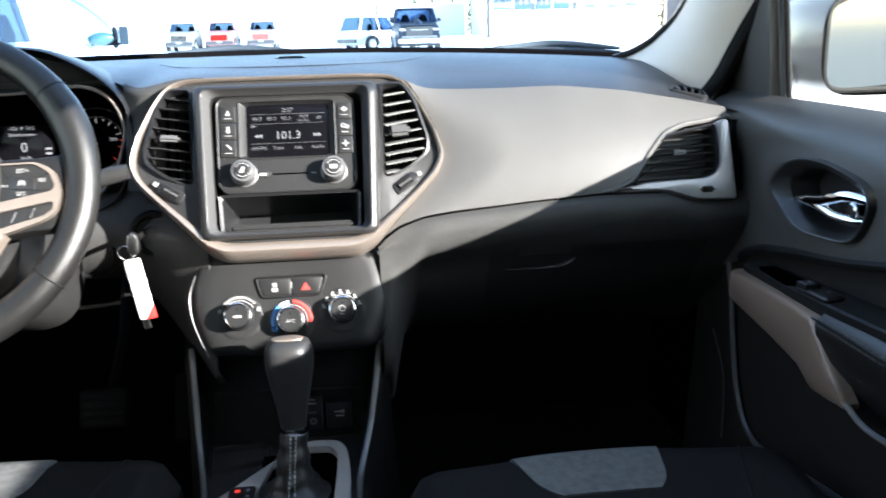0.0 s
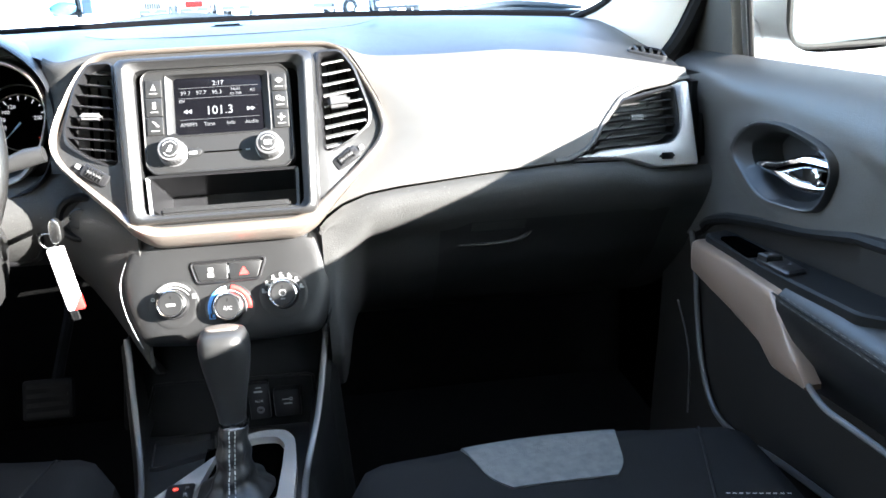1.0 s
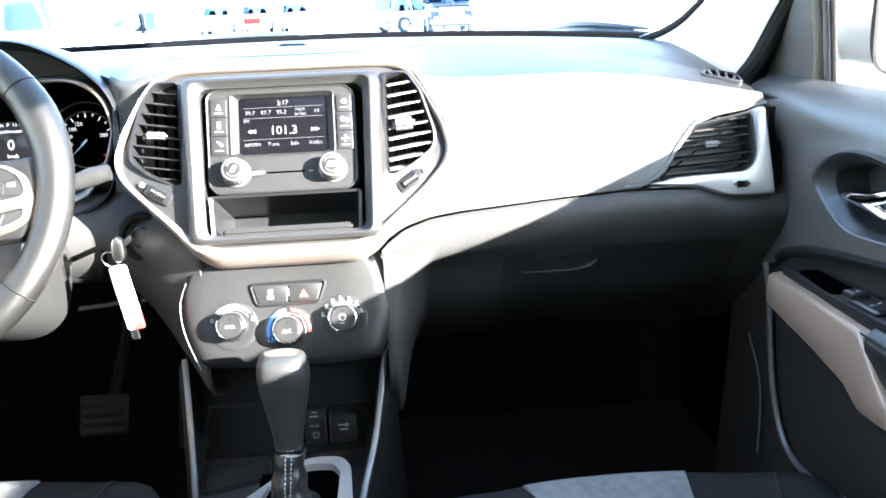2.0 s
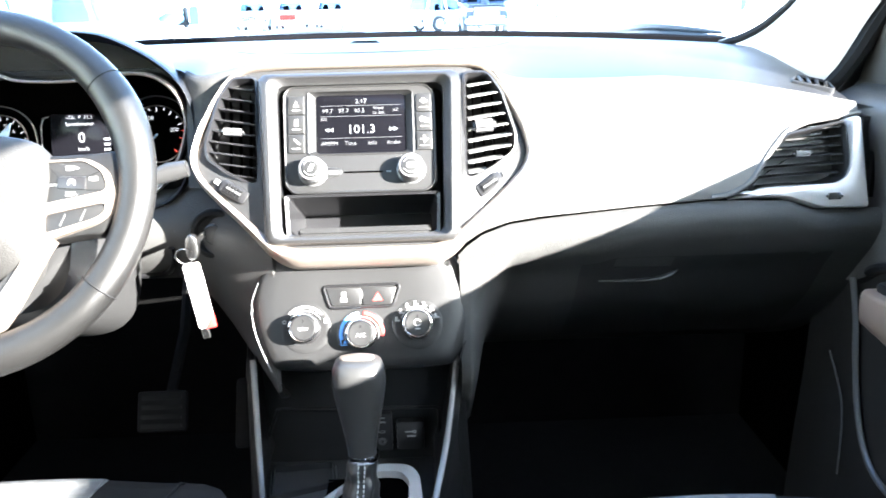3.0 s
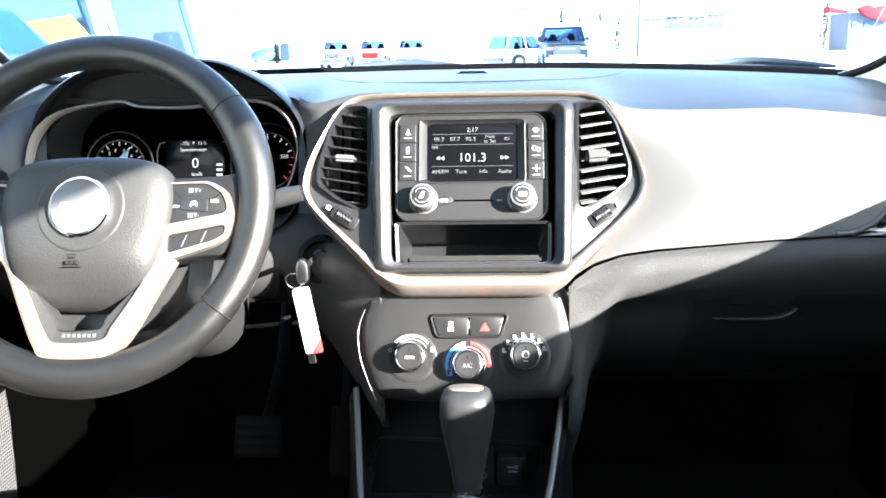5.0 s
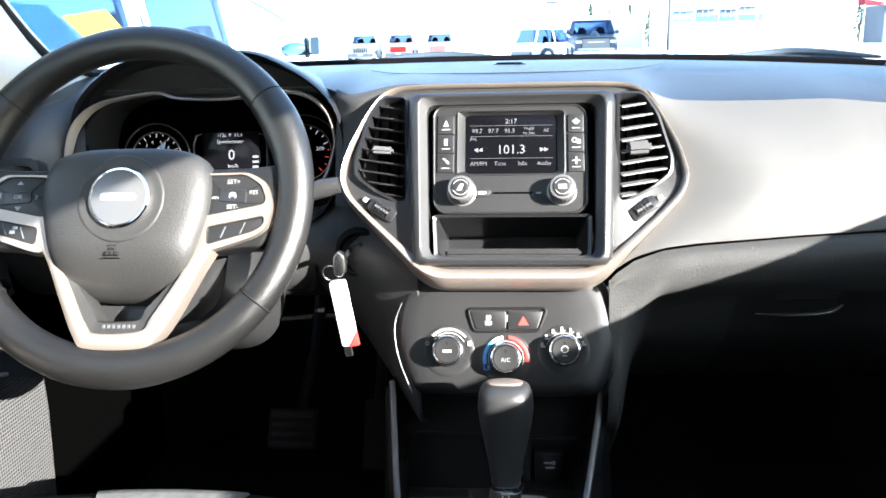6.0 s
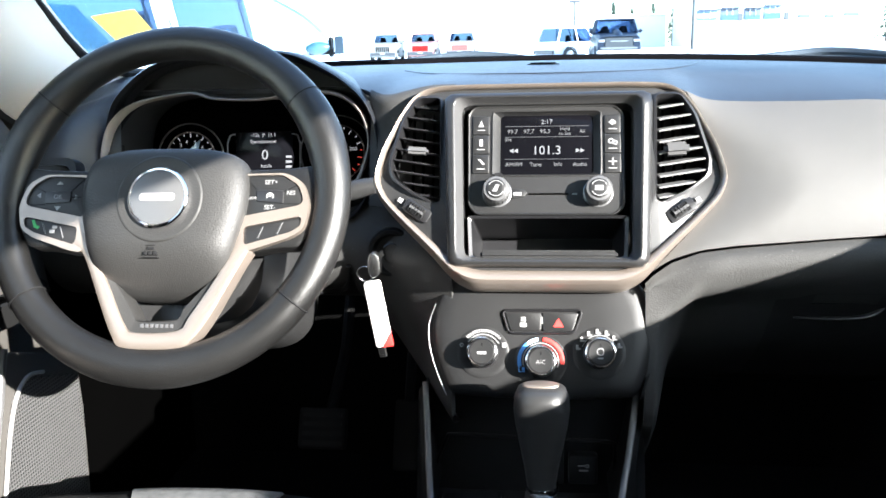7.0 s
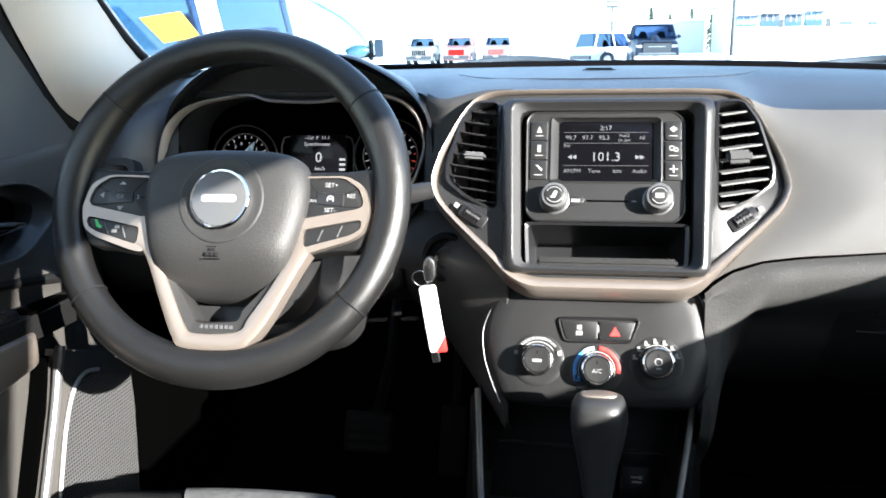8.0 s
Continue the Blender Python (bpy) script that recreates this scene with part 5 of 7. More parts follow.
vin = [(-0.064, -0.070), (-0.050, -0.102), (-0.031, -0.140), (-0.016, -0.150), (0.030, -0.147), (0.042, -0.131), (0.060, -0.102), (0.072, -0.080)]
vc = catmull([(a, b, 0) for a, b in vin], 40)
inw = lambda p, q: p + (Vector((0.003, -0.088, 0)) - p).normalized() * q * (0.35 + 0.65 * max(0.0, min(1.0, (-0.085 - p.y) / 0.05)))
part("spoke_insert", skin([[WF @ (inw(p, -0.002) + Vector((0, 0, 0.0085))) for p in vc], [WF @ (inw(p, 0.004) + Vector((0, 0, 0.0075))) for p in vc], [WF @ (inw(p, 0.013) + Vector((0, 0, 0.006))) for p in vc], [WF @ (inw(p, 0.015) + Vector((0, 0, 0.002))) for p in vc], [WF @ (inw(p, 0.015) + Vector((0, 0, -0.02))) for p in vc]], 0.002), PADMAT, wheel)
marks([rect(-0.013 + 0.0055 * k, -0.1435, -0.0092 + 0.0055 * k, -0.1395) for k in range(7)], 0.0068, 0.0078, WF, SATIN, wheel, "lettering_bar")

column = thing("steering_column", "black plastic steering column shroud with stalks", "steering column")
col = []
for k, (w, s) in enumerate(((-0.045, 0.86), (-0.07, 1.0), (-0.13, 1.02), (-0.21, 0.98), (-0.26, 0.94))):
    col.append([WF @ Vector((0.016 + 0.098 * s * math.copysign(abs(math.cos(a)) ** 0.6, math.cos(a)), -0.060 + 0.085 * s * math.copysign(abs(math.sin(a)) ** 0.7, math.sin(a)), w)) for a in np.linspace(0, 2 * math.pi, 40, endpoint=False)])
part("shroud", rings(col, True, True, True), UPRIGHT, column, "", 50)
part("stalk", tube([WF @ Vector((0.07, 0.0, -0.09)), WF @ Vector((0.15, 0.026, -0.10)), WF @ Vector((0.192, 0.040, -0.10)), WF @ Vector((0.212, 0.044, -0.10))], [0.006, 0.008, 0.012, 0.010], 12), UPRIGHT, column)
part("stalk", tube([WF @ Vector((-0.06, -0.02, -0.09)), WF @ Vector((-0.15, 0.0, -0.10)), WF @ Vector((-0.20, 0.006, -0.10))], [0.006, 0.007, 0.010], 12), GLOSSY, column)

# ---- ignition key with a tag ----
ign = thing("ignition_lock", "round black ignition lock in the dash", "ignition lock")
IG = plane_frame(-0.203, 0.060, 0.985, 0.15)
part("lock_collar", rings([[IG @ Vector((r * math.cos(a), r * math.sin(a), w)) for a in np.linspace(0, 2 * math.pi, 40, endpoint=False)] for r, w in ((0.034, -0.01), (0.033, 0.004), (0.030, 0.008), (0.026, 0.008), (0.022, 0.003))], True, False, True), LOWER, ign)
part("lock_neck", lathe([(0.034, -0.03), (0.036, -0.012)], 30, IG), LOWER, ign)
part("lock_barrel", lathe([(0.014, 0.0), (0.014, 0.010), (0.012, 0.012)], 24, IG), GLOSSY, ign)
keyt = thing("key_with_tag", "silver key in the lock with a white tag hanging", "key")
KF = plane_frame(-0.213, -0.020, 0.990, 0.0)
part("key_head", slab([(p.x, p.y) for p in catmull([(0.0, 0.016, 0), (0.0075, 0.010, 0), (0.0085, -0.008, 0), (0.004, -0.016, 0), (-0.004, -0.016, 0), (-0.0075, -0.006, 0), (-0.006, 0.010, 0)], 28, True)], -0.004, 0.006, 0.0025, 0, KF), STEEL, keyt, "polished key head")
part("key_blade", block((0.004, 0.008, 0.07), (0.0, 0.0, -0.036), 0.001, KF), STEEL, keyt)
part("split_ring", tube([KF @ Vector((-0.011 + 0.0105 * math.cos(a), -0.013 + 0.0105 * math.sin(a), 0.004 * math.sin(a))) for a in np.linspace(0, 2 * math.pi, 28, endpoint=False)], 0.0011, 6, True), STEEL, keyt)
TG = KF @ pose(0.004, -0.062, 0.006, 0, 0, 9)
tagp = part("tag", slab(rect(-0.0105, -0.044, 0.0105, 0.042), -0.003, 0.003, 0.0012, 0.004, TG), TAG, keyt, "blank white key tag")
part("red_corner", slab([(-0.003, -0.0445), (0.011, -0.0445), (0.011, -0.026)], -0.0032, 0.0034, 0.0006, 0.001, TG), RED, tagp)
part("second_key", slab(rect(-0.011, -0.060, -0.001, 0.004), -0.0065, -0.004, 0.0008, 0.002, TG), STEEL, keyt)

# ---- centre console and shifter ----
cons = thing("centre_console", "black centre console with silver side rails", "console")
RAIL_R = [(0.113, 0.0, 0.822), (0.111, -0.010, 0.798), (0.096, -0.055, 0.722), (0.079, -0.115, 0.678), (0.075, -0.165, 0.671), (0.073, -0.30, 0.671), (0.072, -0.55, 0.675)]
RAIL_L = [(-0.157, 0.012, 0.822), (-0.155, 0.0, 0.795), (-0.147, -0.050, 0.705), (-0.134, -0.115, 0.676), (-0.128, -0.165, 0.671), (-0.124, -0.30, 0.671), (-0.122, -0.55, 0.675)]
RR, RL = catmull(RAIL_R, 40), catmull(RAIL_L, 40)
yr, yl = [(p.y, p.x) for p in reversed(RR)], [(p.y, p.x) for p in reversed(RL)]
top_rows = []
for i in range(26):
    y = 0.06 - 0.024 * i
    a, b = ti(y, yl) + 0.002, ti(y, yr) - 0.002
    zt = 0.666 - 0.003 * max(0, min(1, (y + 0.10) / 0.1))
    top_rows.append([Vector((a + (b - a) * k / 8, y, zt + (0.002 if k in (0, 8) else 0))) for k in range(9)])
part("top_plate", skin(top_rows, 0.005), UPRIGHT, cons)
part("niche_back", skin([[Vector((x, 0.055, 0.84)) for x in (-0.156, 0.0, 0.113)], [Vector((x, 0.035, 0.76)) for x in (-0.156, 0.0, 0.113)], [Vector((x, 0.02, 0.655)) for x in (-0.156, 0.0, 0.113)]], 0.004), LOWER, cons)
part("niche_lip", tube([(-0.148, 0.012, 0.700), (-0.128, 0.004, 0.752), (-0.110, -0.001, 0.755), (0.0, -0.003, 0.752), (0.080, -0.001, 0.750), (0.089, 0.004, 0.745), (0.090, 0.010, 0.69)], 0.0025, 8), LOWER, cons)
for sg, R in ((-1, RL), (1, RR)):
    part("niche_side", skin([[p, p + Vector((0, (0.07 - p.y) * 0.5 if p.z > 0.69 else 0.0, 0)), Vector((p.x, 0.07, p.z)) if p.z > 0.69 else p + Vector((0, 0.0005, -0.001))] for p in R[:20]], 0.003), LOWER, cons)
    part("flank", skin([[p, p + Vector((sg * 0.010, 0.002, -0.012)), Vector((p.x + sg * 0.022, p.y + 0.004, 0.56)), Vector((p.x + sg * 0.024, p.y + 0.004, 0.42))] for p in R], 0.004), LOWER, cons)
    part("side_rail", tube(R, 0.0043, 10, flat=0.7), SATIN, cons, "satin grey side rail")
sock = part("power_socket", slab(rect(0.030, 0.680, 0.068, 0.722), -0.008, 0.006, 0.002, 0.005, Matrix(((1, 0, 0, 0), (0, 0, -1, 0.018), (0, 1, 0, 0), (0, 0, 0, 1)))), GLOSSY, cons, "black power socket cover")
XZ = Matrix(((1, 0, 0, 0), (0, 0, -1, 0.018), (0, 1, 0, 0), (0, 0, 0, 1)))
marks([rect(0.042, 0.7065, 0.052, 0.7085), arc_band(0.0545, 0.7075, 0.001, 0.0028, 0, 350), rect(0.044, 0.6995, 0.056, 0.702)], 0.006, 0.0064, XZ, PRINT, sock, "symbol")
port = part("media_port", slab(rect(-0.005, 0.678, 0.024, 0.733), -0.008, 0.002, 0.001, 0.003, XZ), GLOSSY, cons)
part("jack", lathe([(0.0055, 0.0), (0.0055, 0.004), (0.003, 0.0042), (0.0028, 0.002)], 20, XZ @ Matrix.Translation((0.010, 0.6925, 0))), SATIN, port)
words("AUX", 0.006, XZ, 0.009, 0.7065, 0.0022, PRINT, port)
marks([rect(0.003, 0.720, 0.015, 0.7225), rect(0.006, 0.7265, 0.014, 0.7285)], 0.002, 0.0026, XZ, PRINT, port, "symbol")
# coin slot beside the gate
part("coin_tray", rings([[Vector((p.x, p.y, w)) for p in offset(fillet([(-0.130, -0.080), (-0.052, -0.048), (-0.058, 0.002), (-0.138, -0.006)], 0.008), d)] for w, d in ((0.664, -0.004), (0.672, -0.002), (0.672, 0.001), (0.650, 0.003))], True, False, True), GLOSSY, cons)

shift = thing("gear_shifter", "black leather gear shifter with stitched boot in a silver gate", "gear shifter")
gate_o = [(-0.112, -0.215), (-0.070, -0.158), (-0.035, -0.110), (-0.004, -0.070), (0.016, -0.060), (0.050, -0.064), (0.064, -0.090), (0.068, -0.16), (0.066, -0.30), (-0.112, -0.30)]
gate_i = [(-0.058, -0.222), (-0.040, -0.120), (0.0, -0.085), (0.012, -0.079), (0.040, -0.082), (0.051, -0.105), (0.050, -0.16), (0.046, -0.235), (0.0, -0.25)]
part("gate_trim", holed([(p.x, p.y, 0) for p in fillet(gate_o, 0.012)], [fillet(gate_i, 0.008)], 0.664, 0.682, pose(-0.004, 0.034, 0)), SILVER, shift, "satin silver gate trim")
GD = pose(0.002, 0.040, -0.002)
pr = part("gear_display", slab(rect(-0.096, -0.262, -0.062, -0.188), 0.680, 0.6865, 0.001, 0.006, GD), GLOSSY, shift, "black gear display")
for k, l in enumerate("PRND"):
    words(l, 0.011, GD, -0.071, -0.2 - 0.0155 * k, 0.6868, PRINT, pr)
marks([arc_band(-0.085, -0.2, 0.0, 0.0035, 0, 350)], 0.6865, 0.6872, GD, REDLED, pr, "indicator")
def boot_at(f, a):
    """Point of the gathered boot at height f and angle a."""
    rx_ = 0.0168 + 0.009 * (1 - f) + 0.026 * max(0, (0.32 - f) / 0.32) ** 1.4
    ry_ = 0.0168 + 0.018 * (1 - f) + 0.040 * max(0, (0.25 - f) / 0.25) ** 1.5
    fold = 0.0026 * math.sin(f * 22 + 1.2 * math.sin(2 * a)) * (1 - f) ** 0.5 + 0.0022 * math.sin(7 * a + 4 * f) * (1 - f) + 0.0035 * noise.noise((3 * math.cos(a), 3 * math.sin(a), f * 5)) * (1 - f)
    if f > 0.94:
        fold *= 0.3
    return Vector((-0.012 + 0.006 * f + (rx_ + fold) * math.cos(a), -0.160 + 0.018 * f + (ry_ + fold) * math.sin(a), 0.668 + 0.090 * f))


boot = part("boot", rings([[boot_at(k / 26, a) for a in np.linspace(0, 2 * math.pi, 72, endpoint=False)] for k in range(27)], True, False, True), BOOT, shift, "creased leather boot with pale stitching", 70)
for da in (-0.17, 0.17):
    for k in range(17):
        f = 0.04 + 0.95 * k / 17
        n_ = Vector((0, -0.0006, 0.0002))
        part("stitch", tube([boot_at(f, -1.5708 + da / (1.4 - 0.6 * f)) + n_, boot_at(f + 0.035, -1.5708 + da / (1.4 - 0.6 * f)) + n_], 0.0007, 4), STITCH, boot)
kn_l = []
for z, rx_, ry_, dy in ((0.757, 0.0165, 0.0165, 0.0), (0.767, 0.0168, 0.017, 0.0), (0.786, 0.0195, 0.019, 0.002), (0.811, 0.0245, 0.022, 0.004), (0.836, 0.0295, 0.026, 0.006), (0.853, 0.0315, 0.028, 0.007), (0.867, 0.0305, 0.0275, 0.008), (0.876, 0.027, 0.024, 0.008), (0.880, 0.019, 0.016, 0.008)):
    kn_l.append([Vector((-0.006 + rx_ * math.copysign(abs(math.cos(a)) ** 0.8, math.cos(a)), -0.142 + dy + ry_ * math.copysign(abs(math.sin(a)) ** 0.8, math.sin(a)), z)) for a in np.linspace(0, 2 * math.pi, 32, endpoint=False)])
knob = part("shift_knob", rings(kn_l, True, True, True), KNOBM, shift, "smooth black shift knob", 50)
part("knob_inlay", slab([(p.x, p.y) for p in catmull([(-0.020, 0.006, 0), (0.0, 0.012, 0), (0.018, 0.006, 0), (0.014, -0.006, 0), (-0.016, -0.006, 0)], 24, True)], 0.0, 0.0025, 0.001, 0, pose(-0.006, -0.134, 0.8795)), BRONZE, knob)
part("gate_well", skin([[Vector((x, y, 0.672)) for x in (-0.060, 0.0, 0.046)] for y in (-0.045, -0.13, -0.215)], 0.003), BLACKVOID, shift)
part("chrome_collar", lathe([(0.0176, -0.005), (0.0188, -0.003), (0.0188, 0.003), (0.0180, 0.005)], 32, pose(-0.005, -0.142, 0.760)), CHROME, shift)

# ---- seats ----
def seat(nm, cx, front, name_label, z=0.740, insert=True):
    s = thing(nm, name_label, "seat")
    rows = []
    for i in range(21):
        f = i / 20
        y = front - 0.50 * f
        edge_ = math.sin(min(1, f / 0.12) * 1.5708)
        row = []
        for k in range(25):
            u = -1 + 2 * k / 24
            bol = 0.022 * max(0, (abs(u) - 0.55) / 0.45) ** 1.2 * (1 - max(0, (abs(u) - 0.85) / 0.15) ** 2 * 3.2)
            zz = z - 0.13 * (1 - edge_) + bol * min(1, f / 0.3 + 0.2) - 0.02 * f
            yy = y - 0.055 * abs(u) ** 2.2 * (1 - f)
            row.append(Vector((cx + u * 0.245, yy, zz)))
        rows.append(row)
    part("cushion", skin(rows, 0.09), CLOTH, s, "black cloth cushion", 60)
    if insert:
        rr = []
        for i in range(13):
            f = 0.015 + 0.285 * i / 12
            y = front - 0.50 * f
            edge_ = math.sin(min(1, f / 0.12) * 1.5708)
            row = []
            for k in range(13):
                uu = -0.51 + 0.87 * k / 12
                uu *= 1 - (0.9 if uu > 0 else 1.2) * f
                if i > 9:
                    uu *= 1 - 0.02 * (i - 9) ** 2
                row.append(Vector((cx + uu * 0.245, y - 0.055 * abs(uu) ** 2.2 * (1 - f), z - 0.13 * (1 - edge_) - 0.02 * f + 0.0022)))
            rr.append(row)
        part("grey_insert", skin(rr, 0.004), CLOTH_GREY, s, "grey melange cloth panel", 60)
    part("base", block((0.42, 0.44, 0.20), (cx, front - 0.30, 0.53), 0.02), LOWER, s)
    top = lambda q, u: z - 0.13 * (1 - math.sin(min(1, q / 0.12) * 1.5708)) + 0.022 * max(0, (u - 0.55) / 0.45) ** 1.2 * min(1, q / 0.3 + 0.2) - 0.02 * q
    at_ = lambda q, u: Vector((cx + u * 0.245, front - 0.50 * q - 0.055 * u ** 2.2 * (1 - q), top(q, u) + 0.001))
    part("bolster_seam", tube([at_(0.04 + 0.42 * k / 16, 0.76 - 0.22 * k / 16) for k in range(17)], 0.0016, 6), RUBBER, s)
    for q in (0.0, 0.022):
        for k in range(10):
            u = 0.62 + 0.024 * k
            part("stitch", tube([at_(0.39 + q + 0.16 * (u - 0.6), u), at_(0.39 + q + 0.16 * (u - 0.585), u + 0.015)], 0.0006, 4), STITCH, s)
    return s


seat("passenger_seat", 0.375, -0.168, "black cloth passenger seat with a grey front panel")
seat("driver_seat", -0.40, -0.055, "black cloth driver's seat under the wheel", 0.727)

# ---- pedals ----
brake = thing("brake_pedal", "black rubber brake pedal in the dark footwell", "pedal")
BP = plane_frame(-0.38, 0.30, 0.612, 0.5)
part("pad", slab(rect(-0.042, -0.034, 0.042, 0.036), -0.006, 0.006, 0.003, 0.008, BP), RUBBER, brake)
for k in range(4):
    part("tread_rib", block((0.07, 0.008, 0.003), (0, -0.024 + 0.016 * k, 0.006), 0.0012, BP), LOWER, brake)
part("pedal_arm", tube([BP @ Vector((0.01, 0.02, -0.006)), (-0.36, 0.42, 0.72), (-0.36, 0.50, 0.84), (-0.36, 0.588, 0.88)], 0.01, 8), LOWER, brake)
gas = thing("accelerator_pedal", "tall narrow black accelerator pedal", "pedal")
GP = plane_frame(-0.235, 0.31, 0.60, 0.6)
part("pad", slab(rect(-0.022, -0.06, 0.022, 0.06), -0.006, 0.006, 0.003, 0.008, GP), RUBBER, gas)
part("pedal_arm", tube([GP @ Vector((0.0, 0.04, -0.006)), (-0.235, 0.42, 0.74), (-0.235, 0.50, 0.84), (-0.235, 0.588, 0.88)], 0.009, 8), LOWER, gas)

# ---- doors ----
def inside(poly, a, b):
    hit = False
    for (x1, y1), (x2, y2) in zip(poly, poly[1:] + poly[:1]):
        if (y1 > b) != (y2 > b) and a < (x2 - x1) * (b - y1) / (y2 - y1) + x1:
            hit = not hit
    return hit


DOORP = [(1.152, 0.735), (1.148, 0.715), (1.135, 0.695), (1.112, 0.682), (1.095, 0.677), (1.05, 0.680), (1.00, 0.679), (0.975, 0.672), (0.95, 0.676), (0.90, 0.678), (0.80, 0.676), (0.70, 0.672), (0.60, 0.665), (0.50, 0.66), (0.43, 0.66)]


def door_x(z):
    """Depth of the door lining at height z, with its edges well rounded."""
    w = 0.034 if z < 1.10 else max(0.004, 0.034 - 0.6 * (z - 1.10))
    return sum(ti(z + w * k / 4, list(reversed(DOORP))) * (5 - abs(k)) for k in range(-4, 5)) / 25


def polar(loop, c, n=56):
    """Points of a closed outline at even angles about c."""
    out_ = []
    for k in range(n):
        a = 2 * math.pi * k / n
        d = (math.cos(a), math.sin(a))
        best = None
        for (x1, y1), (x2, y2) in zip(loop, loop[1:] + loop[:1]):
            ex, ey = x2 - x1, y2 - y1
            den = d[0] * ey - d[1] * ex
            if abs(den) < 1e-9:
                continue
            s_ = ((x1 - c[0]) * ey - (y1 - c[1]) * ex) / den
            q = ((x1 - c[0]) * d[1] - (y1 - c[1]) * d[0]) / den
            if s_ > 0 and -1e-6 <= q <= 1 + 1e-6:
                best = s_ if best is None else min(best, s_)
        out_.append((c[0] + d[0] * best, c[1] + d[1] * best))
    return out_


CRS = [(-1.2, 1.03), (-0.6, 1.012), (-0.332, 0.994), (-0.247, 0.976), (-0.151, 0.962), (-0.049, 0.943), (0.010, 0.925), (0.035, 0.908), (0.06, 0.895), (0.2, 0.86)]


def door(sgn, xo, y1, yo, zo, name, label, full):
    """Inner door panel; sgn picks the flank, xo, yo and zo shift it to where that door stands."""
    d = thing(name, label, "car door")
    bowl = [(-0.062, 1.050), (-0.068, 1.036), (-0.145, 0.997), (-0.247, 1.004), (-0.274, 1.014), (-0.297, 1.059), (-0.280, 1.080), (-0.201, 1.092), (-0.146, 1.091), (-0.103, 1.081)]
    hole = [(-0.097, 1.054), (-0.138, 1.079), (-0.191, 1.084), (-0.270, 1.071), (-0.286, 1.048), (-0.258, 1.016), (-0.201, 1.006), (-0.138, 1.011)]
    BC = (-0.195, 1.046)

    def dish(y, z):
        """Swell round the handle and the hollow between it, the top ridge and the crease."""
        r = math.hypot((y - BC[0]) / 0.135, (z - BC[1]) / 0.056)
        s_ = min(1, max(0, (1.100 - z) / (1.100 - ti(y, CRS))))
        near = 1.0 if r < 1 else math.exp(-((r - 1) / 0.42) ** 2)
        e = z - 1.129 - 0.135 * y
        ridge = 0.016 * math.exp(-math.hypot(e, 0.004) / 0.022) * min(1, max(0, (1.154 - z) / 0.016))
        return 0.004 * near - 0.010 * (1 - near) * math.sin(math.pi * s_) ** 0.7 + ridge * (1 - near)

    P = lambda y, z, dx=0.0: Vector((sgn * (door_x(z) + xo - dx), y + yo, z + zo))
    bl = [(p.x, p.y) for p in fillet(bowl, 0.034, 6)]
    inn = [(BC[0] + (a - BC[0]) * 0.96, BC[1] + (b - BC[1]) * 0.96) for a, b in bl]
    up, lo = bmesh.new(), bmesh.new()
    ys = [y1 - 0.010 * i for i in range(int((y1 + 1.10) / 0.010))]
    zt = [1.152, 1.150, 1.146, 1.14, 1.132, 1.124, 1.115, 1.106, 1.098]
    for bm, low in ((up, False), (lo, True)):
        cols = []
        for i, y in enumerate(ys):
            cz = max(0.41, ti(y, CRS))
            col = []
            if low:
                for k in range(30):
                    z = cz - 0.006 * k if k < 2 else cz - 0.006 - (cz - 0.006 - 0.39) * (k - 1) / 28
                    col.append((y - 0.0, z, -0.007 * min(1, k)))
            else:
                for z in zt + [1.09 + (cz - 1.09) * k / 28 for k in range(29)]:
                    col.append((y, z, dish(y, z)))
            cols.append([(a, b, bm.verts.new(P(a, b, c))) for a, b, c in col])
        for A, B in zip(cols, cols[1:]):
            for k in range(len(A) - 1):
                if not low and inside(inn, (A[k][0] + B[k][0]) / 2, (A[k][1] + A[k + 1][1]) / 2):
                    continue
                bm.faces.new((A[k][2], B[k][2], B[k + 1][2], A[k + 1][2]))
        bmesh.ops.recalc_face_normals(bm, faces=bm.faces)
        bm.normal_update()
        if (sum(f.normal.x * f.calc_area() for f in bm.faces) > 0) == (sgn > 0):
            bmesh.ops.reverse_faces(bm, faces=bm.faces[:])
            bm.normal_update()
        back = bmesh.ops.duplicate(bm, geom=bm.faces[:] + bm.edges[:] + bm.verts[:])["geom"]
        for v in back:
            if isinstance(v, bmesh.types.BMVert):
                v.co.x += sgn * 0.005
        bmesh.ops.reverse_faces(bm, faces=[f for f in back if isinstance(f, bmesh.types.BMFace)])
    part("upper_panel", up, DOORM, d, "black grained upper door panel", 50)
    # driver's lining takes the lighter door skin so that it reads as sunlit
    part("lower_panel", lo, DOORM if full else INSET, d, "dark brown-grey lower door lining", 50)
    # plate behind the lining, added so no daylight leaks through the handle recess
    part("outer_skin", block((0.02, 1.30, 0.74), (sgn * 0.80, yo - 0.52, 0.76), 0.01), PAINT_S, d, "unseen outer door plate that stops light leaks")
    part("crease_roll", tube([P(y, ti(y, CRS) + 0.004, -0.002) for y in np.linspace(0.03, -0.9, 60)], 0.007, 8), LOWER, d)
    pb, ph = polar(bl, BC), polar([(p.x, p.y) for p in fillet(hole, 0.026, 6)], BC)
    grow = lambda L, k: [(BC[0] + (a - BC[0]) * k, BC[1] + (b - BC[1]) * k) for a, b in L]
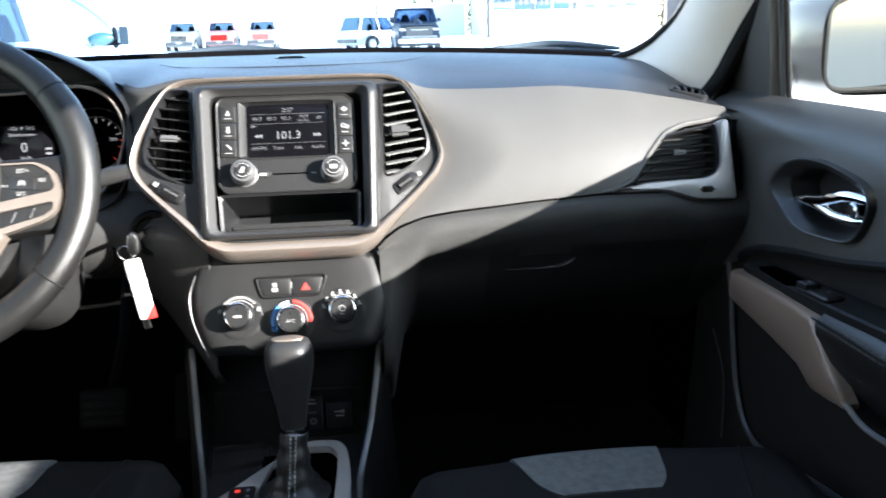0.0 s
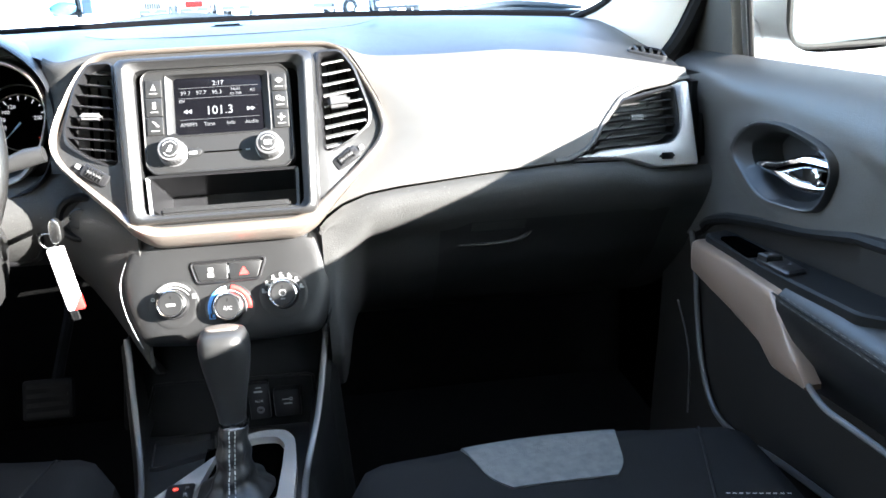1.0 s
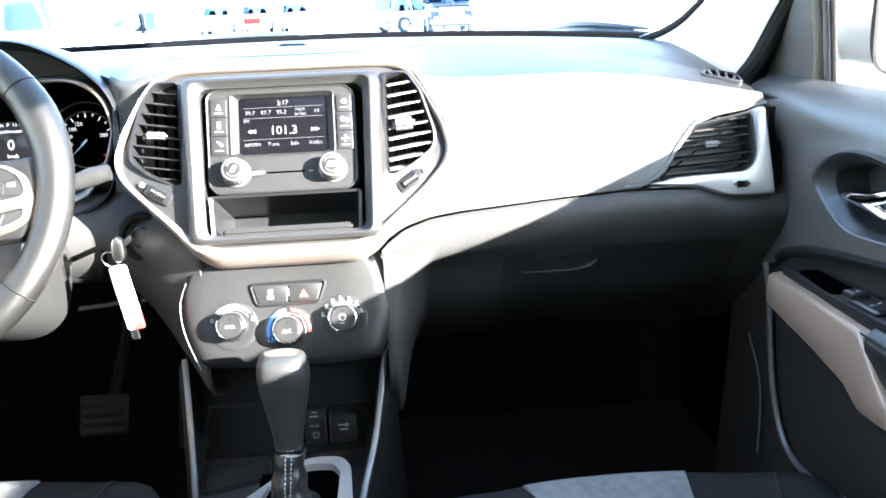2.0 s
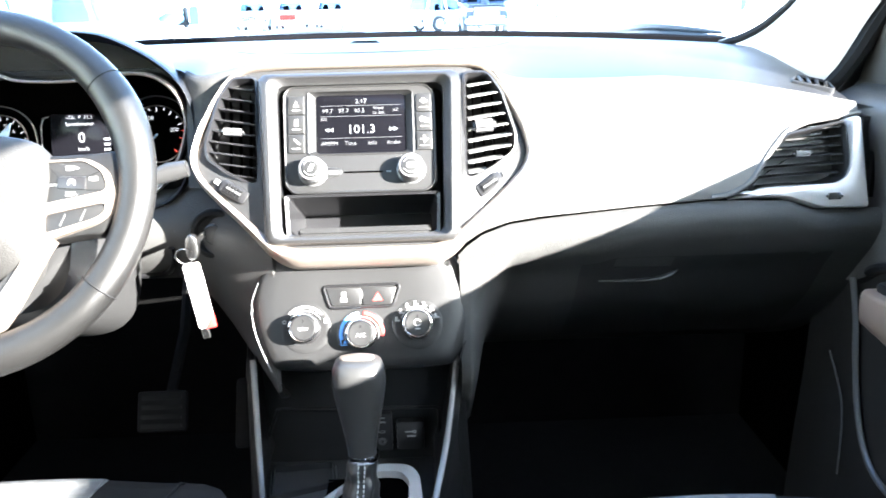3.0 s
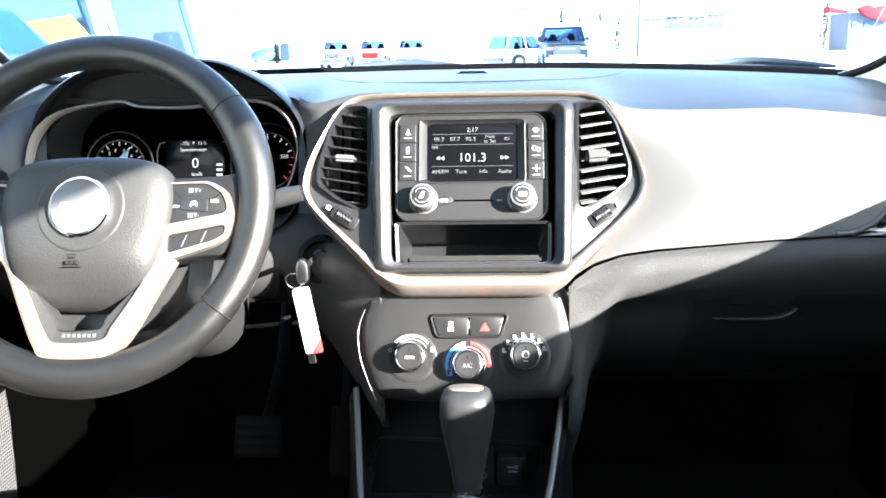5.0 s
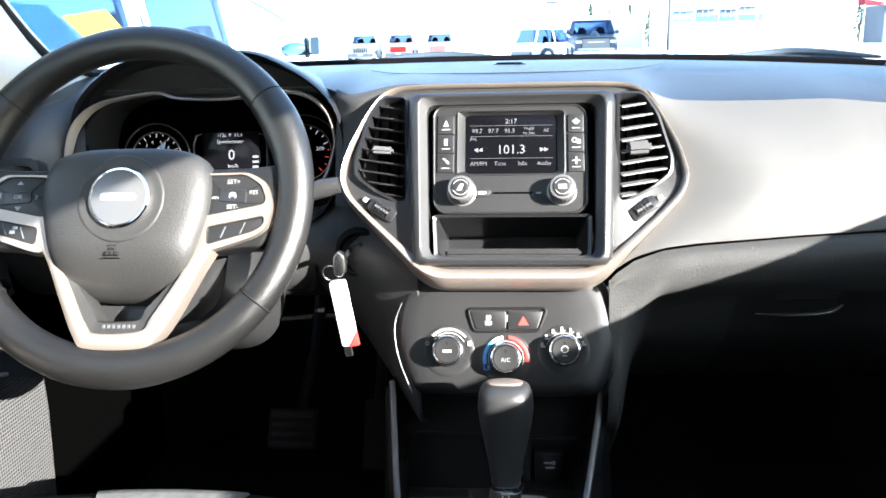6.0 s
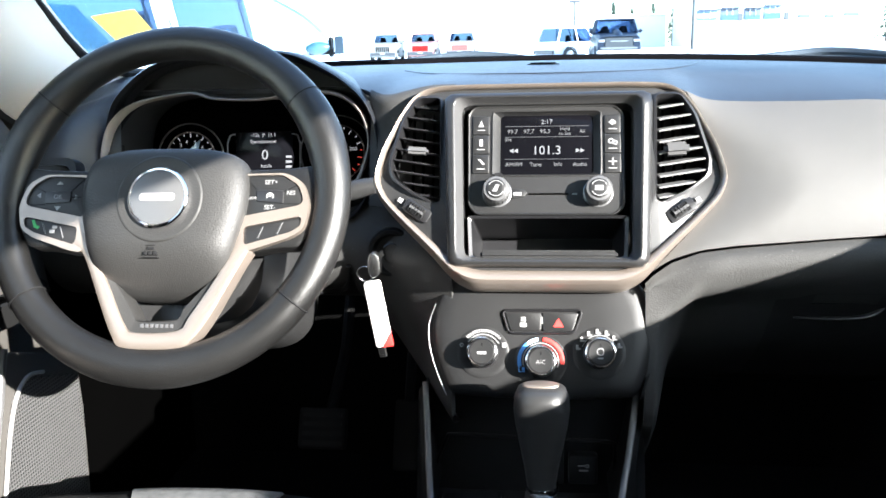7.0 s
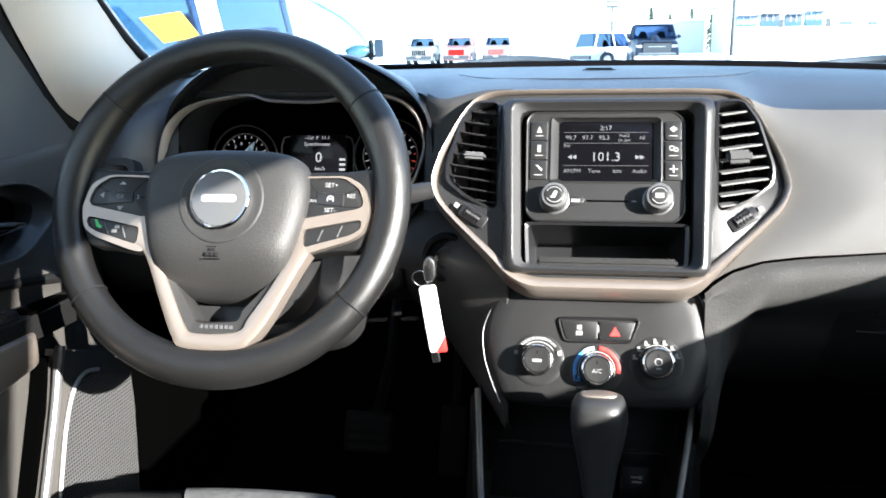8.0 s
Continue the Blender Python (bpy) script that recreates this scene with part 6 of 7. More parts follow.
    ringp = [[P(a, b, dx) for a, b in L] for L, dx in ((grow(pb, 1.05), -0.004), (grow(pb, 1.035), 0.008), (grow(pb, 1.0), 0.0125), (grow(pb, 0.955), 0.0115), ([(a[0] * 0.68 + b[0] * 0.32, a[1] * 0.68 + b[1] * 0.32) for a, b in zip(pb, ph)], 0.0090), (ph, 0.004), (grow(ph, 0.97), -0.008), (grow(ph, 0.92), -0.034))]
    bowlp = part("handle_bowl", rings(ringp[3:], True, False, False), FACE, d, "black handle recess with a raised lip", 60)
    part("bowl_lip", rings(ringp[:4] + [[P(a, b, 0.008) for a, b in grow(pb, 0.945)]], True, False, False), GLOSSY, bowlp, "smooth black lip", 60)
    part("bowl_back", rings([[P(a, b, -0.033) for a, b in grow(ph, 0.93)], [P(a, b, -0.034) for a, b in grow(ph, 0.1)]], True, False, True), GLOSSY, bowlp)
    h = part("door_handle", tube(catmull([P(-0.128, 1.036, 0.002), P(-0.165, 1.041, 0.006), P(-0.195, 1.046, 0.008), P(-0.225, 1.055, 0.008), P(-0.250, 1.061, 0.006), P(-0.283, 1.060, -0.002)], 26), [0.0055 + 0.0042 * min(1, k / 4) for k in range(26)], 12, flat=0.8), CHROME, d, "chrome double-bar inner door handle")
    part("lower_bar", tube(catmull([P(-0.130, 1.034, 0.001), P(-0.170, 1.038, 0.005), P(-0.200, 1.036, 0.007), P(-0.225, 1.032, 0.006), P(-0.255, 1.033, 0.003), P(-0.280, 1.038, -0.004)], 24), [0.005 + 0.0038 * min(1, k / 4) for k in range(24)], 12, flat=0.8), CHROME, h)
    part("lock_tab", block((0.010, 0.044, 0.024), P(-0.250, 1.047, 0.003), 0.005), CHROME, h)
    part("lock_pin", lathe([(0.009, 0.0), (0.0095, 0.003), (0.007, 0.005)], 20, Matrix.Translation(P(-0.262, 1.047, 0.009)) @ pose(0, 0, 0, 0, -90 * sgn, 0)), STEEL, h)
    # armrest behind the bronze pull
    arm = []
    for i in range(31):
        y = -0.290 - 0.62 * i / 30
        k = min(1, 0.4 + i / 8)
        top = 0.917 + 0.012 * k + 0.004 * i / 30
        sec = [(0.0, top + 0.022), (0.03, top + 0.018), (0.052, top + 0.012), (0.062, top + 0.004), (0.0655, top - 0.010), (0.063, top - 0.035), (0.050, top - 0.062), (0.02, top - 0.10), (0.0, top - 0.12)]
        arm.append([P(y, zz, dx - 0.004) for dx, zz in sec])
    armrest = part("armrest", rings(arm, True, True, True), LEATHER, d, "black padded armrest", 50)
    for q in (0.0, 0.008):
        for k in range(48):
            y = -0.290 - 0.0125 * k
            part("stitch", tube([P(y, 0.932 - q, 0.0612 + q * 0.08), P(y - 0.0075, 0.932 - q, 0.0612 + q * 0.08)], 0.0004, 4), THREAD, armrest)
    part("seam_gap", tube([P(-0.285, 0.928, 0.0605), P(-0.6, 0.929, 0.0612), P(-0.86, 0.931, 0.0612)], 0.0012, 5), RUBBER, armrest)
    ptop = [(-0.372, 0.858), (-0.328, 0.888), (-0.292, 0.920), (-0.281, 0.928), (-0.165, 0.925), (-0.043, 0.918)]
    pbot = [(-0.372, 0.853), (-0.364, 0.852), (-0.330, 0.846), (-0.295, 0.842), (-0.283, 0.846), (-0.258, 0.858), (-0.180, 0.867), (-0.110, 0.872), (-0.056, 0.876), (-0.043, 0.882)]
    dp = -0.15 if full else 0.0
    pull = []
    for k in range(81):
        a = -0.043 - 0.328 * k / 80
        z0, z1 = ti(a, pbot), ti(a, ptop)
        base_ = 0.048 + 0.016 * (-0.043 - a) / 0.33 - 0.006 * max(0.0, (a + 0.055) / 0.012) ** 2
        back_ = -0.035 + 0.020 * min(1, max(0, (-0.278 - a) / 0.02))
        pull.append([P(a + dp, z0 + (z1 - z0) * q, door_x(z0 + (z1 - z0) * q) - 0.677 + base_ + w) for q, w in ((0.0, back_), (0.0, -0.004), (0.03, 0.0), (0.10, 0.0025), (0.5, 0.0035), (0.90, 0.0025), (0.97, 0.0), (1.0, -0.004), (1.0, back_))])
    part("bronze_pull", rings(pull, True, True, True), BRONZE if full else BRONZE_SHADE, d, "bronze satin pull trim on the armrest", 50)
    # flat switch ledge over the pull
    LZ = lambda y: 0.926 + 0.070 * (-0.05 - y)
    led = lambda pts, h0: [P(a, LZ(a) + h0, door_x(0.94) - 0.677 + b) for a, b in pts]
    lo_ = [(p.x, p.y) for p in fillet([(-0.050, 0.034), (-0.19, 0.044), (-0.31, 0.049), (-0.42, 0.050), (-0.47, 0.02), (-0.47, -0.004), (-0.04, -0.004)], 0.008, 3)]
    part("switch_ledge", rings([led(lo_, -0.03), led(lo_, 0.0), led([(p.x, p.y) for p in offset([Vector((a, b, 0)) for a, b in lo_], 0.003)], 0.0025)], True, True, True), LOWER, d, "flat black switch ledge")
    tr = [(p.x, p.y) for p in fillet([(-0.092, 0.029), (-0.195, 0.042), (-0.190, 0.016), (-0.095, 0.010)], 0.006, 3)]
    shrink = lambda L, q: [(p.x, p.y) for p in offset([Vector((a, b, 0)) for a, b in L], q)]
    part("pull_cup", rings([led(shrink(tr, -0.003), 0.002), led(shrink(tr, -0.002), 0.0055), led(tr, 0.0055), led(shrink(tr, 0.002), 0.003)], True, False, True), BLACKVOID, d)
    sb = [(p.x, p.y) for p in fillet([(-0.212, 0.044), (-0.290, 0.047), (-0.282, 0.018), (-0.214, 0.012)], 0.006, 3)]
    sbp = part("switch_block", rings([led(sb, 0.002), led(sb, 0.006), led(shrink(sb, 0.003), 0.008)], True, True, True), GLOSSY, d)
    sq = lambda c, a, b: [(c[0] - a, c[1] - b), (c[0] + a, c[1] - b), (c[0] + a, c[1] + b), (c[0] - a, c[1] + b)]
    part("window_switch", rings([led(shrink(sq((-0.228, 0.034), 0.011, 0.010), q), h_) for q, h_ in ((0.0, 0.007), (0.001, 0.013), (0.004, 0.0145))], True, True, True), FACE, sbp)
    for c, a in (((-0.231, 0.034), 0.0022), ((-0.265, 0.039), 0.0016), ((-0.258, 0.026), 0.0016)):
        h0 = 0.0144 if a > 0.002 else 0.0079
        part("switch_mark", rings([led(sq(c, a, a), h_) for h_ in (h0, h0 + 0.0005)], True, True, True), PRINT, sbp)
    if not full:
        part("pocket_piping", tube(catmull([P(0.058, 0.90, 0.004), P(0.042, 0.849, 0.002), P(0.028, 0.784, 0.001), P(0.0, 0.715, 0.001), P(-0.048, 0.667, 0.001), P(-0.125, 0.660, 0.001), P(-0.25, 0.685, 0.001), P(-0.5, 0.72, 0.001)], 50), 0.0045, 8), SATIN, d, "satin grey piping line")
        part("armrest_piping", tube(catmull([P(-0.370, 0.858, 0.063), P(-0.400, 0.846, 0.060), P(-0.45, 0.842, 0.052), P(-0.62, 0.84, 0.038)], 24), 0.0035, 8), SATIN, d)
        part("edge_line", tube(catmull([P(0.10, 0.775, 0.001), P(0.046, 0.712, 0.001), P(0.028, 0.616, 0.001)], 14), 0.0014, 6), SATIN, d)
        pk = []
        for i in range(21):
            y = -0.06 - 0.75 * i / 20
            o_ = 0.004 + 0.026 * math.sin(min(1, i / 7) * 1.57)
            pk.append([P(y, 0.62, o_ * 0.2), P(y, 0.612, o_), P(y, 0.55, o_), P(y, 0.48, o_ * 0.9), P(y, 0.44, 0.0)])
        part("map_pocket", skin(pk, 0.004), LOWER, d)
    else:
        gr = [(-0.008, 0.826), (0.108, 0.786), (0.110, 0.726), (0.102, 0.64), (0.093, 0.58), (-0.135, 0.58), (-0.098, 0.686), (-0.070, 0.772), (-0.044, 0.818)]
        lp = [(p.x, p.y) for p in fillet(gr, 0.012, 3)]
        flat_ = lambda L, w: [Vector((sgn * (0.700 - w), a, b)) for a, b in L]
        fr = [(-0.060, 0.880), (0.02, 0.850), (0.113, 0.810), (0.116, 0.726), (0.098, 0.50), (-0.20, 0.50), (-0.132, 0.70), (-0.087, 0.81)]
        part("speaker_frame", rings([flat_(fr, -0.018), flat_(fr, -0.003), flat_(shrink(fr, 0.003), -0.001)], True, True, True), DOORM, d, "grey panel round the speaker", 40)
        sp = part("speaker_grille", rings([flat_(lp, -0.01), flat_(lp, 0.0), flat_(shrink(lp, 0.002), 0.002)], True, True, True), GRILLE, d, "perforated grey speaker grille in sun", 40)
        part("grille_piping", tube(catmull([Vector((sgn * 0.697, a, b)) for a, b in ((0.02, 0.822), (-0.012, 0.829), (-0.042, 0.815), (-0.069, 0.77), (-0.099, 0.686), (-0.14, 0.57))], 36), 0.0028, 8), SILVER, sp)
        part("door_edge_strip", tube(catmull([Vector((sgn * 0.696, a, b)) for a, b in ((-0.060, 0.885), (-0.070, 0.86), (-0.087, 0.81), (-0.132, 0.70), (-0.19, 0.56))], 36), 0.0065, 10), SATIN, d, "pale satin strip along the door lining")
        # a solid black slab stands in for the shade of the open gap
        gap = [(-0.072, 0.875), (-0.090, 0.81), (-0.137, 0.70), (-0.195, 0.55), (-0.206, 0.55), (-0.146, 0.71), (-0.095, 0.83), (-0.080, 0.875)]
        part("lining_gap", rings([flat_(gap, -0.024), flat_(gap, -0.006)], True, True, True), BLACKVOID, d)
    return d


def grille_mat():
    m = mat("perforated_speaker_mesh", (0.2, 0.2, 0.2), 0.55, 0.2, scale=60, vary=0.08, bump=0.0)
    nt = m.node_tree
    b = nt.nodes["Principled BSDF"]
    tc = nt.nodes.new("ShaderNodeTexCoord")
    vo = nt.nodes.new("ShaderNodeTexVoronoi")
    vo.inputs["Scale"].default_value, vo.inputs["Randomness"].default_value = 190.0, 0.0
    mp = nt.nodes.new("ShaderNodeMapping")
    mp.inputs["Scale"].default_value, mp.inputs["Location"].default_value = (0, 1, 1), (0, 0, 0)
    nt.links.new(tc.outputs["Object"], mp.inputs[0])
    nt.links.new(mp.outputs[0], vo.inputs["Vector"])
    ramp = nt.nodes.new("ShaderNodeMapRange")
    ramp.inputs[1].default_value, ramp.inputs[2].default_value = 0.26, 0.40
    nt.links.new(vo.outputs["Distance"], ramp.inputs[0])
    bp = nt.nodes.new("ShaderNodeBump")
    bp.inputs["Strength"].default_value, bp.inputs["Distance"].default_value = 1.0, 0.002
    nt.links.new(ramp.outputs[0], bp.inputs["Height"])
    nt.links.new(bp.outputs[0], b.inputs["Normal"])
    mx = nt.nodes.new("ShaderNodeMix")
    mx.data_type = "RGBA"
    mx.inputs[6].default_value, mx.inputs[7].default_value = (0.005, 0.005, 0.005, 1), (0.086, 0.086, 0.086, 1)
    nt.links.new(ramp.outputs[0], mx.inputs[0])
    nt.links.new(mx.outputs[2], b.inputs["Base Color"])
    return m


GRILLE = grille_mat()
door(1, -0.012, 0.185, -0.018, 0.0, "passenger_door", "black passenger door panel with chrome handle and bronze pull", False)
door(-1, 0.045, 0.045, 0.06, 0.012, "driver_door", "black driver's door panel with speaker grille in sun", True)

# ---- outside the car ----

gz = lambda y: 0.0 if y < 4 else 0.28 * min(1, (y - 4) / 34)
grows = []
for y in [-300, -60, -20, -8, -3, 0, 4, 8, 14, 20, 28, 38, 45, 60, 80, 120, 200, 400, 900]:
    grows.append([Vector((x, y, gz(y) + 0.02 * noise.noise((x * 0.2, y * 0.2, 0)))) for x in [-900, -300, -120, -60, -35, -20, -12, -7, -3, 0, 3, 7, 12, 20, 35, 60, 120, 300, 900]])
ground = finish("ground", rings(grows, False), SNOW)
tagged(ground, "bright trodden snow over a car park", "ground", kind="structure")


def wheel_part(parent, x, y, z, r=0.37, w=0.24):
    t = part("wheel", lathe([(r * 0.75, -w / 2), (r * 0.96, -w / 2), (r, -w * 0.35), (r, w * 0.35), (r * 0.96, w / 2), (r * 0.75, w / 2)], 28, pose(x, y, z, 0, 90, 0)), TYRE, parent)
    for sg in (-1, 1):
        part("rim", lathe([(r * 0.66, 0.0), (r * 0.64, 0.012), (r * 0.5, 0.006), (r * 0.12, 0.02)], 24, pose(x + sg * w * 0.5, y, z, 0, 90 * sg, 0)), SILVER, t)
        for k in range(5):
            part("spoke", block((0.05, r * 0.55, 0.02), (0, r * 0.34, 0.012), 0.006, pose(x + sg * w * 0.5, y, z, 0, 90 * sg, 0) @ pose(0, 0, 0, 0, 0, 72 * k)), STEEL, t)


def vehicle(name, label, category, paint, m, L, Wd, H, profile, cabin, clad=False, group="", truck=False, slots=None):
    """A parked vehicle, nose to +y: body swept from a side profile, cabin with its windows, wheels and lamps."""
    v = thing(name, label, category, group=group)
    secs = []
    for y, zl, zh in profile:
        hw = Wd / 2 * (1 - 0.10 * max(0, abs(y) / (L / 2) - 0.75) / 0.25)
        secs.append([Vector((hw * a, y, zl + (zh - zl) * b)) for a, b in ((-0.94, 0.0), (-1.0, 0.12), (-1.0, 0.6), (-0.96, 0.9), (-0.86, 1.0), (0.0, 1.01), (0.86, 1.0), (0.96, 0.9), (1.0, 0.6), (1.0, 0.12), (0.94, 0.0))])
    part("body", rings(secs, True, True, True), paint, v)
    belt, y0, y1, yt0, yt1 = cabin
    hw, ht = Wd / 2 * 0.95, Wd / 2 * 0.80
    cab = [[Vector((-hw, y0, belt)), Vector((hw, y0, belt)), Vector((hw, y1, belt)), Vector((-hw, y1, belt))], [Vector((-ht, yt0, H)), Vector((ht, yt0, H)), Vector((ht, yt1, H)), Vector((-ht, yt1, H))]]
    inner = [[p.lerp(Vector((0, (y0 + y1) / 2, p.z)), 0.03) for p in lp] for lp in cab]
    part("window_band", rings(inner, True, True, True), DEEPTINT, v)
    for sx in (-0.42, 0.42):
        part("seat_back", tube([(sx, (y0 + y1) / 2, belt - 0.1), (sx, (y0 + y1) / 2 - 0.05, belt + 0.16), (sx, (y0 + y1) / 2 - 0.07, belt + 0.34)], [0.24, 0.20, 0.12], 12, flat=0.5), CLOTH, v, "dark seat behind the glass")
    part("dash_shelf", block((Wd * 0.82, 0.4, 0.06), (0, y1 - 0.35, belt + 0.0), 0.02), RUBBER, v)
    roofl = [[p + Vector((0, 0, -0.05)) for p in cab[1]], [p + Vector((0, 0, 0.0)) for p in cab[1]], [p.lerp(Vector((0, (yt0 + yt1) / 2, H)), 0.12) + Vector((0, 0, 0.035)) for p in cab[1]]]
    part("roof", rings(roofl, True, True, True), paint, v)
    for a, b in zip(cab[0], cab[1]):
        part("roof_post", tube([a, b], 0.045, 8), paint, v)
    for f in ((0.38, 0.70) if L > 4 else (0.5,)):
        for sg in (-1, 1):
            part("roof_post", tube([Vector((sg * hw, y0 + (y1 - y0) * f, belt)), Vector((sg * ht, yt0 + (yt1 - yt0) * f, H))], 0.04, 8), PAINT_K if clad else paint, v)
    r = 0.37 if H > 1.65 else 0.33
    for sy in (L * 0.31, -L * 0.30):
        for sx in (-1, 1):
            part("wheel_arch", tube([Vector((sx * (Wd / 2 - 0.005), sy + (r + 0.05) * math.cos(a), r + (r + 0.05) * math.sin(a))) for a in np.linspace(-0.1, 3.24, 14)], 0.035, 6), PAINT_K, v)
            wheel_part(v, sx * (Wd / 2 - 0.1), sy, r, r)
    zf = profile[-1][2]
    part("grille", block((Wd * 0.62, 0.07, 0.52), (0, L / 2 + 0.01, zf - 0.24), 0.05) if truck else block((Wd * 0.60, 0.05, 0.40), (0, L / 2 - 0.005, zf - 0.26), 0.03), GRILLEGREY if truck else (slots or paint), v)
    if truck:
        part("grille_bar", block((Wd * 0.36, 0.03, 0.025), (0, L / 2 + 0.045, zf - 0.16), 0.006), PRINT, v)
        part("hood_edge", block((Wd * 0.80, 0.12, 0.06), (0, L / 2 - 0.06, zf + 0.03), 0.025), paint, v)
        part("skid_bar", block((Wd * 0.80, 0.10, 0.09), (0, L / 2 + 0.05, 0.70), 0.03), SATIN, v)
        part("bonnet_bulge", tube([(0, L / 2 - 0.25, zf + 0.0), (0, L / 2 - 0.6, zf + 0.10), (0, L / 2 - 1.5, zf + 0.17)], [0.10, 0.20, 0.22], 14, flat=0.9), paint, v)
    for k in range(0 if truck else 7):
        part("grille_slot", block((Wd * 0.046, 0.05, 0.36), (Wd * 0.075 * (k - 3), L / 2 + 0.022, zf - 0.26), 0.008), slots or FRIT, v)
    part("bumper", block((Wd * 0.96, 0.16, 0.2), (0, L / 2 + 0.02, 0.52), 0.05), SILVER if truck else PAINT_K, v)
    part("bumper", block((Wd * 0.94, 0.14, 0.2), (0, -L / 2 - 0.02, 0.52), 0.05), PAINT_K, v)
    for sx in (-1, 1):
        part("headlight", block((0.30, 0.06, 0.16), (sx * Wd * 0.37, L / 2 - 0.01, zf - 0.14), 0.03), PRINT, v)
        part("tail_light", block((0.16, 0.06, 0.26), (sx * Wd * 0.42, -L / 2 + 0.01, belt - 0.2), 0.03), PAINT_R, v)
        part("door_mirror", block((0.2, 0.12, 0.18), (sx * (Wd / 2 + 0.10), y1 - 0.35, belt + 0.10), 0.05), paint, v)
        for f in (0.30, 0.60):
            part("side_handle", block((0.02, 0.16, 0.03), (sx * (Wd / 2 + 0.005), y0 + (y1 - y0) * f, belt - 0.14), 0.008), paint, v)
    part("plate", block((0.32, 0.02, 0.12), (0, L / 2 + 0.11, 0.56), 0.005), PRINT, v)
    v.matrix_world = m
    return v


SUVP = lambda L, b: [(-L / 2, 0.5, b - 0.1), (-L / 2 + 0.12, 0.32, b), (-0.4 * L / 2, 0.28, b), (0.42 * L / 2, 0.28, b), (0.5 * L / 2, 0.28, b - 0.02), (L / 2 - 0.25, 0.32, b - 0.12), (L / 2, 0.48, b - 0.2)]
vehicle("pickup_truck", "dark blue pickup truck with a broad grille, parked facing the camera", "pickup truck", PAINT_B, pose(3.42, 40.6, gz(38), 0, 0, 180), 5.8, 2.02, 1.97, SUVP(5.8, 1.36), (1.34, -1.0, 1.25, -0.85, 0.75), truck=True)
vehicle("parked_suv", "white estate car parked beside the blue truck", "car", PAINT_W, pose(2.17, 46.1, gz(40), 0, 0, -55), 4.8, 1.94, 1.76, SUVP(4.8, 1.05), (1.03, -2.2, 1.2, -1.9, 0.4))
vehicle("parked_jeep", "pale dusty off-road car parked far across the snow", "car", PAINT_D, pose(-10.7, 60.0, gz(45), 0, 0, 180), 4.2, 1.88, 1.84, SUVP(4.2, 1.30), (1.28, -1.9, 0.55, -1.85, 0.40), group="far row of off-road cars")
vehicle("parked_jeep", "faded red off-road car parked far across the snow", "car", PAINT_F, pose(-8.1, 60.0, gz(45), 0, 0, 180), 4.2, 1.88, 1.84, SUVP(4.2, 1.30), (1.28, -1.9, 0.55, -1.85, 0.40), slots=REDSLOT, group="far row of off-road cars")
vehicle("parked_jeep", "pinkish off-road car parked far across the snow", "car", PAINT_P, pose(-5.4, 60.0, gz(45), 0, 0, 180), 4.2, 1.88, 1.84, SUVP(4.2, 1.30), (1.28, -1.9, 0.55, -1.85, 0.40), group="far row of off-road cars", slots=PINKSLOT)

# neighbour parked ahead on the left, seen along its flank
nb = thing("neighbour_car", "silver people carrier with a yellow window sticker", "car")
NX = -1.80
secs = []
for y, zl, zh in ((1.2, 0.5, 1.2), (1.35, 0.32, 1.235), (3.0, 0.28, 1.235), (5.0, 0.28, 1.235), (6.7, 0.28, 1.225), (7.3, 0.35, 1.08), (7.7, 0.45, 0.92)):
    secs.append([Vector((NX - 0.92 + 0.92 * a, y, zl + (zh - zl) * b)) for a, b in ((-0.94, 0.0), (-1.0, 0.12), (-1.0, 0.6), (-0.97, 0.95), (-0.9, 1.0), (0.9, 1.0), (0.97, 0.95), (1.0, 0.6), (1.0, 0.12), (0.94, 0.0))])
part("body", rings(secs, True, True, True), PAINT_S, nb, "silver lower body")
NT = lambda z: NX - 0.02 - 0.20 * (z - 1.24)
for a, b in ((1.55, 3.02), (3.30, 4.42)):
    part("side_window", skin([[Vector((NT(z), y, z)) for y in np.linspace(a + (0.25 if a < 2 else 0) * (z - 1.24), b, 4)] for z in (1.25, 1.45, 1.68)], 0.01), DEEPTINT, nb, "tinted side window")
part("side_window", skin([[Vector((NT(1.25), y, 1.25)) for y in (4.64, 5.5, 6.50)], [Vector((NT(1.40), y, 1.40)) for y in (4.62, 5.4, 6.28)], [Vector((NT(1.52), y, 1.52)) for y in (4.60, 5.2, 5.80)], [Vector((NT(1.60), y, 1.60)) for y in (4.58, 4.85, 5.15)]], 0.01), PALEGLASS, nb, "pale front door window")
part("far_window", skin([[Vector((NX - 1.82 + 0.20 * (z - 1.24), y, z)) for y in (1.6, 3.0, 6.2 - 2.2 * (z - 1.24))] for z in (1.30, 1.45, 1.62)], 0.01), PALEGLASS, nb)
for p0, p1, r in (((3.16, 1.22), (3.10, 1.72), 0.05), ((4.52, 1.22), (4.48, 1.72), 0.035)):
    part("roof_post", tube([(NT(p0[1]) - 0.03, p0[0], p0[1]), (NT(p1[1]) - 0.03, p1[0], p1[1])], r, 10), PAINT_S, nb)
part("roof_post", tube(catmull([(NT(1.23) - 0.02, 6.80, 1.23), (NT(1.40) - 0.02, 6.40, 1.40), (NT(1.52) - 0.02, 5.92, 1.525), (NT(1.62) - 0.02, 5.22, 1.625), (NT(1.70) - 0.02, 4.45, 1.70)], 18), 0.032, 8), PAINT_S, nb)
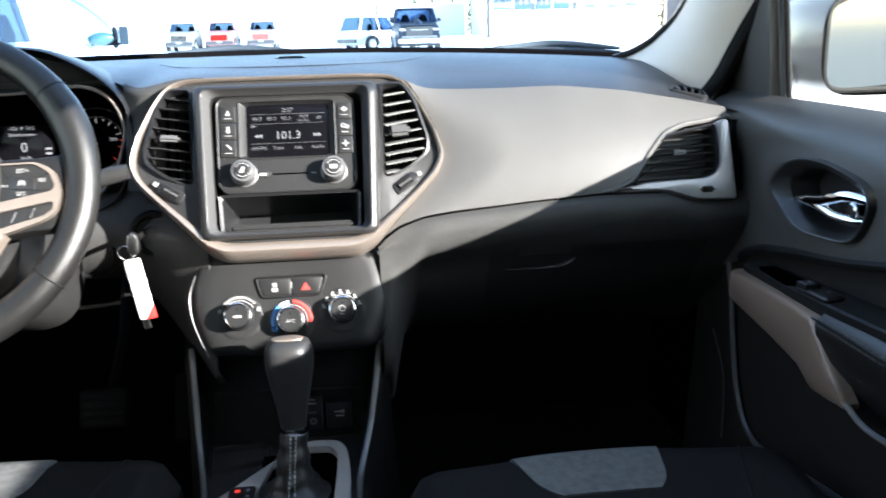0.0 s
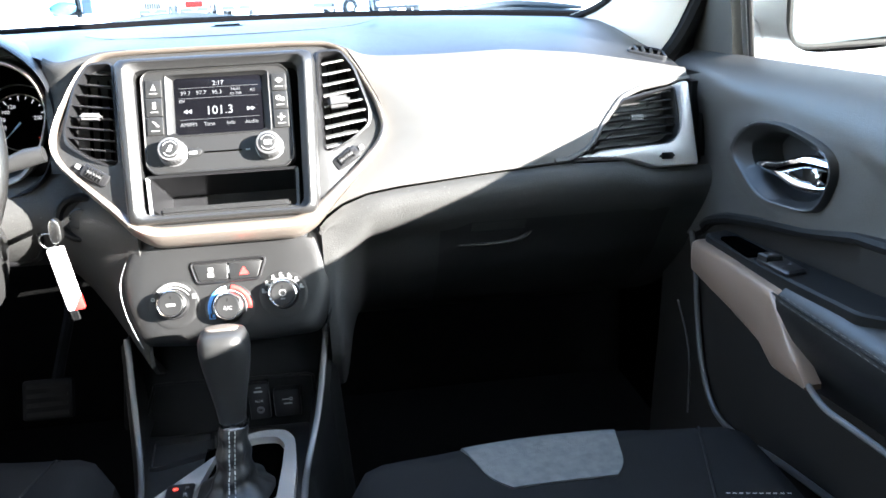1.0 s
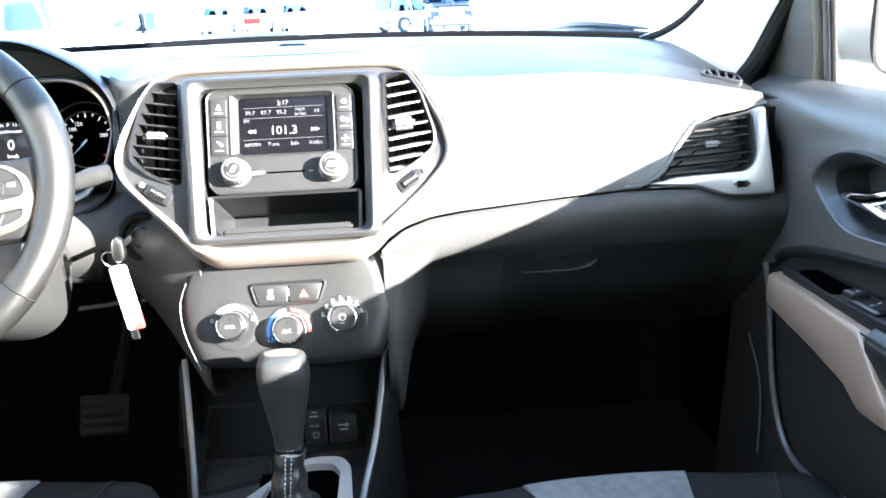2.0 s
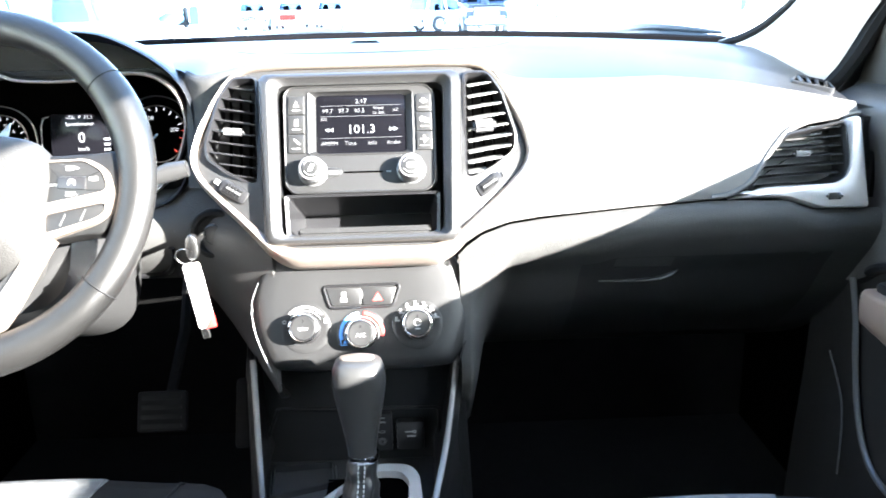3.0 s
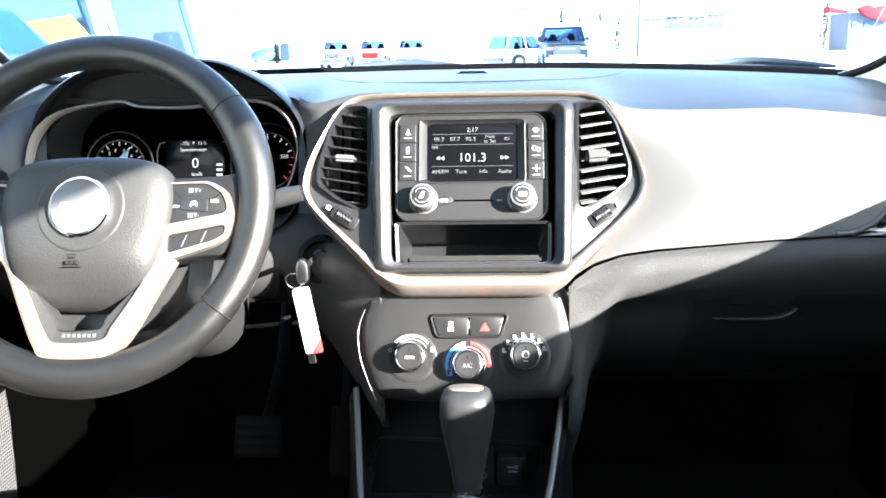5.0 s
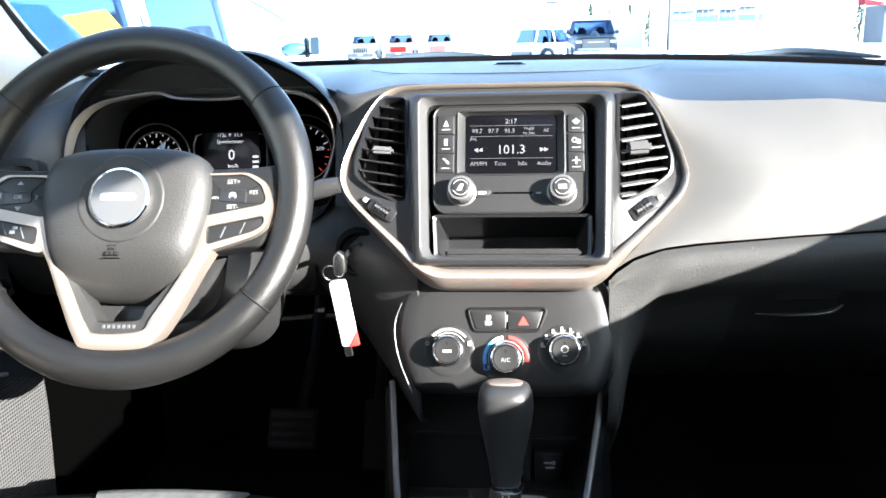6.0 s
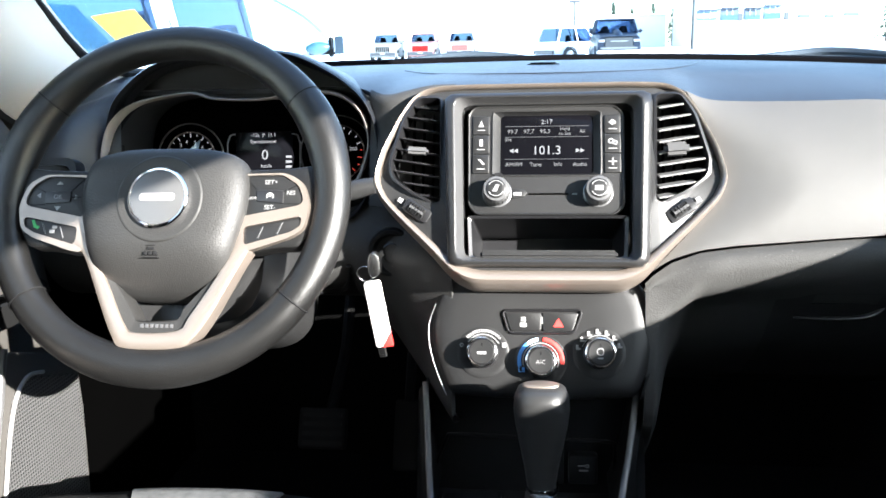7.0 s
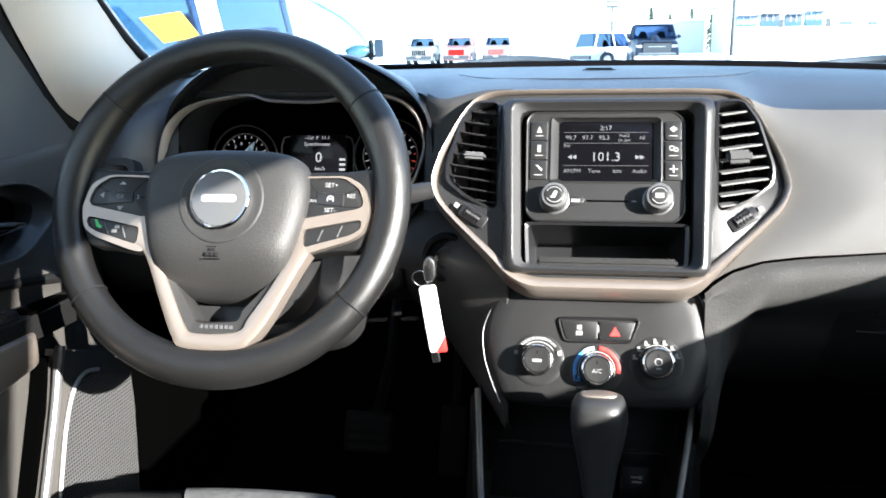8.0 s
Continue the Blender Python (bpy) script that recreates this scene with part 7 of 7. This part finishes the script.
part("roof", skin([[Vector((NT(1.7) - 1.4 * k / 6, y, 1.71 + 0.06 * math.sin(math.pi * k / 6))) for k in range(7)] for y in (1.5, 2.5, 3.5, 4.5)], 0.03), PAINT_S, nb)
part("sticker", skin([[Vector((-1.825, 2.384, 1.403)), Vector((-1.828, 2.781, 1.446))], [Vector((-1.812, 2.562, 1.302)), Vector((-1.815, 2.953, 1.336))]], 0.002), YELLOW, nb, "yellow paper sticker on the glass")
tm = []
for k in range(9):
    f = k / 8
    r = math.sin(math.pi * (0.08 + 0.86 * f)) ** 0.6
    tm.append([Vector((-1.835 + 0.19 * f, 5.70 + 0.05 * r * math.cos(a), 1.252 + 0.012 * f + 0.050 * r * math.sin(a))) for a in np.linspace(0, 2 * math.pi, 18, endpoint=False)])
part("mirror_shell", rings(tm, True, True, True), TEALSHELL, nb, "teal rounded mirror shell")
part("window_corner", block((0.02, 0.10, 0.16), (-1.645, 5.74, 1.265), 0.008), RUBBER, nb)
mr = part("door_mirror", block((0.11, 0.13, 0.185), (NX + 0.245, 5.70, 1.275), 0.045), PAINT_S, nb, "silver mirror shell")
part("mirror_glass", block((0.07, 0.014, 0.135), (NX + 0.245, 5.634, 1.278), 0.006), CARGLASS, mr)
part("mirror_arm", tube([(NX - 0.02, 5.74, 1.235), (NX + 0.10, 5.73, 1.225), (NX + 0.22, 5.72, 1.23)], [0.03, 0.022, 0.02], 10), RUBBER, mr)
for y, z in ((3.85, 1.36), (5.0, 1.30)):
    part("headrest", tube([(NX - 0.42, y, z - 0.25), (NX - 0.42, y - 0.03, z), (NX - 0.42, y - 0.05, z + 0.12)], [0.10, 0.12, 0.09], 12), SHELL, nb, "grey seat headrest behind the glass")
for y in (2.1, 6.4):
    wheel_part(nb, NX - 0.08, y, 0.35, 0.35)
    wheel_part(nb, NX - 1.72, y, 0.35, 0.35)

# the car's own bonnet, wipers and door mirror
bon = []
for i in range(15):
    f = i / 14
    y = 0.66 + 1.15 * f
    bon.append([Vector((x, y - 0.10 * (x / 0.7) ** 2, 1.14 - 0.16 * f ** 1.6 - 0.05 * (x / 0.7) ** 2)) for x in np.linspace(-0.75, 0.75, 15)])
bonnet = finish("car_bonnet", skin(bon, 0.02), PAINT_S)
tagged(bonnet, "the car's own silver bonnet below the windshield", "bonnet")
cowl = finish("cowl_panel", skin([[Vector((x, windshield_base(max(-0.62, min(0.58, x)))[0] + dy, 1.196 - 0.02 * (x / 0.6) ** 2 - 0.02 * dy / 0.15)) for x in np.linspace(-0.7, 0.66, 21)] for dy in (0.02, 0.12, 0.26)], 0.008), RUBBER)
tagged(cowl, "black slotted cowl panel below the windshield", "cowl", kind="structure")
for pts, lab in (([(-0.33, 0.70, 1.216), (-0.15, 0.745, 1.230), (0.02, 0.70, 1.216)], "black wiper blade folded at the windshield foot"), ([(0.28, 0.66, 1.205), (0.47, 0.72, 1.218), (0.56, 0.70, 1.222), (0.66, 0.60, 1.212)], "black wiper arm and blade near the passenger")):
    wp = thing("windshield_wiper", lab, "wiper")
    C_ = catmull(pts, 24)
    part("blade", tube([p + Vector((0, 0, 0.001)) for p in C_], [0.003 + 0.006 * math.sin(math.pi * k / 23) for k in range(24)], 8), WIPER, wp)
    part("arm", tube([p + Vector((0, -0.004, -0.010)) for p in C_[6:]], 0.006, 8), WIPER, wp)

mir = thing("door_mirror", "black outside door mirror beside the passenger window", "door mirror")
hs = []
for k, (y, s) in enumerate(((0.42, 0.25), (0.40, 0.6), (0.36, 0.88), (0.30, 1.0), (0.20, 1.0), (0.172, 0.97))):
    hs.append([Vector((0.980 + 0.152 * s * math.copysign(abs(math.cos(a)) ** 0.55, math.cos(a)) + (1 - s) * 0.02, y + 0.05 * math.cos(a), 1.221 + 0.088 * s * math.copysign(abs(math.sin(a)) ** 0.6, math.sin(a)))) for a in np.linspace(0, 2 * math.pi, 36, endpoint=False)])
part("housing", rings(hs, True, True, False), SHELL, mir, "", 50)
gm = [Vector((0.984 + 0.136 * math.copysign(abs(math.cos(a)) ** 0.4, math.cos(a)), 0.185 + 0.048 * math.cos(a), 1.219 + 0.074 * math.copysign(abs(math.sin(a)) ** 0.4, math.sin(a)))) for a in np.linspace(0, 2 * math.pi, 44, endpoint=False)]
part("glass", rings([[p + Vector((0, 0.01, 0)) for p in gm], gm], True, True, True), BLUEMIRROR, mir, "mirror glass reflecting the sky")
part("glass_edge", tube(gm, 0.005, 6, True), RUBBER, mir)
part("foot", tube([(0.75, 0.19, 1.172), (0.83, 0.23, 1.172), (0.92, 0.27, 1.172)], [0.034, 0.03, 0.03], 12, flat=0.85), SHELL, mir)

# far edge of the lot
def lamp_post(x, y, h):
    p = thing("lamp_post", "tall dark steel lamp post on the lot", "lamp post")
    part("pole", tube([(x, y, gz(y) - 0.05), (x, y, h * 0.5), (x, y, h)], [0.11, 0.09, 0.07], 12), PAINT_K, p)
    part("base", lathe([(0.28, 0.0), (0.28, 0.5), (0.24, 0.6)], 20, pose(x, y, gz(y) - 0.05)), WALLM, p)
    part("lamp_head", block((0.5, 0.9, 0.14), (x, y - 0.4, h), 0.04), PAINT_K, p)


lamp_post(6.93, 40.0, 9.0)


def building(name, label, x0, x1, y, h, material, depth=12.0):
    b = thing(name, label, "building")
    part("wall", block((x1 - x0, depth, h), ((x0 + x1) / 2, y + depth / 2, gz(y) + h / 2), 0.05), material, b)
    part("roof", block((x1 - x0 + 0.6, depth + 0.6, 0.3), ((x0 + x1) / 2, y + depth / 2, gz(y) + h + 0.15), 0.05), WALLM, b)
    return b


def bay(b, x0, x1, y, z0, z1, split, upper):
    """A shop front: blue foot, grey-blue glazing with mullions, a dark canopy over it."""
    w = part("window", block((x1 - x0, 0.2, (z1 - z0) * (1 - split)), ((x0 + x1) / 2, y - 0.05, z1 - (z1 - z0) * (1 - split) / 2), 0.03), upper, b)
    part("blue_foot", block((x1 - x0, 0.26, (z1 - z0) * split), ((x0 + x1) / 2, y - 0.08, z0 + (z1 - z0) * split / 2), 0.03), BLUEW, w)
    part("canopy", block(((x1 - x0) * 1.05, 1.0, 0.16), ((x0 + x1) / 2 + 0.2, y - 0.5, z1 + 0.12), 0.03), GREYW, w)
    for f in (0.33, 0.66):
        part("mullion", block((0.10, 0.1, (z1 - z0) * (1 - split)), (x0 + (x1 - x0) * f, y - 0.18, z1 - (z1 - z0) * (1 - split) / 2), 0.01), WALLM, w)


hall = building("dealer_hall", "low pale building with blue bays at the edge of the lot", 21.0, 47, 130, 6.6, WALLM)
for x0, x1, z0, z1, split, up in ((22.6, 25.4, 4.0, 5.3, 0.15, PALECLAD), (25.9, 28.4, 3.9, 5.5, 0.45, GREYW), (29.2, 31.5, 3.9, 5.4, 0.40, GREYW), (31.9, 34.3, 3.9, 5.7, 0.45, PALECLAD)):
    bay(hall, x0, x1, 130, z0, z1, split, up)
for x in (28.7, 35.1):
    part("door", block((0.6, 0.2, 1.1), (x, 129.95, 4.3), 0.03), PAINT_K, hall)
for x, w, z in ((37.5, 1.6, 4.2), (41.0, 1.2, 4.1), (44.0, 2.0, 4.3)):
    part("window", block((w, 0.2, 0.5), (x, 129.95, z), 0.03), GREYW, hall)
building("warehouse", "long low white warehouse beyond the lot", 6.0, 20.5, 146, 5.0, WALLM)
shop = building("awning_shop", "blue-grey shop with red awnings at the far edge of the lot", 52.2, 57.9, 130, 5.3, GREYW, 8.0)
XY = lambda y: Matrix(((1, 0, 0, 0), (0, 0, -1, y), (0, 1, 0, 0), (0, 0, 0, 1)))
part("entrance_awning", slab([(49.1, 6.5), (51.9, 5.9), (51.9, 5.6), (49.2, 5.7)], -2.0, 0.6, 0.05, 0, XY(130)), AWNRED, shop, "sloped red entrance awning")
part("awning_post", tube([(49.3, 129.6, 0.2), (49.3, 129.6, 5.7)], 0.07, 8), WALLM, shop)
part("sign_board", slab([(52.4, 5.6), (55.4, 5.6), (57.8, 6.6), (57.8, 8.4), (52.4, 8.4)], -0.6, 0.5, 0.05, 0, XY(130)), CREAM, shop, "cream board over the shop front")
part("curved_awning", slab([(53.0, 6.1), (53.9, 5.1), (55.6, 4.5), (57.9, 4.1), (57.9, 6.0), (56.6, 6.5), (55.4, 6.2), (54.2, 6.6)], 0.4, 1.3, 0.05, 0, XY(130)), AWNRED, shop, "curved red awning")
for x in (53.2, 54.9, 56.6):
    part("window", block((1.0, 0.2, 0.9), (x, 129.95, 3.9), 0.03), BLUEW, shop)
annexe = building("shop_annexe", "grey-green annexe with a red roof beside the awning shop", 59.0, 72.0, 129, 5.3, GREENGREY, 8.0)
part("red_gable", slab([(59.4, 5.6), (72.2, 5.6), (72.2, 9.0), (61.6, 9.0)], -7.0, 0.4, 0.05, 0, XY(129)), AWNRED, annexe, "red sloped roof front")
for x in (61.5, 65.0, 68.5):
    part("window", block((1.4, 0.2, 1.2), (x, 128.95, 4.0), 0.03), BLUEW, annexe)
sign = thing("pylon_sign", "grey pylon sign on a pole", "sign")
part("pole", tube([(4.6, 118, 0.2), (4.6, 118, 7.0)], 0.15, 10), PAINT_K, sign)
part("board", block((1.5, 0.3, 3.2), (4.6, 118, 8.0), 0.04), PAINT_K, sign)
for k in range(5):
    part("lettering_bar", block((1.2, 0.05, 0.28), (4.6, 117.83, 6.9 + 0.55 * k), 0.01), WALLM, sign)


def spruce(x, y, h, seed):
    rnd = random.Random(seed)
    t = thing("spruce_tree", "dark narrow spruce far behind the lot", "tree", group="far trees")
    part("trunk", tube([(x, y, gz(y) - 0.1), (x + 0.1, y, h * 0.5), (x, y, h)], [0.22, 0.14, 0.02], 8), BARK, t)
    bm = bmesh.new()
    for k in range(260):
        f = rnd.random() ** 0.8
        z = gz(y) + 0.8 + (h - 0.9) * f
        rad = (1 - f) * h * 0.2 * (0.4 + 0.7 * rnd.random())
        a = rnd.random() * 6.283
        c = Vector((x + rad * math.cos(a), y + rad * math.sin(a), z - 0.25 * rad))
        d = Vector((math.cos(a), math.sin(a), -0.35))
        s = Vector((-math.sin(a), math.cos(a), 0)) * (0.12 + 0.22 * rnd.random())
        l = 0.35 + 0.5 * rnd.random() * (1 - f)
        q = [c - s, c + s, c + d * l + s * 0.3, c + d * l - s * 0.3]
        vs_ = [bm.verts.new(p) for p in q] + [bm.verts.new(c + Vector((0, 0, 0.12)))]
        for i in range(4):
            bm.faces.new((vs_[i], vs_[(i + 1) % 4], vs_[4]))
        bm.faces.new(vs_[3::-1])
    part("crown", bm, LEAF, t)


for k, (x, y, h) in enumerate(((13.1, 160, 8.0), (16.4, 160, 6.8), (18.0, 165, 6.0), (20.1, 160, 7.6), (23.6, 160, 6.6), (48.8, 160, 8.2), (56.4, 150, 7.8), (66, 160, 7.5))):
    spruce(x, y, h, 10 + k)
